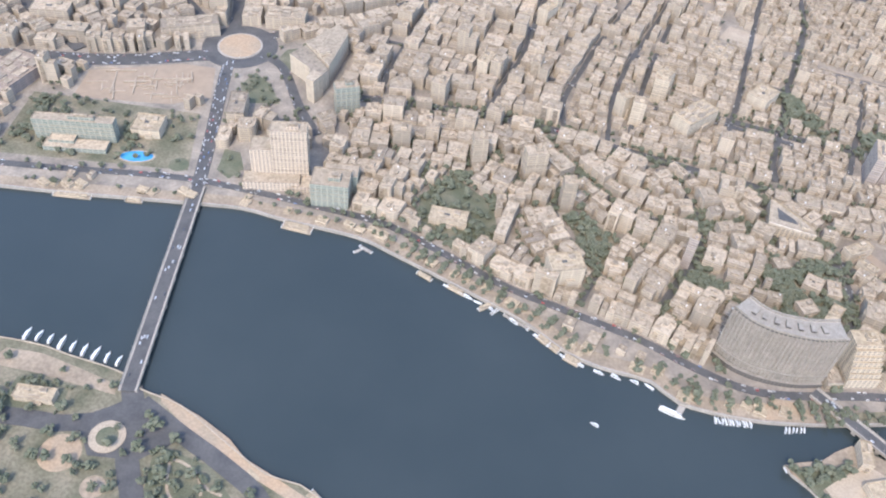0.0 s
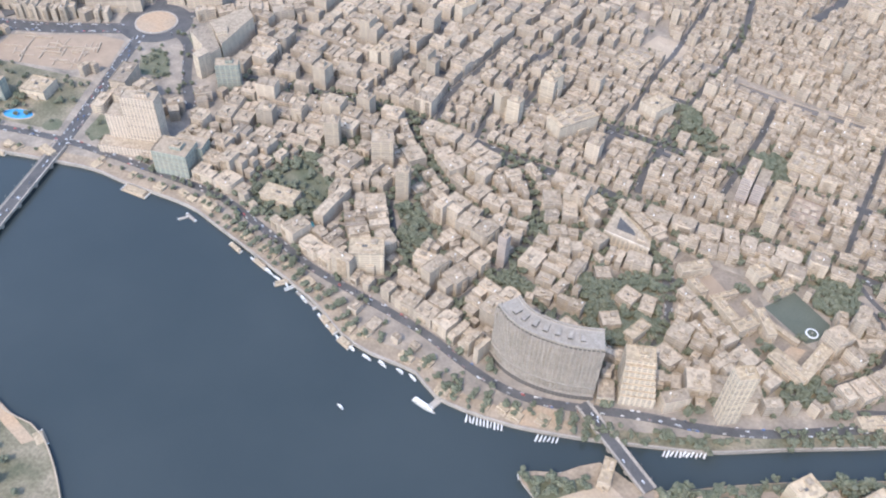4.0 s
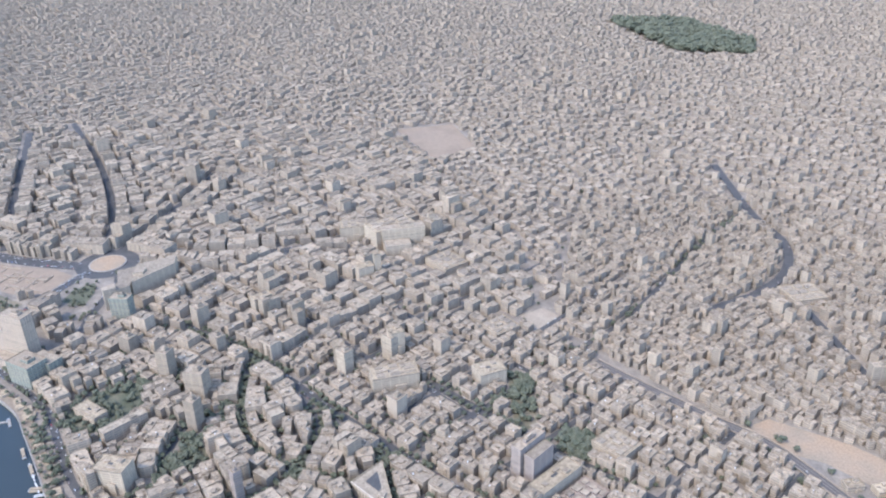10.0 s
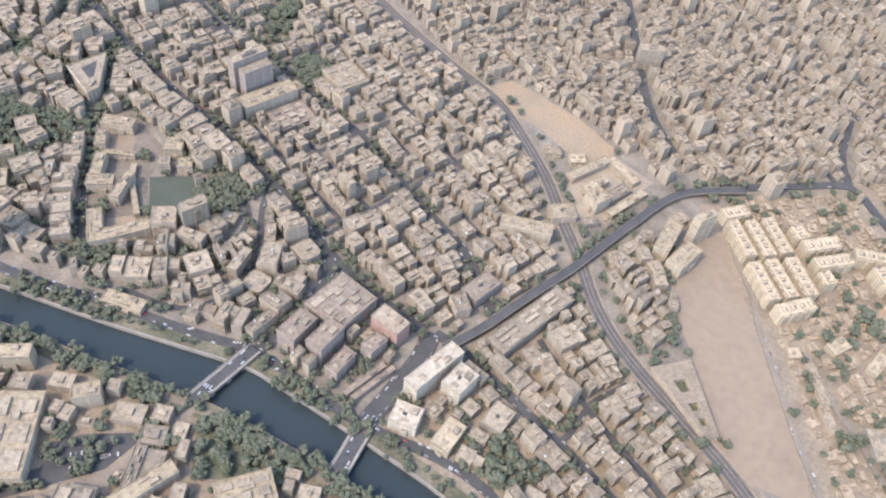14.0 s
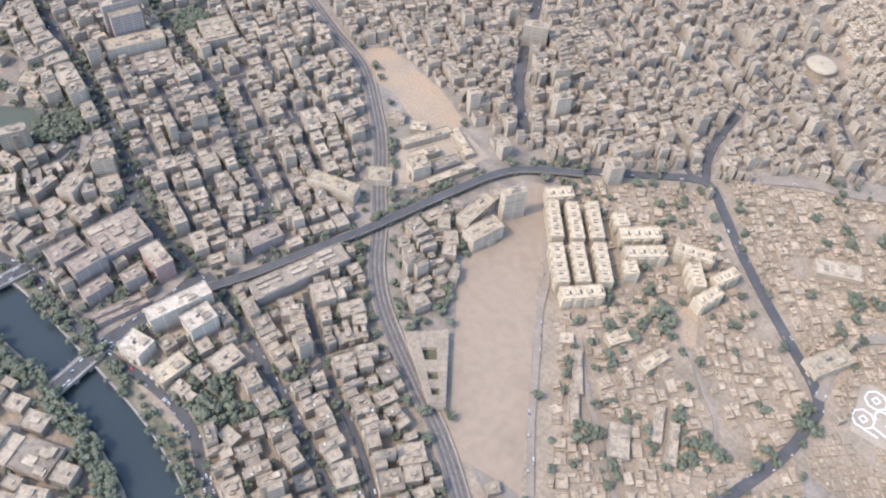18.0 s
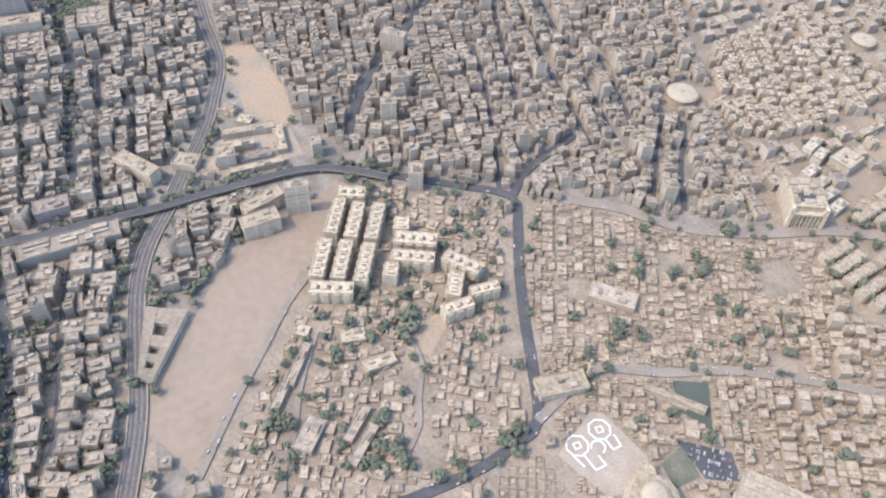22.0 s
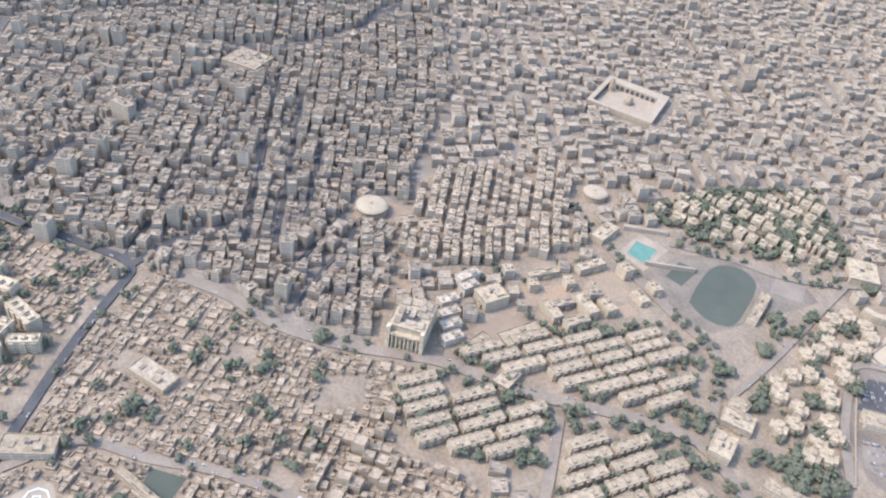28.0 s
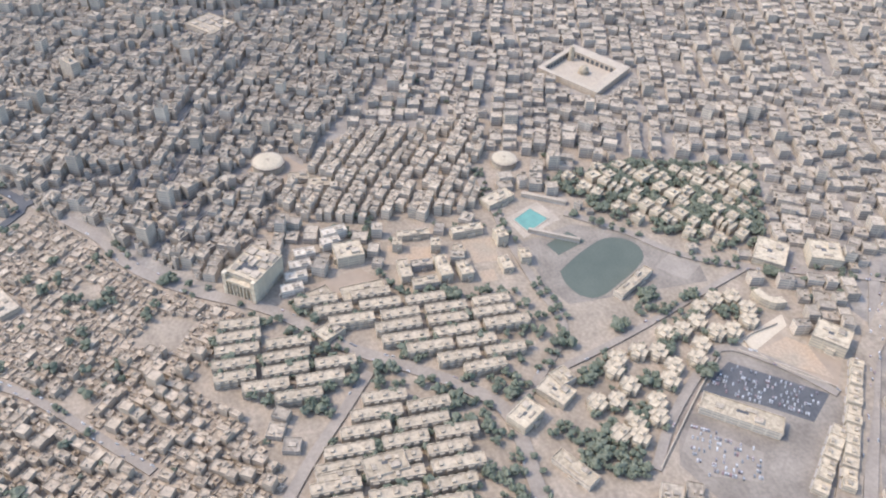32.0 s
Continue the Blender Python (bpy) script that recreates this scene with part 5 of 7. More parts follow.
# low wide buildings: (label, x, y, w, d, h, turn, wall)
LOW = (
    ("reddish museum with a flat dome and courts", -264, 396, 24, 34, 7, -20, M_BROWN), ("pale party hall beside the bridge ramp", -172, 362, 16, 14, 6, 0, M_PALE), ("domed office block by the square", -127, 384, 10, 20, 9, 5, M_WALL_1),
    ("white garden villa with a flat roof", 1, 314, 20, 9, 5, -7, M_PALE), ("curved apartment block beside the gardens", 31, 312, 6, 26, 9, -15, M_WALL_1),
    ("curved-front river hotel with a greenish corner", 60, 280, 17, 11, 15, 15, M_PALE), 
    ("white embassy house in a garden", 193.5, 273, 6, 13, 5, -35, M_PALE), ("sandy garden villa among close trees", 180.5, 276, 9, 8, 5, 20, M_WALL_1), ("sandy garden villa among close trees", 187.5, 292.5, 9, 9, 5.5, -30, M_WALL_1), ("sandy garden villa among close trees", 197, 289.5, 7, 10, 5.5, -10, M_WALL_1), ("sandy garden villa among close trees", 174, 305, 8, 7, 4.5, 15, M_WALL_1), ("long pale hall with a plain flat roof", 259, 381, 10, 30, 8, -18, M_PALE),
    ("school court building with a reddish roof", 275, 381, 16, 20, 3, -18, M_BROWN), ("white-roofed club building in gardens", 278, 420, 20, 17, 7, -19, M_PALE),
    ("large brown hospital block", 371, 304, 20, 22, 9, -5, M_BROWN), ("brown hospital wing with flat roof", 366, 283, 9, 14, 11, 0, M_BROWN), ("brown hospital wing with flat roof", 378, 286, 8, 14, 12, 0, M_BROWN), ("reddish hospital wing with flat roof", 393, 309, 14, 8, 10, -5, M_BRICK),
    ("long hospital finger wing with a ribbed roof", 399.5, 284.5, 2.8, 20, 2.8, -11, M_BROWN), ("long hospital finger wing with a ribbed roof", 403.2, 285.2, 2.6, 21, 2.6, -11, M_BROWN), ("brown hospital finger wing with flat roof", 388.5, 283, 6, 12, 7, 0, M_BROWN), ("brown hospital finger wing with flat roof", 394, 297, 6, 9, 8, -8, M_BROWN), ("white hospital block with flat roof", 423, 280, 11, 9, 7, 15, M_BRIGHT), ("white hospital block with flat roof", 420, 302, 7, 26, 11, -10, M_BRIGHT), ("white hospital block with flat roof", 431, 304, 9, 12, 10, -5, M_BRIGHT),
    ("square station hall with a flat canopy roof", 415.5, 413.5, 9, 12, 4, -45, M_PALE), ("pink school building round a court", 411, 350, 9, 15, 6, -12, M_BROWN), ("long grey warehouse with ribbed roof", 437, 349, 10, 43, 6, -12, M_CONCRETE),
    
    ("pale apartment terrace by the field", 474, 423, 17, 8, 8, 80, M_PALE), ("pale apartment terrace by the field", 463, 430, 20, 7, 7, 95, M_PALE), ("works office in a yard", 425, 430, 9, 9, 8, -20, M_PALE), ("works hall in a yard", 430, 443, 6, 15, 3, -18, M_CONCRETE), ("long works shed beside a yard", 411, 449, 5, 26, 3.5, -20, M_PALE), ("low works shed beside the yard", 390, 448, 9, 6, 3, 35, M_PALE),
    ("large white headquarters with a deep roof", 606.5, 637, 17, 20, 12, 49, M_VILLA), ("school block round a court", 600, 681, 11, 13, 6, 3, M_VILLA), 
    ("long market shed with a pale roof", 625, 664, 10, 10, 3, 20, M_PALE), ("long market shed with a pale roof", 626, 683, 9, 20, 3, 4, M_PALE),
    ("low mall with a long white roof", 731, 814, 9, 32, 3.5, -39, M_PALE), ("sand-coloured hall in a walled yard", 704, 874, 15, 12, 6, 42, M_VILLA), ("domed sports hall beside the sports field", 649, 806, 25, 5, 3, 121, M_PALE),
    ("walled mosque with a sandy roof", 616, 479, 9, 20, 4, -22, M_PALE), ("long row of shops beside a road", 646, 512, 24, 3, 2, 28, M_PALE),
    ("long pale riverside museum block", 188, 196, 5, 12, 5, -8, M_PALE), ("pale terraced palace on the island", 193, 172, 12, 24, 4, 15, M_PALE), ("hipped island apartment block", 224, 186, 12, 11, 6, 40, M_WALL_1),
    ("huge flat-roofed hospital on the island", 313, 184, 26, 34, 6, 38, M_PALE), ("long hospital slab on the island", 367, 200, 6, 28, 6, -15, M_PALE), ("sand-coloured island hospital block", 399, 220, 16, 20, 8, -35, M_PALE), ("white office block on the island", 325, 214, 6, 10, 9, -40, M_PALE),
    ("long cream slab block on the island", 289, 206, 20, 6, 9.4, 40, M_VILLA), ("broad cream slab block on the island", 265, 206, 12, 9, 10, 40, M_VILLA), ("long cream slab block on the island", 279, 194, 20, 6, 8.8, 40, M_VILLA), ("palace in a formal garden", -163, 184, 17, 6, 3.5, -2, M_PALE),
    ("sandy campus hall above a court", 218, 321, 16, 6, 5.5, 27, M_PALE), ("reddish-roofed campus wing round a court", 233.6, 296, 5, 14, 6, 38, M_PALE), ("campus wing with a flat sandy roof", 242.5, 289.5, 12, 6, 6, 40, M_PALE), ("long campus wing round a reddish court", 262, 270.2, 19, 6, 6, -39, M_PALE), ("long campus wing beside a playing field", 273.2, 275, 23, 6, 6.5, 59, M_PALE), ("white villa beside a playing field", 262, 322, 7, 6, 5, 40, M_PALE), ("wide flat-roofed market hall far off", 341, 634, 26, 22, 4, 40, M_PALE), ("pale sandy hall beside a road", 702, 746.4, 13.5, 9.5, 3.5, 36, M_VILLA), ("sandy school round a dark court", 711, 730, 13, 9, 5, 124, M_VILLA), ("pale school hall beside trees", 696, 751.5, 8, 8, 4, 20, M_PALE), ("long pale workshop with sheds", 738, 740, 18, 6, 3, 30, M_PALE),
    ("flat-roofed school beside the blocks", 720, 672, 9, 16, 4.5, 4, M_PALE), ("flat-roofed clinic beside the blocks", 722, 654, 8, 14, 4, 2, M_PALE), ("sandy public hall behind villas", 647, 880, 15, 18, 4.5, 50, M_VILLA), ("white public hall behind villas", 655, 904, 15, 14, 7, 65, M_VILLA), ("white corner shops by a junction", 647, 664, 8, 11, 3, 30, M_VILLA),
    
    ("stately corniced apartment block on the square", -177, 462, 36, 12, 9, 20, M_WALL_1), ("stately corniced apartment block on the square", -119, 484, 26, 14, 9, 2, M_WALL_1), ("stately corniced apartment block on the square", -246, 443, 20, 10, 9, 0, M_WALL_1), ("stately corniced apartment block behind the square", -266, 462, 24, 12, 10, 4, M_WALL_1), ("stately corniced apartment block on the square", -208, 452, 11, 10, 10, 15, M_WALL_1),
    ("works wing round a paved court", 425, 459, 20, 5, 3, -20, M_VILLA), ("works wing round a paved court", 437, 440, 4, 26, 3, -15, M_VILLA), ("works wing round a paved court", 419, 440, 5, 14, 4, -20, M_VILLA), ("small works shed beside the railway", 403, 451, 8, 6, 3, 40, M_VILLA), ("small railway office beside the platform", 429, 418, 4, 7, 3, -40, M_CONCRETE),
    ("white slab of railway flats", 408, 392, 7, 24, 7.5, -67, M_PALE), ("low hall with a sandy roof", 440, 284, 8, 13, 5, 2, M_VILLA), ("grey-roofed depot beside a street", 451, 302, 9, 11, 5, 0, M_CONCRETE),
    ("pale-roofed shed among low houses", 549, 425, 10, 6, 2.4, 65, M_VILLA), ("pale-roofed shed among low houses", 566, 427, 13, 5, 2.2, 80, M_VILLA), ("long low workshop among trees", 584, 405, 4, 16, 2, 30, M_MUD), ("long low workshop among trees", 593, 402, 4, 18, 2, 30, M_MUD), ("long low workshop among trees", 548, 400, 4, 20, 2.2, 40, M_MUD), ("long low workshop among trees", 556, 388, 4, 18, 2, 40, M_MUD), ("tin-roofed depot among low houses", 578, 388, 8, 14, 2.6, 35, M_CONCRETE),
    ("low sandy hall round a court", 531, 667, 11, 6, 2.6, 80, M_PALE), ("low sandy hall round a court", 539, 677, 12, 7, 3.2, 75, M_PALE),
    ("white block in a short row", 594.5, 661, 5, 10, 4, 3, M_BRIGHT), ("white block in a short row", 602.5, 657.7, 5, 10, 4, 3, M_BRIGHT), ("white block in a short row", 609.8, 654.8, 5, 10, 4, 3, M_BRIGHT), ("white block in a short row", 617.2, 652, 5, 10, 3.6, 3, M_BRIGHT), ("white school block by a yard", 583, 677, 5, 12, 5, 10, M_BRIGHT), ("white school block by a yard", 590, 674, 5, 9, 5, 10, M_BRIGHT),
    ("walled sandy school on a rise", 595, 527, 9, 20, 2.6, -57, M_MUD), ("low riverside restaurant terrace", 300, 252, 18, 6, 2.5, 18, M_PALE),
    ("long school wing behind an orange court", 591.7, 714.5, 16, 4, 3.2, 85, M_VILLA), ("school wing with a flat sandy roof", 598.5, 705, 4.6, 5, 5, 76, M_VILLA), ("school wing with a flat sandy roof", 602.9, 723, 4.6, 6, 5, 77, M_VILLA),
    ("school wing round a small court", 618, 704, 5.3, 12, 5, 90, M_VILLA), ("school wing round a small court", 620, 722, 5.7, 14, 5, 92, M_VILLA), ("low grey-roofed school hall", 614.5, 713, 10, 4, 3.6, 88, M_CONCRETE), ("pale school front with bands of windows", 628, 711.5, 12, 5, 4.6, 90, M_PALE),
    ("long school wing above a sandy court", 595, 741, 16, 5, 3.8, 92, M_VILLA), ("tall school wing beside a sandy court", 604.5, 755.5, 5.4, 7, 6, 95, M_VILLA), ("small school wing beside a sandy court", 609, 733, 4.6, 6, 3.8, 93, M_PALE), ("pale school wing with a flat roof", 624, 731.5, 6, 9, 5, 92, M_VILLA), ("low school hall beside a brick court", 623, 752, 5, 9, 3.2, 91, M_VILLA), ("low hall beside a swimming pool", 573.5, 764, 17, 8, 3.5, 113, M_VILLA), ("small pale house beside a lane", 620.3, 762.5, 5, 7, 4.5, 85, M_VILLA),
    ("grand pale palace block on a square", 35.5, 584, 36, 20, 16, 62, M_PALE), ("pale side wing of a palace block", 5, 577, 22, 16, 12.5, 36, M_PALE), ("pale clock tower on a square", 60.5, 607, 5, 5, 20, 45, M_PALE), ("wide pale club with roof courts", 97, 566, 22, 26, 5.5, 65, M_PALE), ("white apartment house on a street", 54, 519, 12, 8, 13, 55, M_PALE), ("slim white tower block", 60, 527, 5, 6, 21, 45, M_PALE), ("long white arcade of shops", 28.7, 507, 16, 6, 5, 26, M_PALE), ("white slab block on a street", 14.8, 450, 13.8, 7, 13.5, 67, M_PALE),
    ("pale downtown tower block", 126, 446, 9, 8, 19, 51, M_PALE), ("pale downtown tower block", 99.5, 422, 7, 8, 16, 36, M_PALE), ("wide pale club with roof courts", 172, 501, 20, 18, 5, 65, M_PALE), ("long pale block with a ribbed front", 142.5, 417, 28, 13, 12, 43, M_PALE), ("white downtown block with a plain side", 190, 448, 17, 13, 10, 51, M_PALE),
    ("white club house at the head of a playing field", 250, 326.5, 9, 8, 6.5, 38, M_PALE), ("low arcade across a school court", 233, 308, 15, 2.6, 3, 33, M_PALE), ("campus wing with a flat sandy roof", 220, 309, 5, 10, 5, 40, M_PALE), ("long campus wing beside a playing field", 252, 293.5, 4.6, 16, 6, 22, M_PALE),
)
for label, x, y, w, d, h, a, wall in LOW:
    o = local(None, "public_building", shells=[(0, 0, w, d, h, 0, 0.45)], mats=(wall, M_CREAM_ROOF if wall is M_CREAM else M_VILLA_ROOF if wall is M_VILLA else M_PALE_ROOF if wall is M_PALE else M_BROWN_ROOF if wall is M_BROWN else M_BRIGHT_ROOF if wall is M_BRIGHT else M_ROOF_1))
    o.location, o.rotation_euler = (x, y, 0), (0, 0, R(a))
    tagged(o, label, "building")
    mats = (wall, M_ROOF_1)
    local(o, "roof_room", shells=[(w * 0.2, d * 0.2, min(3.0, w * 0.3), min(3.5, d * 0.3), 1.1, h, 0.15)], mats=mats)
    local(o, "roof_plant", boxes=[(-w * 0.22, d * 0.1, w * 0.18, d * 0.14, 0.6, h, 1)], mats=mats)
    local(o, "roof_plant", boxes=[(w * 0.05, -d * 0.28, w * 0.3, d * 0.1, 0.45, h, 1)], mats=mats)
    if w * d > 300:
        for i in range(3):
            for k in range(3):
                rw, rd = w * rng.uniform(0.14, 0.27), d * rng.uniform(0.14, 0.27)
                local(o, "roof_block", shells=[((i - 1) * w * 0.31, (k - 1) * d * 0.31, rw, rd, rng.uniform(0.3, 1.0), h, 0.12)], mats=mats)
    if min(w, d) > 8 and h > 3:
        # no court is sunk here: a dark plate paints its shade on the roof
        local(o, "light_well_shade", boxes=[(-w * 0.05, 0, w * 0.16, d * 0.15, 0.06, h + 0.01, 1)], mats=(M_ASPHALT, M_ASPHALT), text="dark roof plate painted as a shaded court")
    for s in (-1, 1):
        local(o, "cornice", boxes=[(0, s * (d / 2 + 0.12), w + 0.5, 0.25, 0.4, h - 0.1, 1)], mats=mats)
    local(o, "entrance_bay", boxes=[(w * 0.1, -d / 2 - 0.5, w * 0.24, 1.0, h * 0.5, 0, 0)], mats=mats)
    if "headquarters" in label:
        for s in (-1, 1):
            local(o, "pylon", boxes=[(s * w * 0.45, -d / 2 - 1.2, 1.8, 2.2, h + 0.8, 0, 1)], mats=(wall, M_CREAM_ROOF), text="cream stone pylon")
        for k in range(7):
            local(o, "column", boxes=[((k - 3) * w * 0.11, -d / 2 - 1.6, 0.6, 0.6, h * 0.7, 0, 1)], mats=(wall, M_CREAM_ROOF), text="cream stone column")
        local(o, "portico_roof", boxes=[(0, -d / 2 - 1.2, w * 0.84, 2.4, 1.2, h * 0.7, 1)], mats=(wall, M_VILLA_ROOF))
        # dark plate laid on the roof, painting the shade inside a court
        local(o, "roof_court_shade", boxes=[(0, -d * 0.18, w * 0.5, d * 0.3, 0.1, h + 0.02, 1)], mats=(M_ASPHALT, M_ASPHALT), text="dark roof plate painted as a shaded court")
    cover(x, y, w + 1.5, d + 1.5, R(a))

# a market street: two rows of small flat-roofed shops
for (ax, ay), (bx, by), count in (((717, 878), (772, 834), 13), ((746, 849), (770, 823), 6)):
    turn = math.atan2(by - ay, bx - ax)
    for i in range(count):
        k = (i + 0.5) / count
        x, y, w, d, h = ax + (bx - ax) * k, ay + (by - ay) * k, math.hypot(bx - ax, by - ay) / count * rng.uniform(0.8, 0.94), rng.uniform(4.6, 6.2), rng.uniform(2.2, 3.6)
        o = local(None, "shop", shells=[(0, 0, w, d, h, 0, 0.35)], mats=(M_VILLA, M_VILLA_ROOF))
        o.location, o.rotation_euler = (x, y, 0), (0, 0, turn)
        tagged(o, "low sandy flat-roofed shop in a market row", "shop", "shops along the market road")
        local(o, "roof_room", shells=[(w * rng.uniform(-0.2, 0.2), d * rng.uniform(-0.2, 0.2), 1.6, 1.5, 0.9, h, 0.12)], mats=(M_VILLA, M_ROOF_1))
        local(o, "awning", boxes=[(0, -d / 2 - 0.4, w * 0.9, 0.8, 0.14, 1.3, 1)], mats=(M_CONCRETE, M_CONCRETE))
        cover(x, y, w, d + 1.5, turn)

# the walled mosque court far off
ob = new("great_mosque")
tagged(ob, "old walled mosque with a wide sandy court", "mosque")
q = [Vector(p) for p in ((448, 833), (423, 869), (461, 893), (487, 858))]
mid = sum(q, Vector((0, 0))) / 4
ring = [tuple(p) for p in q]
slab("court", ring, -0.05, 0.2, M_PLASTER_ROOF, None, ob)
for i, t in enumerate((3.2, 8.0, 6.0, 3.2)):
    a, b = q[i], q[(i + 1) % 4]
    n = (mid - (a + b) / 2).normalized()
    slab("arcade", [tuple(a), tuple(b), tuple(b + n * t), tuple(a + n * t)], 0.1, 4.2 + 0.05 * i, M_PLASTER_ROOF, M_MUD, ob)
    for k in range(12):
        c = a.lerp(b, (k + 0.5) / 12) + n * (t + 0.03)
        # dark box on the solid arcade face paints the shade within an arch
        m = Boxes()
        m.box(c.x, c.y, (b - a).length / 12 * 0.6, 0.25, 2.8, math.atan2(b.y - a.y, b.x - a.x), 0.2, 1)
        m.mesh("arch_shade", [M_ASPHALT, M_ASPHALT], ob)


def dome_mesh(r, mat, squash=1.0):
    bm = bmesh.new()
    bmesh.ops.create_uvsphere(bm, u_segments=20, v_segments=12, radius=r)
    bmesh.ops.delete(bm, geom=[v for v in bm.verts if v.co.z < -0.01], context="VERTS")
    for v in bm.verts:
        v.co.z *= squash
    me = bpy.data.meshes.new("dome")
    bm.to_mesh(me)
    bm.free()
    for p in me.polygons:
        p.use_smooth = True
    me.materials.append(mat)
    return me


def add_dome(parent, x, y, z, r, mat=None, squash=1.0, name="dome"):
    o = new(name, dome_mesh(r, mat or M_PALE_ROOF, squash))
    o.parent, o.location = parent, (x, y, z)
    return o


def drum(name, x, y, r, z0, z1, mat, parent, top=None):
    """A round shaft, tapering where a top radius is given."""
    bm = bmesh.new()
    bmesh.ops.create_cone(bm, cap_ends=True, segments=24, radius1=r, radius2=r if top is None else top, depth=z1 - z0, matrix=Matrix.Translation((x, y, (z0 + z1) / 2)))
    me = bpy.data.meshes.new(name)
    bm.to_mesh(me)
    bm.free()
    me.materials.append(mat)
    o = new(name, me)
    o.parent = parent
    return o


drum("fountain", 455, 863, 3.4, 0.1, 3.0, M_PALE_ROOF, ob)
add_dome(ob, 455, 863, 3.0, 3.0)
drum("minaret", 436, 862, 2.2, 0.1, 10, M_PALE_ROOF, ob, 1.4)
paint([(446, 833), (422, 872), (462, 897), (490, 858)], -2)


M_PLASTER = surface("sandy_plaster", [(0.301, 0.237, 0.157), (0.353, 0.281, 0.190)], 0.2, 1.0, grain=0.15)


def round_hall(x, y, r, h, label):
    o = new("round_hall")
    o.location = (x, y, 0)
    tagged(o, label, "hall")
    drum("wall", 0, 0, r, -0.05, h, M_PLASTER, o)
    drum("rim", 0, 0, r + 0.4, h - 0.5, h + 0.4, M_TAN, o)
    add_dome(o, 0, 0, h + 0.3, r * 0.96, M_PLASTER, 0.13, "roof")
    drum("lantern", 0, 0, r * 0.1, h + 0.3, h + r * 0.18, M_TAN, o)
    paint(disc(x, y, r + 3), -2)


round_hall(516, 653, 8.5, 4, "round sand-coloured hall with a shallow domed roof")
round_hall(541, 779, 7, 3.4, "round sand-coloured hall in a dusty yard")

# white ring on the playing field, a fountain
o = new("ring_fountain")
tagged(o, "white ring-shaped fountain on a playing field", "fountain")
for r, h, m, n in ((3.0, 0.5, M_WHITE, "rim"), (2.3, 0.56, M_TURF, "basin"), (0.4, 0.9, M_CONCRETE, "centre")):
    drum(n, 275, 297, r, 0.02, h, m, o)

# minaret and white line beds on the plaza
o = new("minaret")
o.location = (618.5, 491, 0)
tagged(o, "slim pale stone minaret beside a walled mosque", "minaret")
drum("shaft", 0, 0, 1.1, -0.05, 9, M_PALE_ROOF, o, 0.8)
drum("balcony", 0, 0, 1.3, 9, 9.5, M_PALE_ROOF, o)
drum("lantern", 0, 0, 0.6, 9.5, 12, M_PALE_ROOF, o)
add_dome(o, 0, 0, 12, 0.7, None, 1.3)
o = new("rotunda")
o.location = (671, 474, 0)
tagged(o, "round sandy-stone rotunda with stepped flat roofs on a terrace", "mosque")
drum("terrace", 0, 0, 10.5, -0.05, 1.2, M_PLASTER, o)
drum("wall", 0, 0, 8.2, 1.2, 5.5, M_PLASTER, o)
drum("roof_rim", 0, 0, 8.6, 5.2, 5.9, M_PALE_ROOF, o)
drum("upper_drum", 0, 0, 5.2, 5.9, 7.2, M_PLASTER, o)
add_dome(o, 0, 0, 7.2, 4.8, M_PLASTER, 0.35)
drum("annex", -9, 4.5, 3.6, -0.05, 4.2, M_PLASTER, o)
drum("annex_roof", -9, 4.5, 3.9, 4.2, 4.6, M_PALE_ROOF, o)
paint(disc(671, 474, 14), -2)
o = new("market_hall")
tagged(o, "vast flat pale concrete roof over a market hall", "hall")
MARKET = [(682, 511), (706, 523), (717, 499), (691, 485)]
slab("wall", MARKET, -0.05, 3.0, M_CONCRETE, M_PALE, o)
for k in range(7):
    f = (k + 0.5) / 7
    a, b = Vector(MARKET[0]).lerp(Vector(MARKET[3]), f), Vector(MARKET[1]).lerp(Vector(MARKET[2]), f)
    strip("roof_panel", [tuple(a), tuple(b)], 3.4, 3.0, 3.2, M_PALE_ROOF, o)
paint(MARKET, -2)
o = new("plaza_flower_bed")
tagged(o, "white kerbs of geometric flower beds on the plaza", "flower bed")
for cx, cy in ((638.3, 479.0), (638.5, 467.5)):
    for rr in (4.4, 1.7):
        ringp = disc(cx, cy, rr, 8 if rr > 2 else 4, 1, 1, 0.5)
        strip("kerb", ringp + ringp[:1], 0.6, 0.05, 0.3 + rr * 0.01, M_WHITE, o)
strip("kerb", disc(643.5, 473.5, 2.7, 16)[:12], 0.6, 0.05, 0.36, M_WHITE, o)
for a, b in (((642.5, 478), (647.5, 477.5)), ((647.5, 477.5), (648, 481)), ((648, 481), (643, 482)), ((642.5, 467), (650, 466.5)), ((650, 466.5), (650.5, 471)), ((650.5, 471), (646, 471.2)), ((641, 463.5), (646.5, 464))):
    strip("kerb", [a, b], 0.6, 0.05, 0.33, M_WHITE, o)


# pools
def pool(ring, label, tint):
    m, nt, b = material("pool_water", 0.08)
    nt.links.new(ramp(nt, noise_tex(nt, 0.3), [(0.3, tint), (0.7, tuple(min(1, c * 1.25) for c in tint))]), b.inputs["Base Color"])
    o = new("swimming_pool")
    tagged(o, label, "swimming pool")
    slab("water", ring, 0.0, 0.2, m, None, o)
    c = sum((Vector(p) for p in ring), Vector((0, 0))) / len(ring)
    n = len(ring)
    big = [tuple(c + (Vector(p) - c) * 1.12) for p in ring]
    for i in range(n):
        slab("coping", [ring[i], ring[(i + 1) % n], big[(i + 1) % n], big[i]], 0.0, 0.34, M_PAVING, None, o)


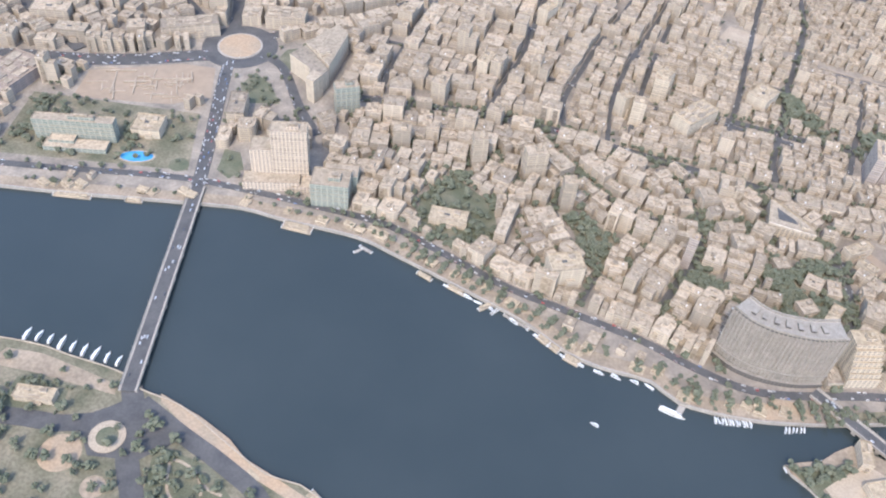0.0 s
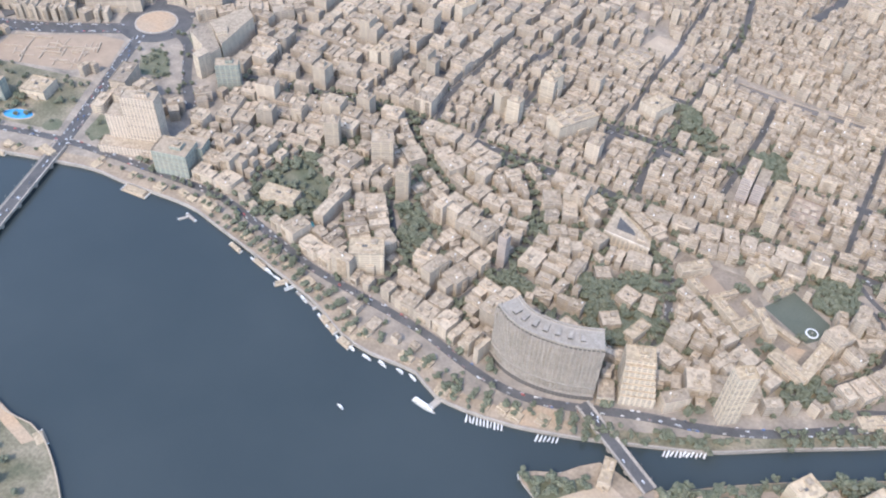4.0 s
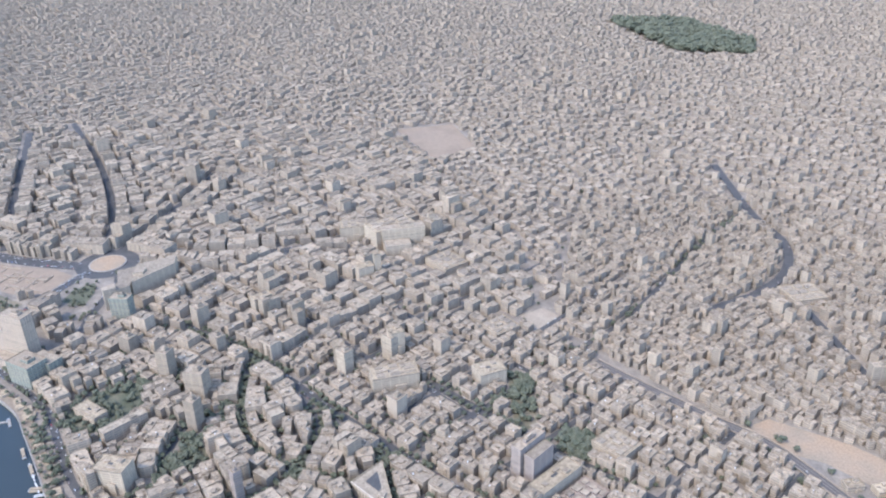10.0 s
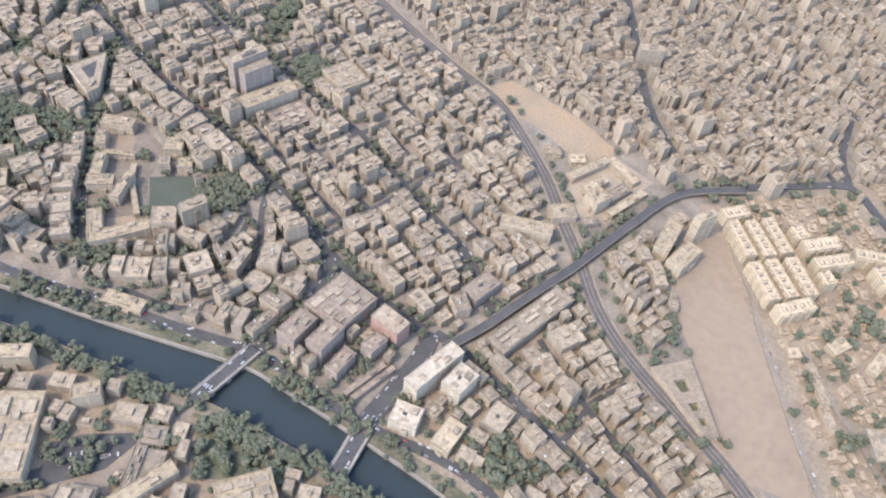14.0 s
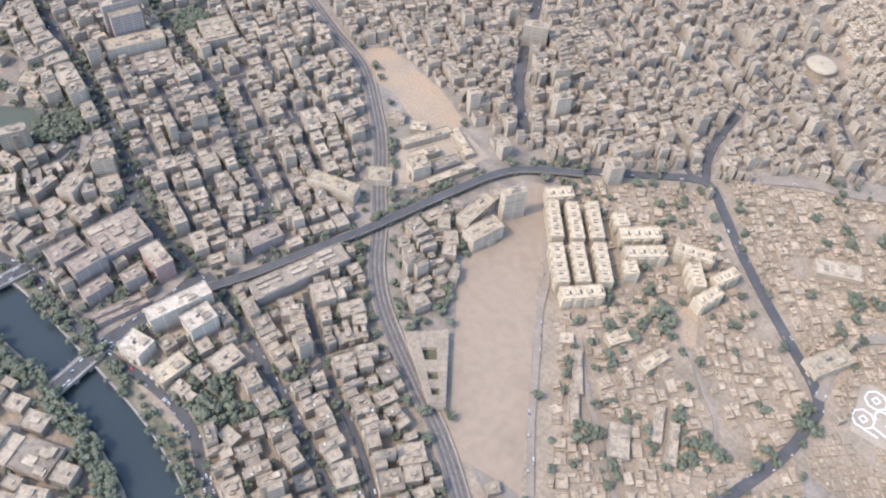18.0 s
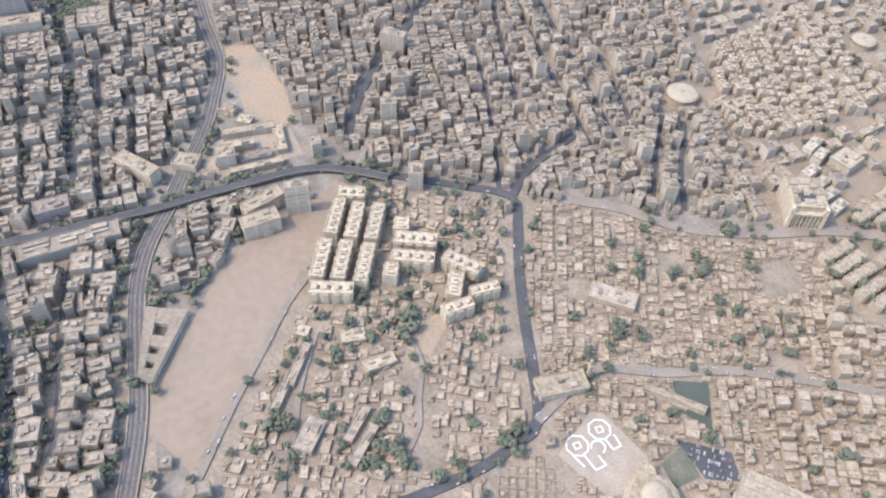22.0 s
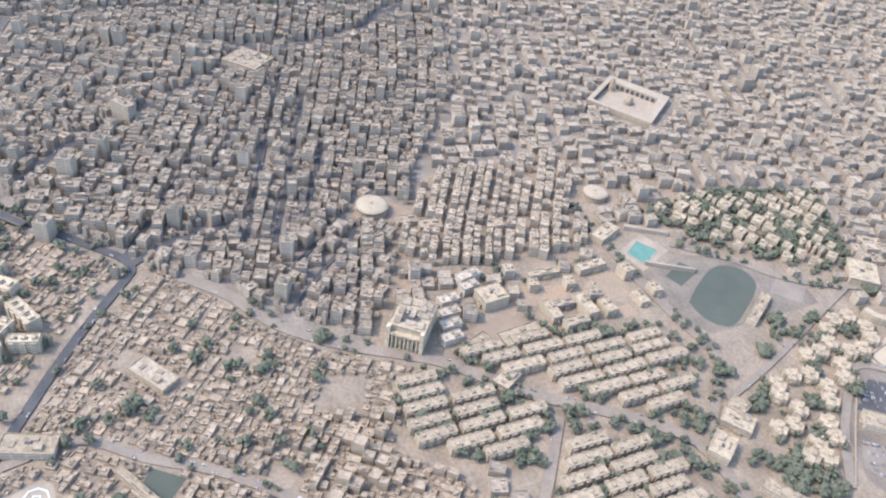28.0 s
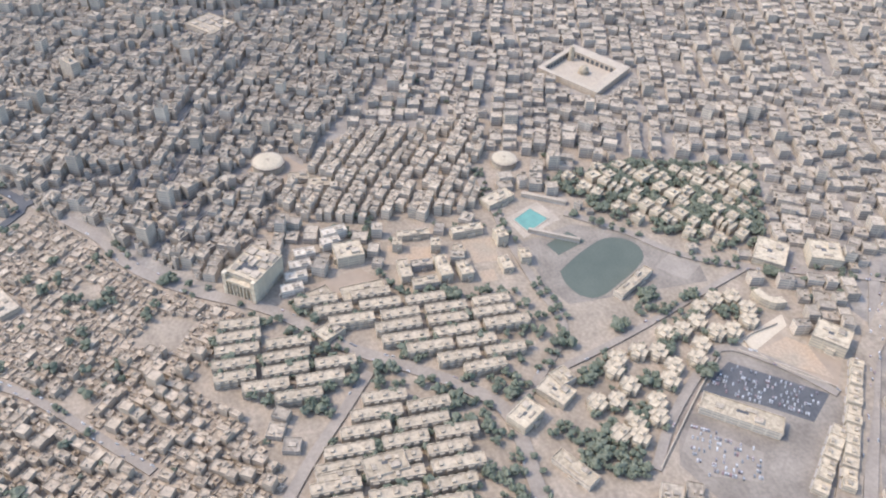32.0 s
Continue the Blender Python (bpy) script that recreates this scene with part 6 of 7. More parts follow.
pool([(590, 768), (583, 779), (593, 785), (601, 772)], "turquoise swimming pool with a pale rim", (0.085, 0.158, 0.112))
pool(disc(-172, 339, 6.0, 16, 1.5, 0.75, 0.1), "bright blue hotel swimming pool", (0.05, 0.19, 0.32))
pool(disc(-82, 325.5, 2.2, 10), "small blue pool on a hotel terrace", (0.05, 0.30, 0.45))
pool(disc(22, 300, 3.0, 10, 1.3, 0.8), "small green-blue garden pool", (0.06, 0.25, 0.24))

# stands beside the pool and the field
for x, y, w, d, a, label in ((577, 789, 4, 24, -32, "sloping concrete stand beside a pool"), (607, 783, 3, 26, -32, "low concrete stand beside a pool")):
    o = local(None, "grandstand", boxes=[(0, 0, w, d, 1.0, 0, 1)], mats=(M_CONCRETE, M_CONCRETE))
    o.location, o.rotation_euler = (x, y, 0), (0, 0, R(a))
    tagged(o, label, "grandstand")
    for k in range(4):
        local(o, "step", boxes=[(-w / 2 + w * (k + 0.5) / 4, 0, w / 4, d, 0.4 + 0.4 * k, 1.0, 1)], mats=(M_PAVING, M_PAVING))
    cover(x, y, w, d, R(a))

# small walled plots in rows beside the plaza
plots = Boxes()
for i in range(-8, 9):
    for k in range(-8, 9):
        x, y = 646 + i * 4.6 * 0.766 + k * 3.4 * 0.643, 443 - i * 4.6 * 0.643 + k * 3.4 * 0.766
        if all(inside_ring(x + p, y + q, PLOTS) for p in (-2, 2) for q in (-2, 2)):
            plots.shell(x, y, 4.3, 3.1, 0.05, R(-40), 0.0, rng.uniform(0.4, 0.8))
            if rng.random() < 0.6:
                plots.shell(x + rng.uniform(-1, 1), y + rng.uniform(-0.6, 0.6), 1.5, 1.3, rng.uniform(0.6, 1.1), R(-40), 0.0, 0.08)
tagged(plots.mesh("walled_plots", [M_MUD, M_MUD_ROOF]), "rows of small roofless walled plots of sandy brick", "walls", kind="stuff")

# walls round the sandy yards beside the mall
o = new("yard_wall")
tagged(o, "sandy boundary walls round yards beside a mall", "wall")
for ring in ([(688, 858), (694, 838), (712, 846), (727, 862)], [(700, 822), (716, 803), (745, 772)], [(698, 832), (714, 850), (726, 861)]):
    strip("wall", curve_through(ring, 4), 0.5, 0.0, 1.1, M_PLASTER_ROOF, o)

# low walls on the cleared site by the square
o = new("site_walls")
tagged(o, "low broken walls on a cleared site", "wall")
for i in range(44):
    x, y = rng.uniform(-217, -158), rng.uniform(392, 416)
    m = Boxes()
    m.box(x, y, rng.uniform(3, 16), 0.7, rng.uniform(0.4, 1.0), R(rng.choice((12, 102)) + rng.uniform(-6, 6)), 0, 1)
    m.mesh("wall", [M_PAVING, M_PAVING], o)

# ---- estate of long walk-up blocks ----
ROW_RING = [(630, 618), (622, 672), (640, 752), (662, 760), (690, 735), (712, 728), (760, 718), (770, 640), (724, 642), (692, 655), (668, 612)]
paint(ROW_RING, 8)
for key in ("east_road", "estate_road", "club_road"):
    stroke(ROADS[key][0], ROADS[key][1] / 2 + 0.8)
paint([(646, 667), (655, 662), (662, 678), (652, 684)], -1)
M_ROWWALL = facade("walkup_render", [(0.377, 0.301, 0.209), (0.426, 0.342, 0.238), (0.394, 0.315, 0.219)], True, share=0.5)
M_ROWROOF = rooftop("walkup_rooftop", [(0.328, 0.262, 0.181), (0.369, 0.295, 0.204), (0.303, 0.243, 0.168)], True)
count = 0
x = 622.0
while x < 768:
    y = 606 + rng.uniform(0, 10)
    while y < 770:
        w, d = rng.uniform(16.5, 20.5), rng.uniform(4.4, 5.0)
        cx, cy = x + (y - 680) * 0.035 + rng.uniform(-0.4, 0.4), y + w / 2
        a = R(88 + rng.uniform(-1.5, 1.5))
        if free(cx, cy, w, d, a, 8) and count < 170:
            count += 1
            h = rng.uniform(3.9, 4.6)
            o = local(None, "walk_up_block", shells=[(0, 0, w, d, h, 0, 0.35)], mats=(M_ROWWALL, M_ROWROOF))
            o.location, o.rotation_euler = (cx, cy, 0), (0, 0, a)
            tagged(o, "long beige walk-up housing block with a flat roof", "housing block", "walk-up blocks")
            for k in range(3):
                u = -w / 2 + w * (k + 0.5) / 3
                local(o, "stair_hut", shells=[(u, rng.uniform(-0.5, 0.5), 1.5, 2.0, 0.8, h, 0.1)], mats=(M_ROWWALL, M_ROWROOF))
            for s in (-1, 1):
                local(o, "stair_bay", boxes=[(-w / 2 + w * (k + 0.5) / 5, s * (d / 2 + 0.3), w / 9, 0.6, h - 0.6, 0.4, 0) for k in range(5)], mats=(M_ROWWALL, M_ROWROOF))["kind"] = "stuff"
            cover(cx, cy, w, d, a)
            y += w + rng.uniform(2.0, 3.2)
        else:
            y += 1.5
    x += rng.uniform(7.2, 7.8)

# ---- villas with notched corners ----
VILLAS = ((682.4, 805.3), (682.9, 813.4), (672.3, 827.9), (680.0, 822.3), (669.0, 836.5), (669.5, 845.1), (688.0, 827.3), (689.0, 834.6), (678.1, 848.3), (684.8, 845.3), (691.7, 778.3), (690.3, 788.4), (692.7, 796.6), (692.8, 817.2), (699.7, 811.5), (697.1, 774.2),
          (701.2, 799.7), (707.8, 794.5), (706.7, 776.8), (711.6, 760.3), (712.6, 768.6), (717.0, 783.9), (723.7, 781.3), (723.6, 771.4), (728.2, 762.7), (731.2, 769.4))
for x, y in VILLAS:
    h = rng.uniform(3.4, 4.2)
    o = local(None, "estate_villa", shells=[(0, 0, 3.6, 8.2, h, 0, 0.3), (-2.85, 0.3, 2.08, 4.8, h * 0.97, 0, 0.3), (2.85, -0.3, 2.08, 4.8, h * 0.95, 0, 0.3)], mats=(M_VILLA, M_VILLA_ROOF))
    o.location, o.rotation_euler = (x, y, 0), (0, 0, R(35 + rng.uniform(-8, 8)))
    tagged(o, "cream estate villa with notched corners among trees", "villa", "estate villas")
    local(o, "stair_hut", shells=[(0.2, rng.uniform(-1, 1), 1.4, 1.8, 1.0, h, 0.1)], mats=(M_VILLA, M_VILLA_ROOF))
    for s in (-1, 1):
        local(o, "balcony", boxes=[(0, s * 4.3, 1.8, 0.5, 0.5, 1.2 + 1.1 * k, 1) for k in range(2)], mats=(M_VILLA, M_VILLA_ROOF))
    cover(x, y, 7, 7, R(35))
o = new("crescent_hall")
tagged(o, "pale crescent-shaped hall behind the villas", "hall")
arc = curve_through([(669, 856), (675, 857), (680, 862), (681, 869), (688, 866)], 2)
slab("wall", arc[:-4] + offset_line(arc[:-4], 4.5)[::-1], -0.05, 4.0, M_VILLA_ROOF, M_VILLA, o)
strip("roof_parapet", offset_line(arc[:-4], 0.2), 0.3, 4.0, 4.5, M_VILLA_ROOF, o)
paint(disc(677, 864, 9), -2)

# ---- the city: lots along streets, district by district ----
SINGLE = {2: 290, 3: 190, 4: 180, 12: 60, 10: 50, 9: 50, 5: 40, 1: 100}
KINDS = {1: "downtown_building", 2: "garden_apartment_house", 3: "street_apartment_house", 4: "railway_quarter_house", 5: "old_town_house", 9: "estate_tower", 10: "estate_block", 12: "island_building"}
NEAR = {2: lambda x, y: True, 3: lambda x, y: x > 180 or y < 420, 4: lambda x, y: True, 12: lambda x, y: y > 120, 10: lambda x, y: True, 9: lambda x, y: True, 5: lambda x, y: x > 420 and y < 560, 1: lambda x, y: y < 470}
WORDS = {1: "stately downtown apartment building with a cluttered flat roof", 2: "beige apartment building in a leafy riverside quarter", 3: "dusty apartment building on a close street grid", 4: "plain concrete apartment building near the railway", 5: "narrow brick-grey apartment house in a dense quarter",
         9: "pinkish estate tower with a flat roof", 10: "cream estate block with notched corners", 12: "sand-coloured apartment building on the river island"}
for zone, d in DISTRICTS.items():
    ii, jj = np.where(ZONE == zone)
    if not len(ii):
        continue
    box = (jj.min() + X0, ii.min() + Y0, jj.max() + X0, ii.max() + Y0)
    batch = Boxes()
    made = 0
    wall, roof = (M_PINK, M_PINK_ROOF) if zone == 9 else ((M_CREAM_ALL, M_CREAM_ALL_ROOF) if zone == 10 else ((M_MUD, M_MUD_ROOF) if zone in (6, 7) else (M_WALL, M_ROOF)))
    wall1, roof1 = (M_PINK_1, M_PINK_ROOF_1) if zone == 9 else ((M_VILLA, M_VILLA_ROOF) if zone == 10 else (M_WALL_1, M_ROOF_1))
    for x, y, w, dep, a in itertools.chain(frontage(zone, d), () if d.get("only") else lots(d, zone, box)):
        gap = d["gap"] * rng.uniform(0.4, 1.3)
        w, dep = w - gap, dep - gap
        a += radians(rng.gauss(0, d["skew"]))
        if w < 2 or dep < 2 or not free(x, y, w, dep, a, zone) or rng.random() < d.get("empty", 0.03):
            continue
        h = rng.uniform(*d["high"]) + (rng.uniform(0.2, 1.5) if zone == 7 and x > 640 else 0)
        inner = zone == 7 and x > 640 and y > 530
        if inner:
            h += rng.uniform(0.4, 1.8)
        if rng.random() < d.get("yards", 0) * (0.3 if inner else 1.0):
            # a walled yard with one low room in its corner
            batch.shell(x, y, w, dep, 0.06, a, 0.0, rng.uniform(0.35, 0.8))
            c, s = math.cos(a), math.sin(a)
            f, g = rng.uniform(0.3, 0.5), rng.uniform(0.3, 0.6)
            px, py = rng.choice((-1, 1)) * w * (0.48 - f / 2), rng.choice((-1, 1)) * dep * (0.48 - g / 2)
            batch.shell(x + px * c - py * s, y + px * s + py * c, w * f, dep * g, h * 0.7, a, 0.0, 0.12)
            cover(x, y, w, dep, a)
            continue
        if rng.random() < d["tall"]:
            h *= rng.uniform(1.3, 2.0)
        if zone in SINGLE and made < SINGLE[zone] and NEAR[zone](x, y):
            made += 1
            building(KINDS[zone], WORDS[zone], "apartment building", x, y, w, dep, h, a, wall1, roof1, d["name"].replace("_", " "), balconies=3 if zone in (2, 3, 4) else 2, tanks=1 if zone in (2, 3, 4, 1) and rng.random() < 0.4 else 0, rooms=1 if zone in (1, 2, 3, 4) else 0, curvy=zone in (1, 2))
            continue
        c, s = math.cos(a), math.sin(a)
        if zone and w > 5 and rng.random() < 0.45:
            f = rng.uniform(0.35, 0.65)
            u1, u2 = -w / 2 + w * f / 2, w / 2 - w * (1 - f) / 2
            batch.shell(x + u1 * c, y + u1 * s, w * f, dep, h, a)
            batch.shell(x + u2 * c, y + u2 * s, w * (1 - f) - 0.02, dep * rng.uniform(0.7, 1), h * rng.uniform(0.7, 0.98), a)
            spread = f
        else:
            batch.shell(x, y, w, dep, h, a)
            u1, spread = 0, 1
        for k in range(rng.randint(3, 7) if zone not in (0, 6, 7) else rng.randint(0, 3)):
            bw, bd = rng.uniform(0.08, 0.3) * w * spread, rng.uniform(0.08, 0.3) * dep
            px, py = u1 + rng.uniform(-0.5, 0.5) * (w * spread - bw - 0.6), rng.uniform(-0.5, 0.5) * (dep - bd - 0.6)
            batch.box(x + px * c - py * s, y + px * s + py * c, bw, bd, rng.uniform(0.4, 1.4), a, h - 0.02, 1)
        cover(x, y, w, dep, a)
    for sizes, tries in ((d.get("odd", (0, 0)), d.get("tries", 0)), ((d.get("odd", (0, 0))[0] * 0.55, d.get("odd", (0, 0))[1] * 0.6), d.get("tries", 0))):
        for x, y, w, dep, a in fill(zone, d, tries, sizes):
            h = rng.uniform(*d["high"]) * rng.uniform(0.6, 1.0)
            batch.shell(x, y, w, dep, h, a)
            batch.box(x, y, w * rng.uniform(0.2, 0.5), dep * rng.uniform(0.2, 0.5), rng.uniform(0.4, 1.2), a, h - 0.02, 1)
            cover(x, y, w, dep, a)
    if batch.shells:
        o = batch.mesh(d["name"], [wall, roof])
        tagged(o, d.get("label", "crowded flat-roofed dusty beige city buildings"), "buildings", kind="stuff")

# ---- trees ----
ICO = bmesh.new()
bmesh.ops.create_icosphere(ICO, subdivisions=1, radius=1.0)
ICO_V = np.array([v.co[:] for v in ICO.verts])
ICO_F = np.array([[v.index for v in f.verts] for f in ICO.faces])
ICO.free()
nrng = np.random.default_rng(5)


def clumps(name, centres, radii, mat, parent=None):
    """Leaf clumps: many small uneven balls of facets, joined."""
    n, k = len(centres), len(ICO_V)
    v = ICO_V[None] * (radii[:, None, None] * nrng.uniform(0.5, 1.4, (n, k, 1))) * np.array([1, 1, 0.8])
    ang = nrng.uniform(0, 6.28, n)
    c, s = np.cos(ang)[:, None], np.sin(ang)[:, None]
    v = np.stack([v[..., 0] * c - v[..., 1] * s, v[..., 0] * s + v[..., 1] * c, v[..., 2]], -1) + centres[:, None]
    f = ICO_F[None] + (k * np.arange(n))[:, None, None]
    me = bpy.data.meshes.new(name)
    v, f = v.reshape(-1, 3), f.reshape(-1, 3)
    me.vertices.add(len(v))
    me.vertices.foreach_set("co", v.astype(np.float32).ravel())
    me.loops.add(f.size)
    me.loops.foreach_set("vertex_index", f.astype(np.int32).ravel())
    me.polygons.add(len(f))
    me.polygons.foreach_set("loop_start", np.arange(0, f.size, 3, dtype=np.int32))
    me.materials.append(mat)
    me.update(calc_edges=True)
    me.shade_flat()
    o = new(name, me)
    if parent is not None:
        o.parent = parent
    return o


def tree_proto(i):
    bm = bmesh.new()
    bmesh.ops.create_cone(bm, cap_ends=True, segments=8, radius1=0.22, radius2=0.1, depth=1.6, matrix=Matrix.Translation((0, 0, 0.75)))
    for k in range(4):
        t = pose(0, 0, 1.3, 0, 0, 90 * k + 20 * i) @ pose(0, 0, 0, 0, 40, 0)
        bmesh.ops.create_cone(bm, cap_ends=True, segments=6, radius1=0.09, radius2=0.04, depth=1.2, matrix=t @ Matrix.Translation((0, 0, 0.55)))
    me = bpy.data.meshes.new("tree")
    bm.to_mesh(me)
    bm.free()
    me.materials.append(M_BARK)
    o = new("tree", me)
    n = 60
    p = nrng.normal(0, 1, (n, 3))
    p /= np.linalg.norm(p, axis=1)[:, None]
    p = p * nrng.uniform(0.35, 1.15, (n, 1)) * np.array([1.5, 1.5, 0.9]) + np.array([0, 0, 2.3])
    p += (p[:, :1] > 0.5) * np.array([[0.3, 0.2, 0.1 * i]])
    clumps("crown", p, nrng.uniform(0.24, 0.55, n), M_LEAF, o)
    return tagged(o, "broad dusty green street tree with a ragged crown", "tree", "city trees")


PROTOS = [tree_proto(i) for i in range(6)]
spots = []


def scatter(zone, n, sizes=(0.8, 1.4), where=None):
    ii, jj = np.where(ZONE == zone)
    if not len(ii):
        return
    for k in nrng.integers(0, len(ii), n):
        x, y = jj[k] + X0 + rng.random(), ii[k] + Y0 + rng.random()
        if (where is None or where(x, y)) and noise.noise((x * 0.05, y * 0.05, 1.0)) > rng.uniform(-0.5, 0.35):
            spots.append((x, y, rng.uniform(*sizes)))


def grove(ring, n, sizes=(0.9, 1.6)):
    xs, ys = [p[0] for p in ring], [p[1] for p in ring]
    while n:
        x, y = rng.uniform(min(xs), max(xs)), rng.uniform(min(ys), max(ys))
        hit = False
        for (ax, ay), (bx, by) in zip(ring, ring[1:] + ring[:1]):
            if (ay > y) != (by > y) and x < (bx - ax) * (y - ay) / (by - ay) + ax:
                hit = not hit
        n -= 1
        if hit and zone_at(x, y) != -2:
            spots.append((x, y, rng.uniform(*sizes)))


def avenue(line, off, step, chance, sizes=(0.9, 1.6), per=1, loose=1.0):
    for (x, y) in [p for p in offset_line(line, off)[::max(1, step)] for k in range(per)]:
        if rng.random() < chance * (0.35 + 1.3 * (noise.noise((x * 0.03, y * 0.03, 7.0)) > -0.1)) and zone_at(x, y) != -2:
            spots.append((x + rng.uniform(-loose, loose), y + rng.uniform(-loose, loose), rng.uniform(*sizes)))


grove([(154, 188), (172, 192), (184, 190), (174, 184), (167, 179), (171, 169), (164, 174)], 90, (0.9, 1.5))
grove([(-16, 332), (0, 354), (26, 332), (30, 306), (4, 295), (-14, 306)], 170)
grove([(169, 271), (176, 287), (187, 267), (178, 253)], 60)
grove([(360, 234), (374, 243), (400, 236), (396, 229), (376, 215)], 150, (1.0, 1.7))
grove([(320, 195), (352, 232), (352, 205), (340, 185)], 60)
for lo, hi in ((208, 330), (330, 470)):
    line = [p for p in RODA if lo < p[0] < hi]
    for off in (-2.0, -4.0, -6.0):
        avenue(line, off, 1, 0.9, (1.0, 1.7), 3, 3.0)
for off, ch in ((1.6, 0.6), (3.4, 0.7), (5.2, 0.6)):
    avenue([p for p in SHORE if 172 < p[0] < 560], off, 1, ch, (0.7, 1.3), 2, 3.0)
for off, ch in ((2.0, 0.5), (5.0, 0.8), (7.0, 0.8), (9.0, 0.9), (11.0, 0.8)):
    avenue([p for p in SHORE if -30 < p[0] < 180], off, 1, ch * 1.3, (0.7, 1.3))
avenue([p for p in SHORE if -420 < p[0] < -20], 6, 1, 0.5, (0.6, 1.2))
avenue([p for p in SHORE if -30 < p[0] < 180], 6.5, 1, 0.8, (0.8, 1.5))
for key, ch in (("long_avenue", 0.8), ("second_avenue", 0.7), ("garden_curve", 0.9), ("garden_lane", 0.9), ("palm_lane", 0.9), ("triangle_street", 0.9), ("embassy_curve", 0.9), ("campus_street", 0.9), ("fan_street", 0.5), ("hospital_street", 0.5), ("downtown_street_a", 0.3), ("flats_street", 0.3), ("workshop_lane", 0.3), ("canyon_road", 0.15), ("mosque_road", 0.4), ("east_road", 0.35), ("club_road", 0.4), ("villa_road", 0.4), ("south_street", 0.4), ("corniche", 0.2)):
    line, w, m = ROADS[key]
    for s in (-1, 1):
        avenue(line, s * (w / 2 - 0.2), 1, ch * 0.9, (0.8, 1.4), 2 if ch > 0.7 else 1)
grove([(484, 398), (474, 414), (462, 430), (450, 420), (470, 395)], 40)
grove([(500, 370), (486, 392), (478, 392), (495, 362)], 30)
grove([(528, 436), (546, 452), (556, 444), (536, 424)], 60, (0.7, 1.2))
grove([(-177, 194), (-150, 193), (-150, 176), (-178, 176)], 26, (0.5, 0.9))
grove([(-108, 168), (-84, 161), (-66, 146), (-72, 120), (-110, 120)], 60, (0.7, 1.3))
grove([(-248, 333), (-142, 333), (-149, 381), (-248, 386)], 110, (0.8, 1.4))
grove([(-125, 322), (-110, 322), (-66, 345), (-122, 358)], 40, (0.7, 1.2))
grove([(-135, 392), (-84, 372), (-70, 440), (-110, 470), (-138, 430)], 70, (0.7, 1.2))
grove([(719, 744), (728, 760), (740, 768), (735, 755), (724, 742)], 40)
grove([(690, 720), (700, 738), (706, 733), (697, 719)], 24)
grove([(-240, 345), (-240, 375), (-233, 375), (-232, 340)], 30)
grove([(-190, 372), (-183, 372), (-176, 352), (-184, 352)], 25)
grove([(-245, 375), (-236, 415), (-228, 415), (-232, 372)], 30, (0.6, 1.1))
grove([(-135, 415), (-127, 429), (-113, 417), (-104, 398), (-127, 394)], 24, (0.5, 0.9))
grove([(585, 672), (560, 690), (572, 700), (600, 694), (628, 698), (628, 692), (606, 690)], 90)
grove([(200, 425), (214, 440), (222, 470), (205, 462)], 60)
grove([(248, 404), (268, 404), (270, 440), (256, 440)], 60)
avenue(curve_through([(321, 164), (336, 181), (349, 199)], 2.0), 0, 1, 0.5, (0.9, 1.4))
grove([(332, 198), (346, 212), (348, 206), (336, 194)], 20, (0.9, 1.4))
for ring in GARDENS:
    area = abs(sum(p[0] * q[1] - p[1] * q[0] for p, q in zip(ring, ring[1:] + ring[:1]))) / 2
    grove(ring, int(area * 0.28), (1.0, 1.7))
for ring in ([(247, 281), (250, 285), (257, 281), (254, 276)], [(238, 314), (240, 320), (247, 317), (243, 311)]):
    grove(ring, 10, (0.9, 1.4))
grove([(711, 735), (716, 745), (727, 756), (737, 770), (742, 764), (731, 748), (720, 736)], 90, (0.9, 1.6))
for x, y in VILLAS:
    grove(disc(x, y, 8.0, 12), 5, (0.8, 1.4))
grove([(655, 795), (668, 800), (676, 815), (668, 822), (658, 812)], 40, (0.9, 1.5))
grove([(662, 876), (672, 884), (682, 905), (676, 906), (664, 888)], 40, (0.9, 1.5))
scatter(2, 1300, (0.9, 1.6))
scatter(3, 500, (0.8, 1.2))
scatter(4, 600, (0.8, 1.5))
scatter(6, 260, (0.9, 1.8))
scatter(7, 160, (0.8, 2.0), lambda x, y: y < 600)
scatter(8, 480, (0.9, 1.8))
grove([(-285, 60), (-285, 205), (-190, 205), (-140, 196), (-100, 178), (-60, 150), (-25, 120), (10, 60)], 620, (0.8, 1.9))
for x, y, n in ((607, 566, 9), (616, 591, 8), (608, 516, 8), (598, 600, 6), (636, 533, 7), (575, 399, 9), (588, 417, 8), (564, 380, 9), (601, 411, 7), (602, 398, 6), (556, 446, 10), (553, 435, 9), (624, 449, 6), (590, 548, 5), (625, 560, 6), (645, 575, 4), (612, 540, 4)):
    grove(disc(x, y, 5.0, 12), n + 2, (1.0, 2.0))
for x, y, n in ((725, 761, 10), (739, 756, 9), (694, 769, 6), (698, 761, 7), (675, 761, 6), (659, 809, 7), (672, 787, 5), (664, 827, 6), (705, 812, 5), (657, 873, 8), (681, 884, 7), (686, 810, 5), (735, 748, 8), (745, 762, 7), (705, 787, 5), (720, 777, 4), (676, 838, 4), (689, 803, 4)):
    grove(disc(x, y, 4.5, 12), n * 2, (0.9, 1.7))
grove([(-74, 1440), (32, 1482), (170, 1368), (183, 1301), (86, 1278)], 1100, (3.0, 5.0))
avenue(VIADUCT[8:], 4.6, 1, 0.5, (1.0, 1.9))
avenue(VIADUCT[4:], -4.6, 1, 0.3, (0.9, 1.6))
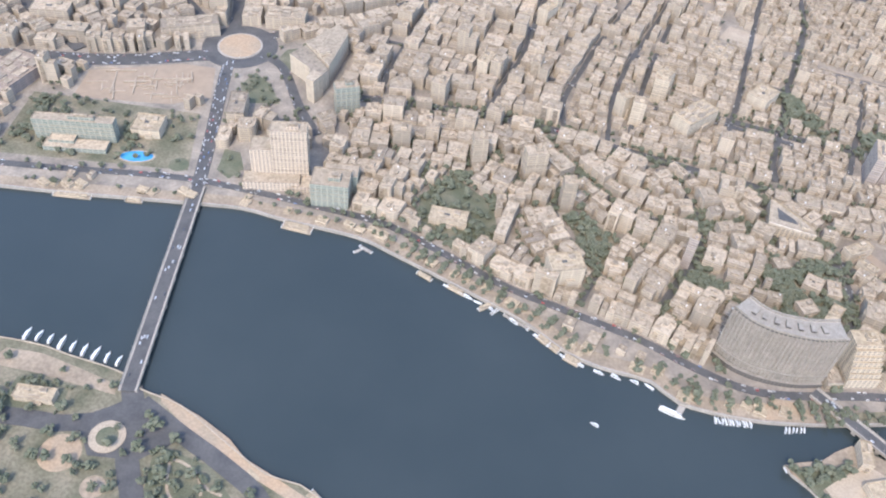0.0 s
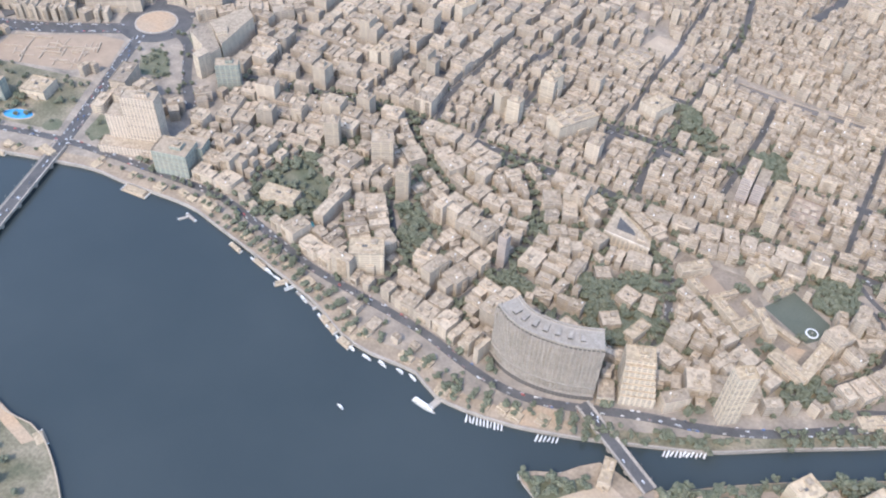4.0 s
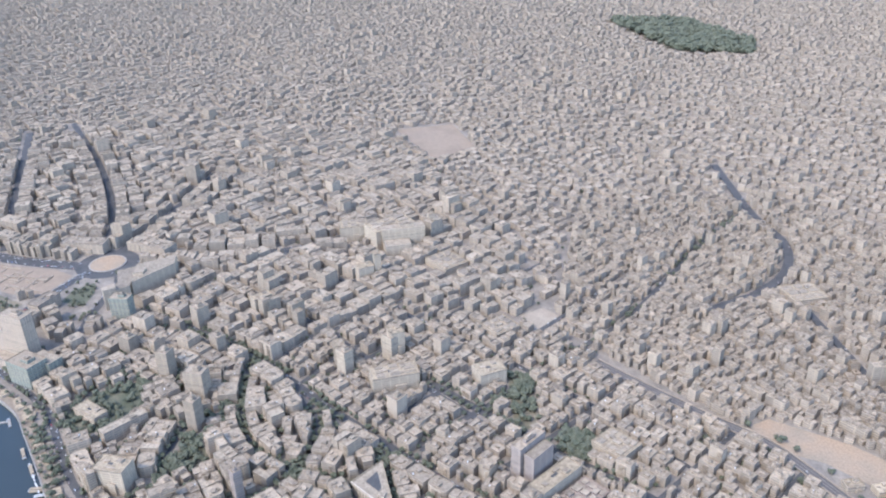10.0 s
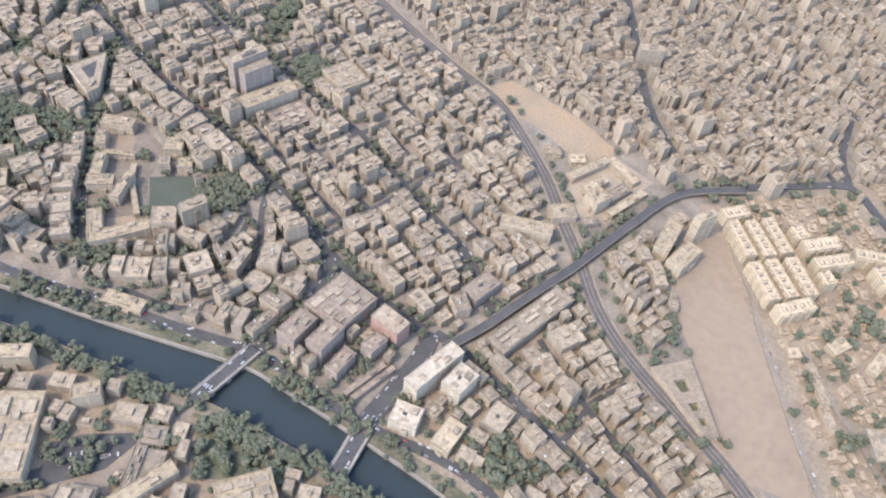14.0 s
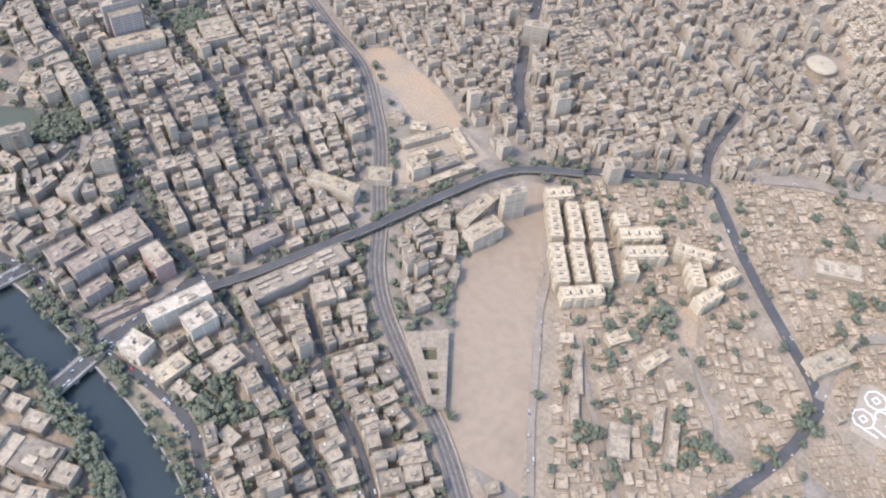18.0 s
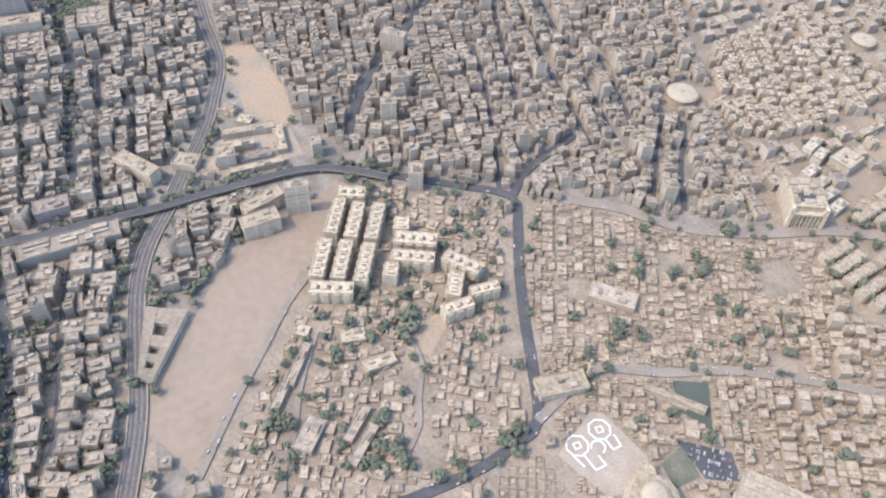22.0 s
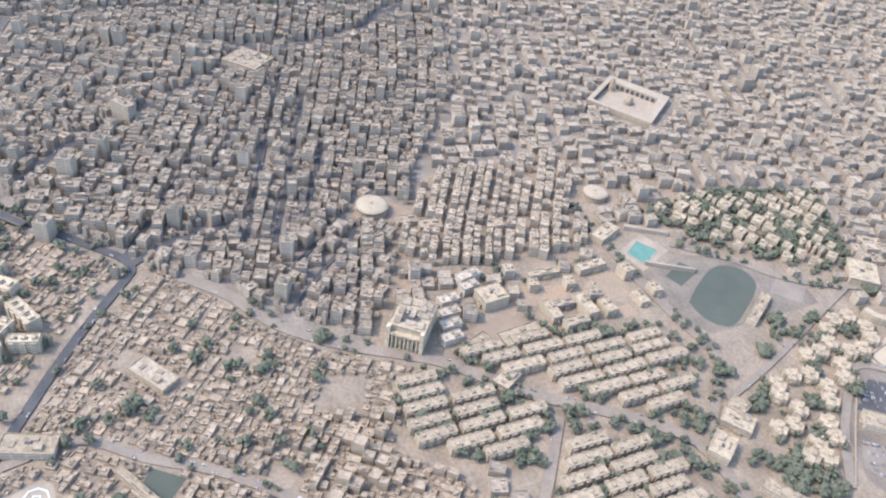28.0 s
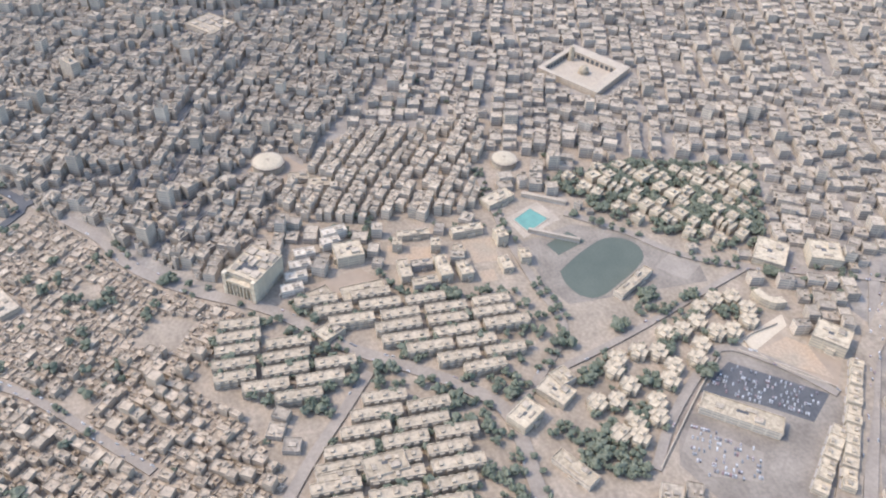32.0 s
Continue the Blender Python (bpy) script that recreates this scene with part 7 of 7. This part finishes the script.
avenue(RAIL[20:], 6.4, 1, 0.45, (0.9, 1.7))
avenue(RAIL[30:], -6.4, 1, 0.3, (0.8, 1.4))
avenue(SAND[-8:], 3.0, 1, 0.6, (1.0, 1.8))
scatter(10, 1100, (0.9, 1.5))
scatter(12, 900, (0.9, 1.6))
scatter(5, 200, (0.5, 0.9))
scatter(0, 900, (0.6, 1.2))
scatter(1, 250, (0.6, 1.1))
single, rest = spots[::max(1, len(spots) // 280)], []
chosen = set(range(0, len(spots), max(1, len(spots) // 280)))
for i, (x, y, k) in enumerate(spots):
    if i in chosen:
        copy_thing(PROTOS[i % 6], pose(x, y, 0, 0, 0, rng.uniform(0, 360)) @ Matrix.Diagonal((k, k, k * rng.uniform(0.85, 1.1), 1)))
    else:
        rest.append((x, y, k))
for i, p in enumerate(PROTOS):
    p.matrix_basis = pose(-100 + 5 * i, 130, 0)
rest = np.array(rest)
m = 9
c = np.repeat(rest, m, 0)
p = nrng.normal(0, 1, (len(c), 3))
p /= np.linalg.norm(p, axis=1)[:, None]
p = p * np.array([1.25, 1.25, 0.8]) * nrng.uniform(0.5, 1.0, (len(c), 1)) + np.array([0, 0, 1.9])
trees = clumps("tree_canopy", np.stack([c[:, 0] + p[:, 0] * c[:, 2], c[:, 1] + p[:, 1] * c[:, 2], p[:, 2] * c[:, 2]], -1), nrng.uniform(0.5, 0.9, len(c)) * c[:, 2], M_LEAF)
tagged(trees, "dusty green crowns of street and garden trees", "trees", kind="stuff")
k = Boxes()
for x, y, s in rest:
    k.box(x, y, 0.3 * s, 0.3 * s, 1.6 * s, 0, 0, 1)
tagged(k.mesh("tree_trunks", [M_BARK, M_BARK]), "brown trunks under the street trees", "tree trunks", kind="stuff")

# ---- cars ----
def paint_of(name, c):
    m, nt, b = material(name, 0.35)
    n = ramp(nt, noise_tex(nt, 2.0), [(0.3, tuple(v * 0.85 for v in c)), (0.7, c)])
    nt.links.new(n, b.inputs["Base Color"])
    return m


PAINTS = [paint_of("white_car_paint", (0.48, 0.47, 0.45)), paint_of("silver_car_paint", (0.45, 0.46, 0.47)), paint_of("dark_car_paint", (0.05, 0.055, 0.065)), paint_of("red_car_paint", (0.35, 0.06, 0.05)), paint_of("blue_car_paint", (0.08, 0.13, 0.25))]
M_PANE = paint_of("tinted_glass", (0.03, 0.035, 0.04))


def car_proto(i, m):
    bm = bmesh.new()
    bmesh.ops.create_cube(bm, size=1.0, matrix=Matrix.Translation((0, 0, 0.26)) @ Matrix.Diagonal((1.6, 0.66, 0.3, 1)))
    bmesh.ops.bevel(bm, geom=bm.edges[:], offset=0.06, segments=2, affect="EDGES")
    me = bpy.data.meshes.new("car")
    bm.to_mesh(me)
    bm.free()
    me.materials.append(m)
    o = new("car", me)
    bm = bmesh.new()
    bmesh.ops.create_cube(bm, size=1.0, matrix=Matrix.Translation((-0.08, 0, 0.5)) @ Matrix.Diagonal((0.9, 0.58, 0.22, 1)))
    for v in bm.verts:
        if v.co.z > 0.5:
            v.co.x = -0.08 + (v.co.x + 0.08) * 0.7
            v.co.y *= 0.85
    me = bpy.data.meshes.new("cabin")
    bm.to_mesh(me)
    bm.free()
    me.materials.append(M_PANE)
    new("cabin", me).parent = o
    bm = bmesh.new()
    bmesh.ops.create_cube(bm, size=1.0, matrix=Matrix.Translation((-0.08, 0, 0.625)) @ Matrix.Diagonal((0.6, 0.48, 0.03, 1)))
    me = bpy.data.meshes.new("roof")
    bm.to_mesh(me)
    bm.free()
    me.materials.append(m)
    new("roof", me).parent = o
    return tagged(o, ("white", "silver", "black", "dark red", "dark blue")[i] + " saloon car on a dusty city road", "car", "cars")


CARS = [car_proto(i, m) for i, m in enumerate(PAINTS)]
made = 0
for key, per, off in (("corniche", 0.16, (-2, -0.8, 0.8, 2)), ("bridge_approach", 0.5, (-2.6, -1, 1, 2.6)), ("square_west", 0.4, (-4, -2, 2, 4)), ("long_avenue", 0.12, (-1.4, 0.2, 1.5)), ("bridge_street", 0.9, (-2.5, -1, 1, 2.5)), ("hospital_street", 0.5, (-1.3, 1.3)), ("canyon_road", 0.25, (-1.8, 0, 1.8)), ("field_road", 0.25, (-1.2, 1.2)), ("mosque_road", 0.35, (-1.4, 1.4)),
                      ("market_road", 0.7, (-2, -0.7, 0.7, 2)), ("east_road", 0.3, (-1.8, 0, 1.8)), ("second_avenue", 0.1, (-1.1, 1.1)), ("estate_road", 0.2, (-1.2, 1.2)), ("east_highway", 0.15, (-2, 2)), ("south_street", 0.2, (-1, 1))):
    line, w, m = ROADS[key]
    z = 0.12 + 0.012 * list(ROADS).index(key)
    for (ax, ay), (bx, by) in zip(line, line[1:]):
        for o in off:
            if rng.random() < per and made < 290:
                made += 1
                t, a = rng.random(), math.atan2(by - ay, bx - ax)
                copy_thing(CARS[rng.choice((0, 0, 0, 1, 1, 2, 3, 4))], pose(ax + (bx - ax) * t - math.sin(a) * o, ay + (by - ay) * t + math.cos(a) * o, z - 0.1, 0, 0, math.degrees(a) + (180 if o > 0 else 0)))
for (ax, ay), (bx, by), n in (((-133, 318), (-127, 193), 20), ((355.6, 268), (354.4, 238), 14), ((412, 268), (416, 249), 6), ((175, 227), (205, 196), 8)):
    for i in range(n):
        t, o = rng.random(), rng.choice((-1.7, -0.6, 0.6, 1.7))
        a = math.atan2(by - ay, bx - ax)
        copy_thing(CARS[rng.choice((0, 0, 1, 2))], pose(ax + (bx - ax) * t - math.sin(a) * o, ay + (by - ay) * t + math.cos(a) * o, 0.92 if i else 0.92, 0, 0, math.degrees(a)))
for i, c in enumerate(CARS):
    c.matrix_basis = pose(-140 + 1.2 * i, 440 + 2 * i, 0.15)
lot_cars = Boxes()
for ring, rows, turn in (([(713, 808), (705, 825), (729, 854), (738, 842)], 12, 50), ([(728, 794), (748, 814), (760, 807), (752, 788), (739, 784)], 8, 56), ([(658, 500), (674, 513), (684, 507), (676, 497)], 6, 35), ([(334, 190), (340, 204), (350, 206), (345, 192)], 6, 48)):
    xs, ys = [p[0] for p in ring], [p[1] for p in ring]
    c, s = math.cos(R(turn)), math.sin(R(turn))
    for i in range(-rows, rows):
        for j in range(-24, 24):
            x, y = sum(xs) / len(ring) + i * 2.6 * -s + j * 0.95 * c, sum(ys) / len(ring) + i * 2.6 * c + j * 0.95 * s
            hit = False
            for (ax, ay), (bx, by) in zip(ring, ring[1:] + ring[:1]):
                if (ay > y) != (by > y) and x < (bx - ax) * (y - ay) / (by - ay) + ax:
                    hit = not hit
            if hit and rng.random() < 0.36:
                lot_cars.box(x, y, 0.66, 1.6, 0.34, R(turn), 0.16, 1)
                lot_cars.box(x, y, 0.56, 0.8, 0.2, R(turn), 0.5, 0)
for key, (line, w, m) in ROADS.items():
    busy = {"corniche": 0.5, "bridge_street": 1.2, "hospital_street": 0.9, "bridge_approach": 0.8, "square_west": 0.8, "square_east": 0.5, "square_south": 0.4, "long_avenue": 0.4, "second_avenue": 0.35, "field_road": 0.3, "canyon_road": 0.25, "mosque_road": 0.45, "market_road": 0.3, "east_road": 0.25, "south_street": 0.5}.get(key, 0.15)
    z = 0.12 + 0.012 * list(ROADS).index(key)
    for (ax, ay), (bx, by) in zip(line, line[1:]):
        a = math.atan2(by - ay, bx - ax)
        for s in (-1, 1):
            if rng.random() < busy:
                t, o = rng.random(), s * rng.uniform(0.3, 0.46) * w
                x, y, n = ax + (bx - ax) * t - math.sin(a) * o, ay + (by - ay) * t + math.cos(a) * o, rng.uniform(1.4, 2.0)
                lot_cars.box(x, y, n, 0.68, 0.36, a, z, 1)
                lot_cars.box(x, y, n * 0.5, 0.56, 0.2, a, z + 0.36, 0)
m, nt, b = material("parked_paint", 0.4)
nt.links.new(ramp(nt, varied(nt, False), [(0.0, (0.42, 0.39, 0.35)), (0.3, (0.33, 0.31, 0.28)), (0.5, (0.21, 0.20, 0.18)), (0.8, (0.08, 0.08, 0.082)), (1.0, (0.22, 0.11, 0.09))]), b.inputs["Base Color"])
tagged(lot_cars.mesh("parked_cars", [M_PANE, m]), "white, silver and dark cars parked and standing in traffic", "cars", kind="stuff")


# ---- boats, pontoons, riverside pavilions ----
def boat(x, y, turn, length, label, canopy=True):
    o = new("boat")
    o.matrix_world = pose(x, y, -1.72, 0, 0, turn)
    tagged(o, label, "boat", "moored boats")
    n, w = 8, length * 0.2
    side = [(-length / 2 + length * i / n, w / 2 * (1 - max(0, (i / n - 0.45) / 0.55) ** 2.2)) for i in range(n + 1)]
    slab("hull", side + [(px, -py) for px, py in side[::-1][1:]], -0.3, 0.6, M_PAVING, M_WHITE, o)
    slab("deck_rim", [(px * 0.96, py * 0.7) for px, py in side[:-1]] + [(px * 0.96, -py * 0.7) for px, py in side[:-1][::-1]], 0.6, 0.75, M_WHITE, None, o)
    if canopy:
        cabin = slab("cabin", [(-length * 0.36, -w * 0.34), (length * 0.12, -w * 0.34), (length * 0.16, 0), (length * 0.12, w * 0.34), (-length * 0.36, w * 0.34)], 0.7, 1.3, M_WHITE, M_PANE, o)
        slab("canopy", [(-length * 0.42, -w * 0.4), (length * 0.1, -w * 0.4), (length * 0.1, w * 0.4), (-length * 0.42, w * 0.4)], 1.3, 1.42, M_WHITE, None, cabin)
    return o


for i in range(10):
    t = i / 9
    boat(-181 + 50 * t, 216.5 - 11.5 * t + (1 if 0 < i < 9 else 0), 85 + rng.uniform(-6, 6), rng.uniform(6, 9), "long white excursion boat moored at the island quay")
for i in range(11):
    boat(127 + 1.55 * i, 209.0 - 0.06 * i, 100 + rng.uniform(-10, 10), rng.uniform(2.6, 4.2), "small white boat moored in a row", i % 2 == 0)
for i in range(6):
    boat(158 + 1.7 * i, 207.6 + 0.2 * i, 75 + rng.uniform(-8, 8), rng.uniform(2.8, 4.0), "small white boat moored in a row", i % 2 == 0)
for i in range(11):
    boat(211 + 1.7 * i, 214.6 + 0.42 * i, 70 + rng.uniform(-12, 12), rng.uniform(3, 5), "white sailing boat moored at the green bank", i % 2 == 1)
for i in range(16):
    p = offset_line(SHORE, -2.2)[min(range(len(SHORE)), key=lambda k: abs(SHORE[k][0] - (4 + 6.3 * i + rng.uniform(-1.5, 1.5))))]
    boat(p[0], p[1], rng.choice((-30, 150)) + rng.uniform(-12, 12), rng.uniform(3, 6), "white pleasure boat moored along the quay", i % 3 != 0)
boat(73, 200, 150, 4.0, "single white boat out on the river")
boat(108, 210, -24, 12, "long white river boat at a jetty")
boat(-126.5, 202, 80, 2.4, "small boat beside the bridge", False)


def pontoon(x, y, turn, w, d, label, roof=True):
    o = new("pontoon")
    o.matrix_world = pose(x, y, -1.72, 0, 0, turn)
    tagged(o, label, "pontoon", "river pontoons")
    local(o, "deck", boxes=[(0, 0, w, d, 0.7, -0.2, 1)], mats=(M_CONCRETE, M_PAVING if roof else M_CONCRETE))
    for sx in (-1, 1):
        local(o, "rail", boxes=[(sx * (w / 2 - 0.1), 0, 0.15, d, 0.5, 0.5, 1)], mats=(M_WHITE, M_WHITE))
    if roof:
        saloon = local(o, "saloon", boxes=[(0, 0, w * 0.7, d * 0.6, 1.2, 0.5, 0)], mats=(M_PALE, M_PALE_ROOF))
        local(saloon, "awning", boxes=[(0, 0, w * 0.8, d * 0.75, 0.15, 1.7, 1)], mats=(M_WHITE, M_PALE_ROOF))


for row in ((-195, 306, 0, 20, 4.5, 1), (-163, 307, 0, 9, 4, 1), (-76, 299, -10, 16, 5, 1), (-39, 289, -30, 8, 1.6, 0), (-43, 287.5, 40, 5, 1.4, 0), (23, 259.5, 35, 8, 2.2, 1), (28, 257.5, -45, 1.4, 6, 0), (38, 252.5, -30, 14, 1.2, 0), (45, 249.5, 40, 5, 1.2, 0), (51, 243, -40, 7, 3, 1), (56, 239, -40, 6, 3, 1), (64, 233, -30, 8, 3.5, 1), (67, 236, 30, 4, 4, 1), (113, 214, 60, 9, 3, 0), (-40, 152, -40, 8, 5, 1), (162, 190, 18, 18, 2.4, 0),
            (-66, 159, -40, 8, 3, 1), (8, 268, -28, 10, 2, 1), (-8, 275, -30, 9, 2, 1)):
    pontoon(*row[:5], "floating restaurant pontoon with an awning" if row[5] else "plain wooden jetty on floats", bool(row[5]))
for i in range(58):
    t = rng.random()
    p = offset_line(WEST, rng.uniform(4, 8))[int(len(WEST) * (0.35 + 0.64 * t))]
    q = WEST[int(len(WEST) * (0.35 + 0.64 * t))]
    w, d, h = rng.uniform(2.5, 7), rng.uniform(2.5, 4.5), rng.uniform(0.9, 2.0)
    if zone_at(*p) == -1 and i < 46:
        o = local(None, "river_pavilion", shells=[(0, 0, w, d, h, 0, 0.15)], mats=(M_PALE, M_PALE_ROOF))
        o.location, o.rotation_euler = (*p, 0), (0, 0, R(rng.uniform(-40, -15)))
        tagged(o, "low sandy riverside pavilion beside the quay", "pavilion", "riverside pavilions")
        local(o, "terrace", boxes=[(0, -d / 2 - 0.8, w, 1.5, 0.3, 0, 1)], mats=(M_PAVING, M_PAVING))
        local(o, "awning", boxes=[(0, -d / 2 - 0.6, w * 0.8, 1.2, 0.08, h * 0.8, 1)], mats=(M_WHITE, M_PALE_ROOF))
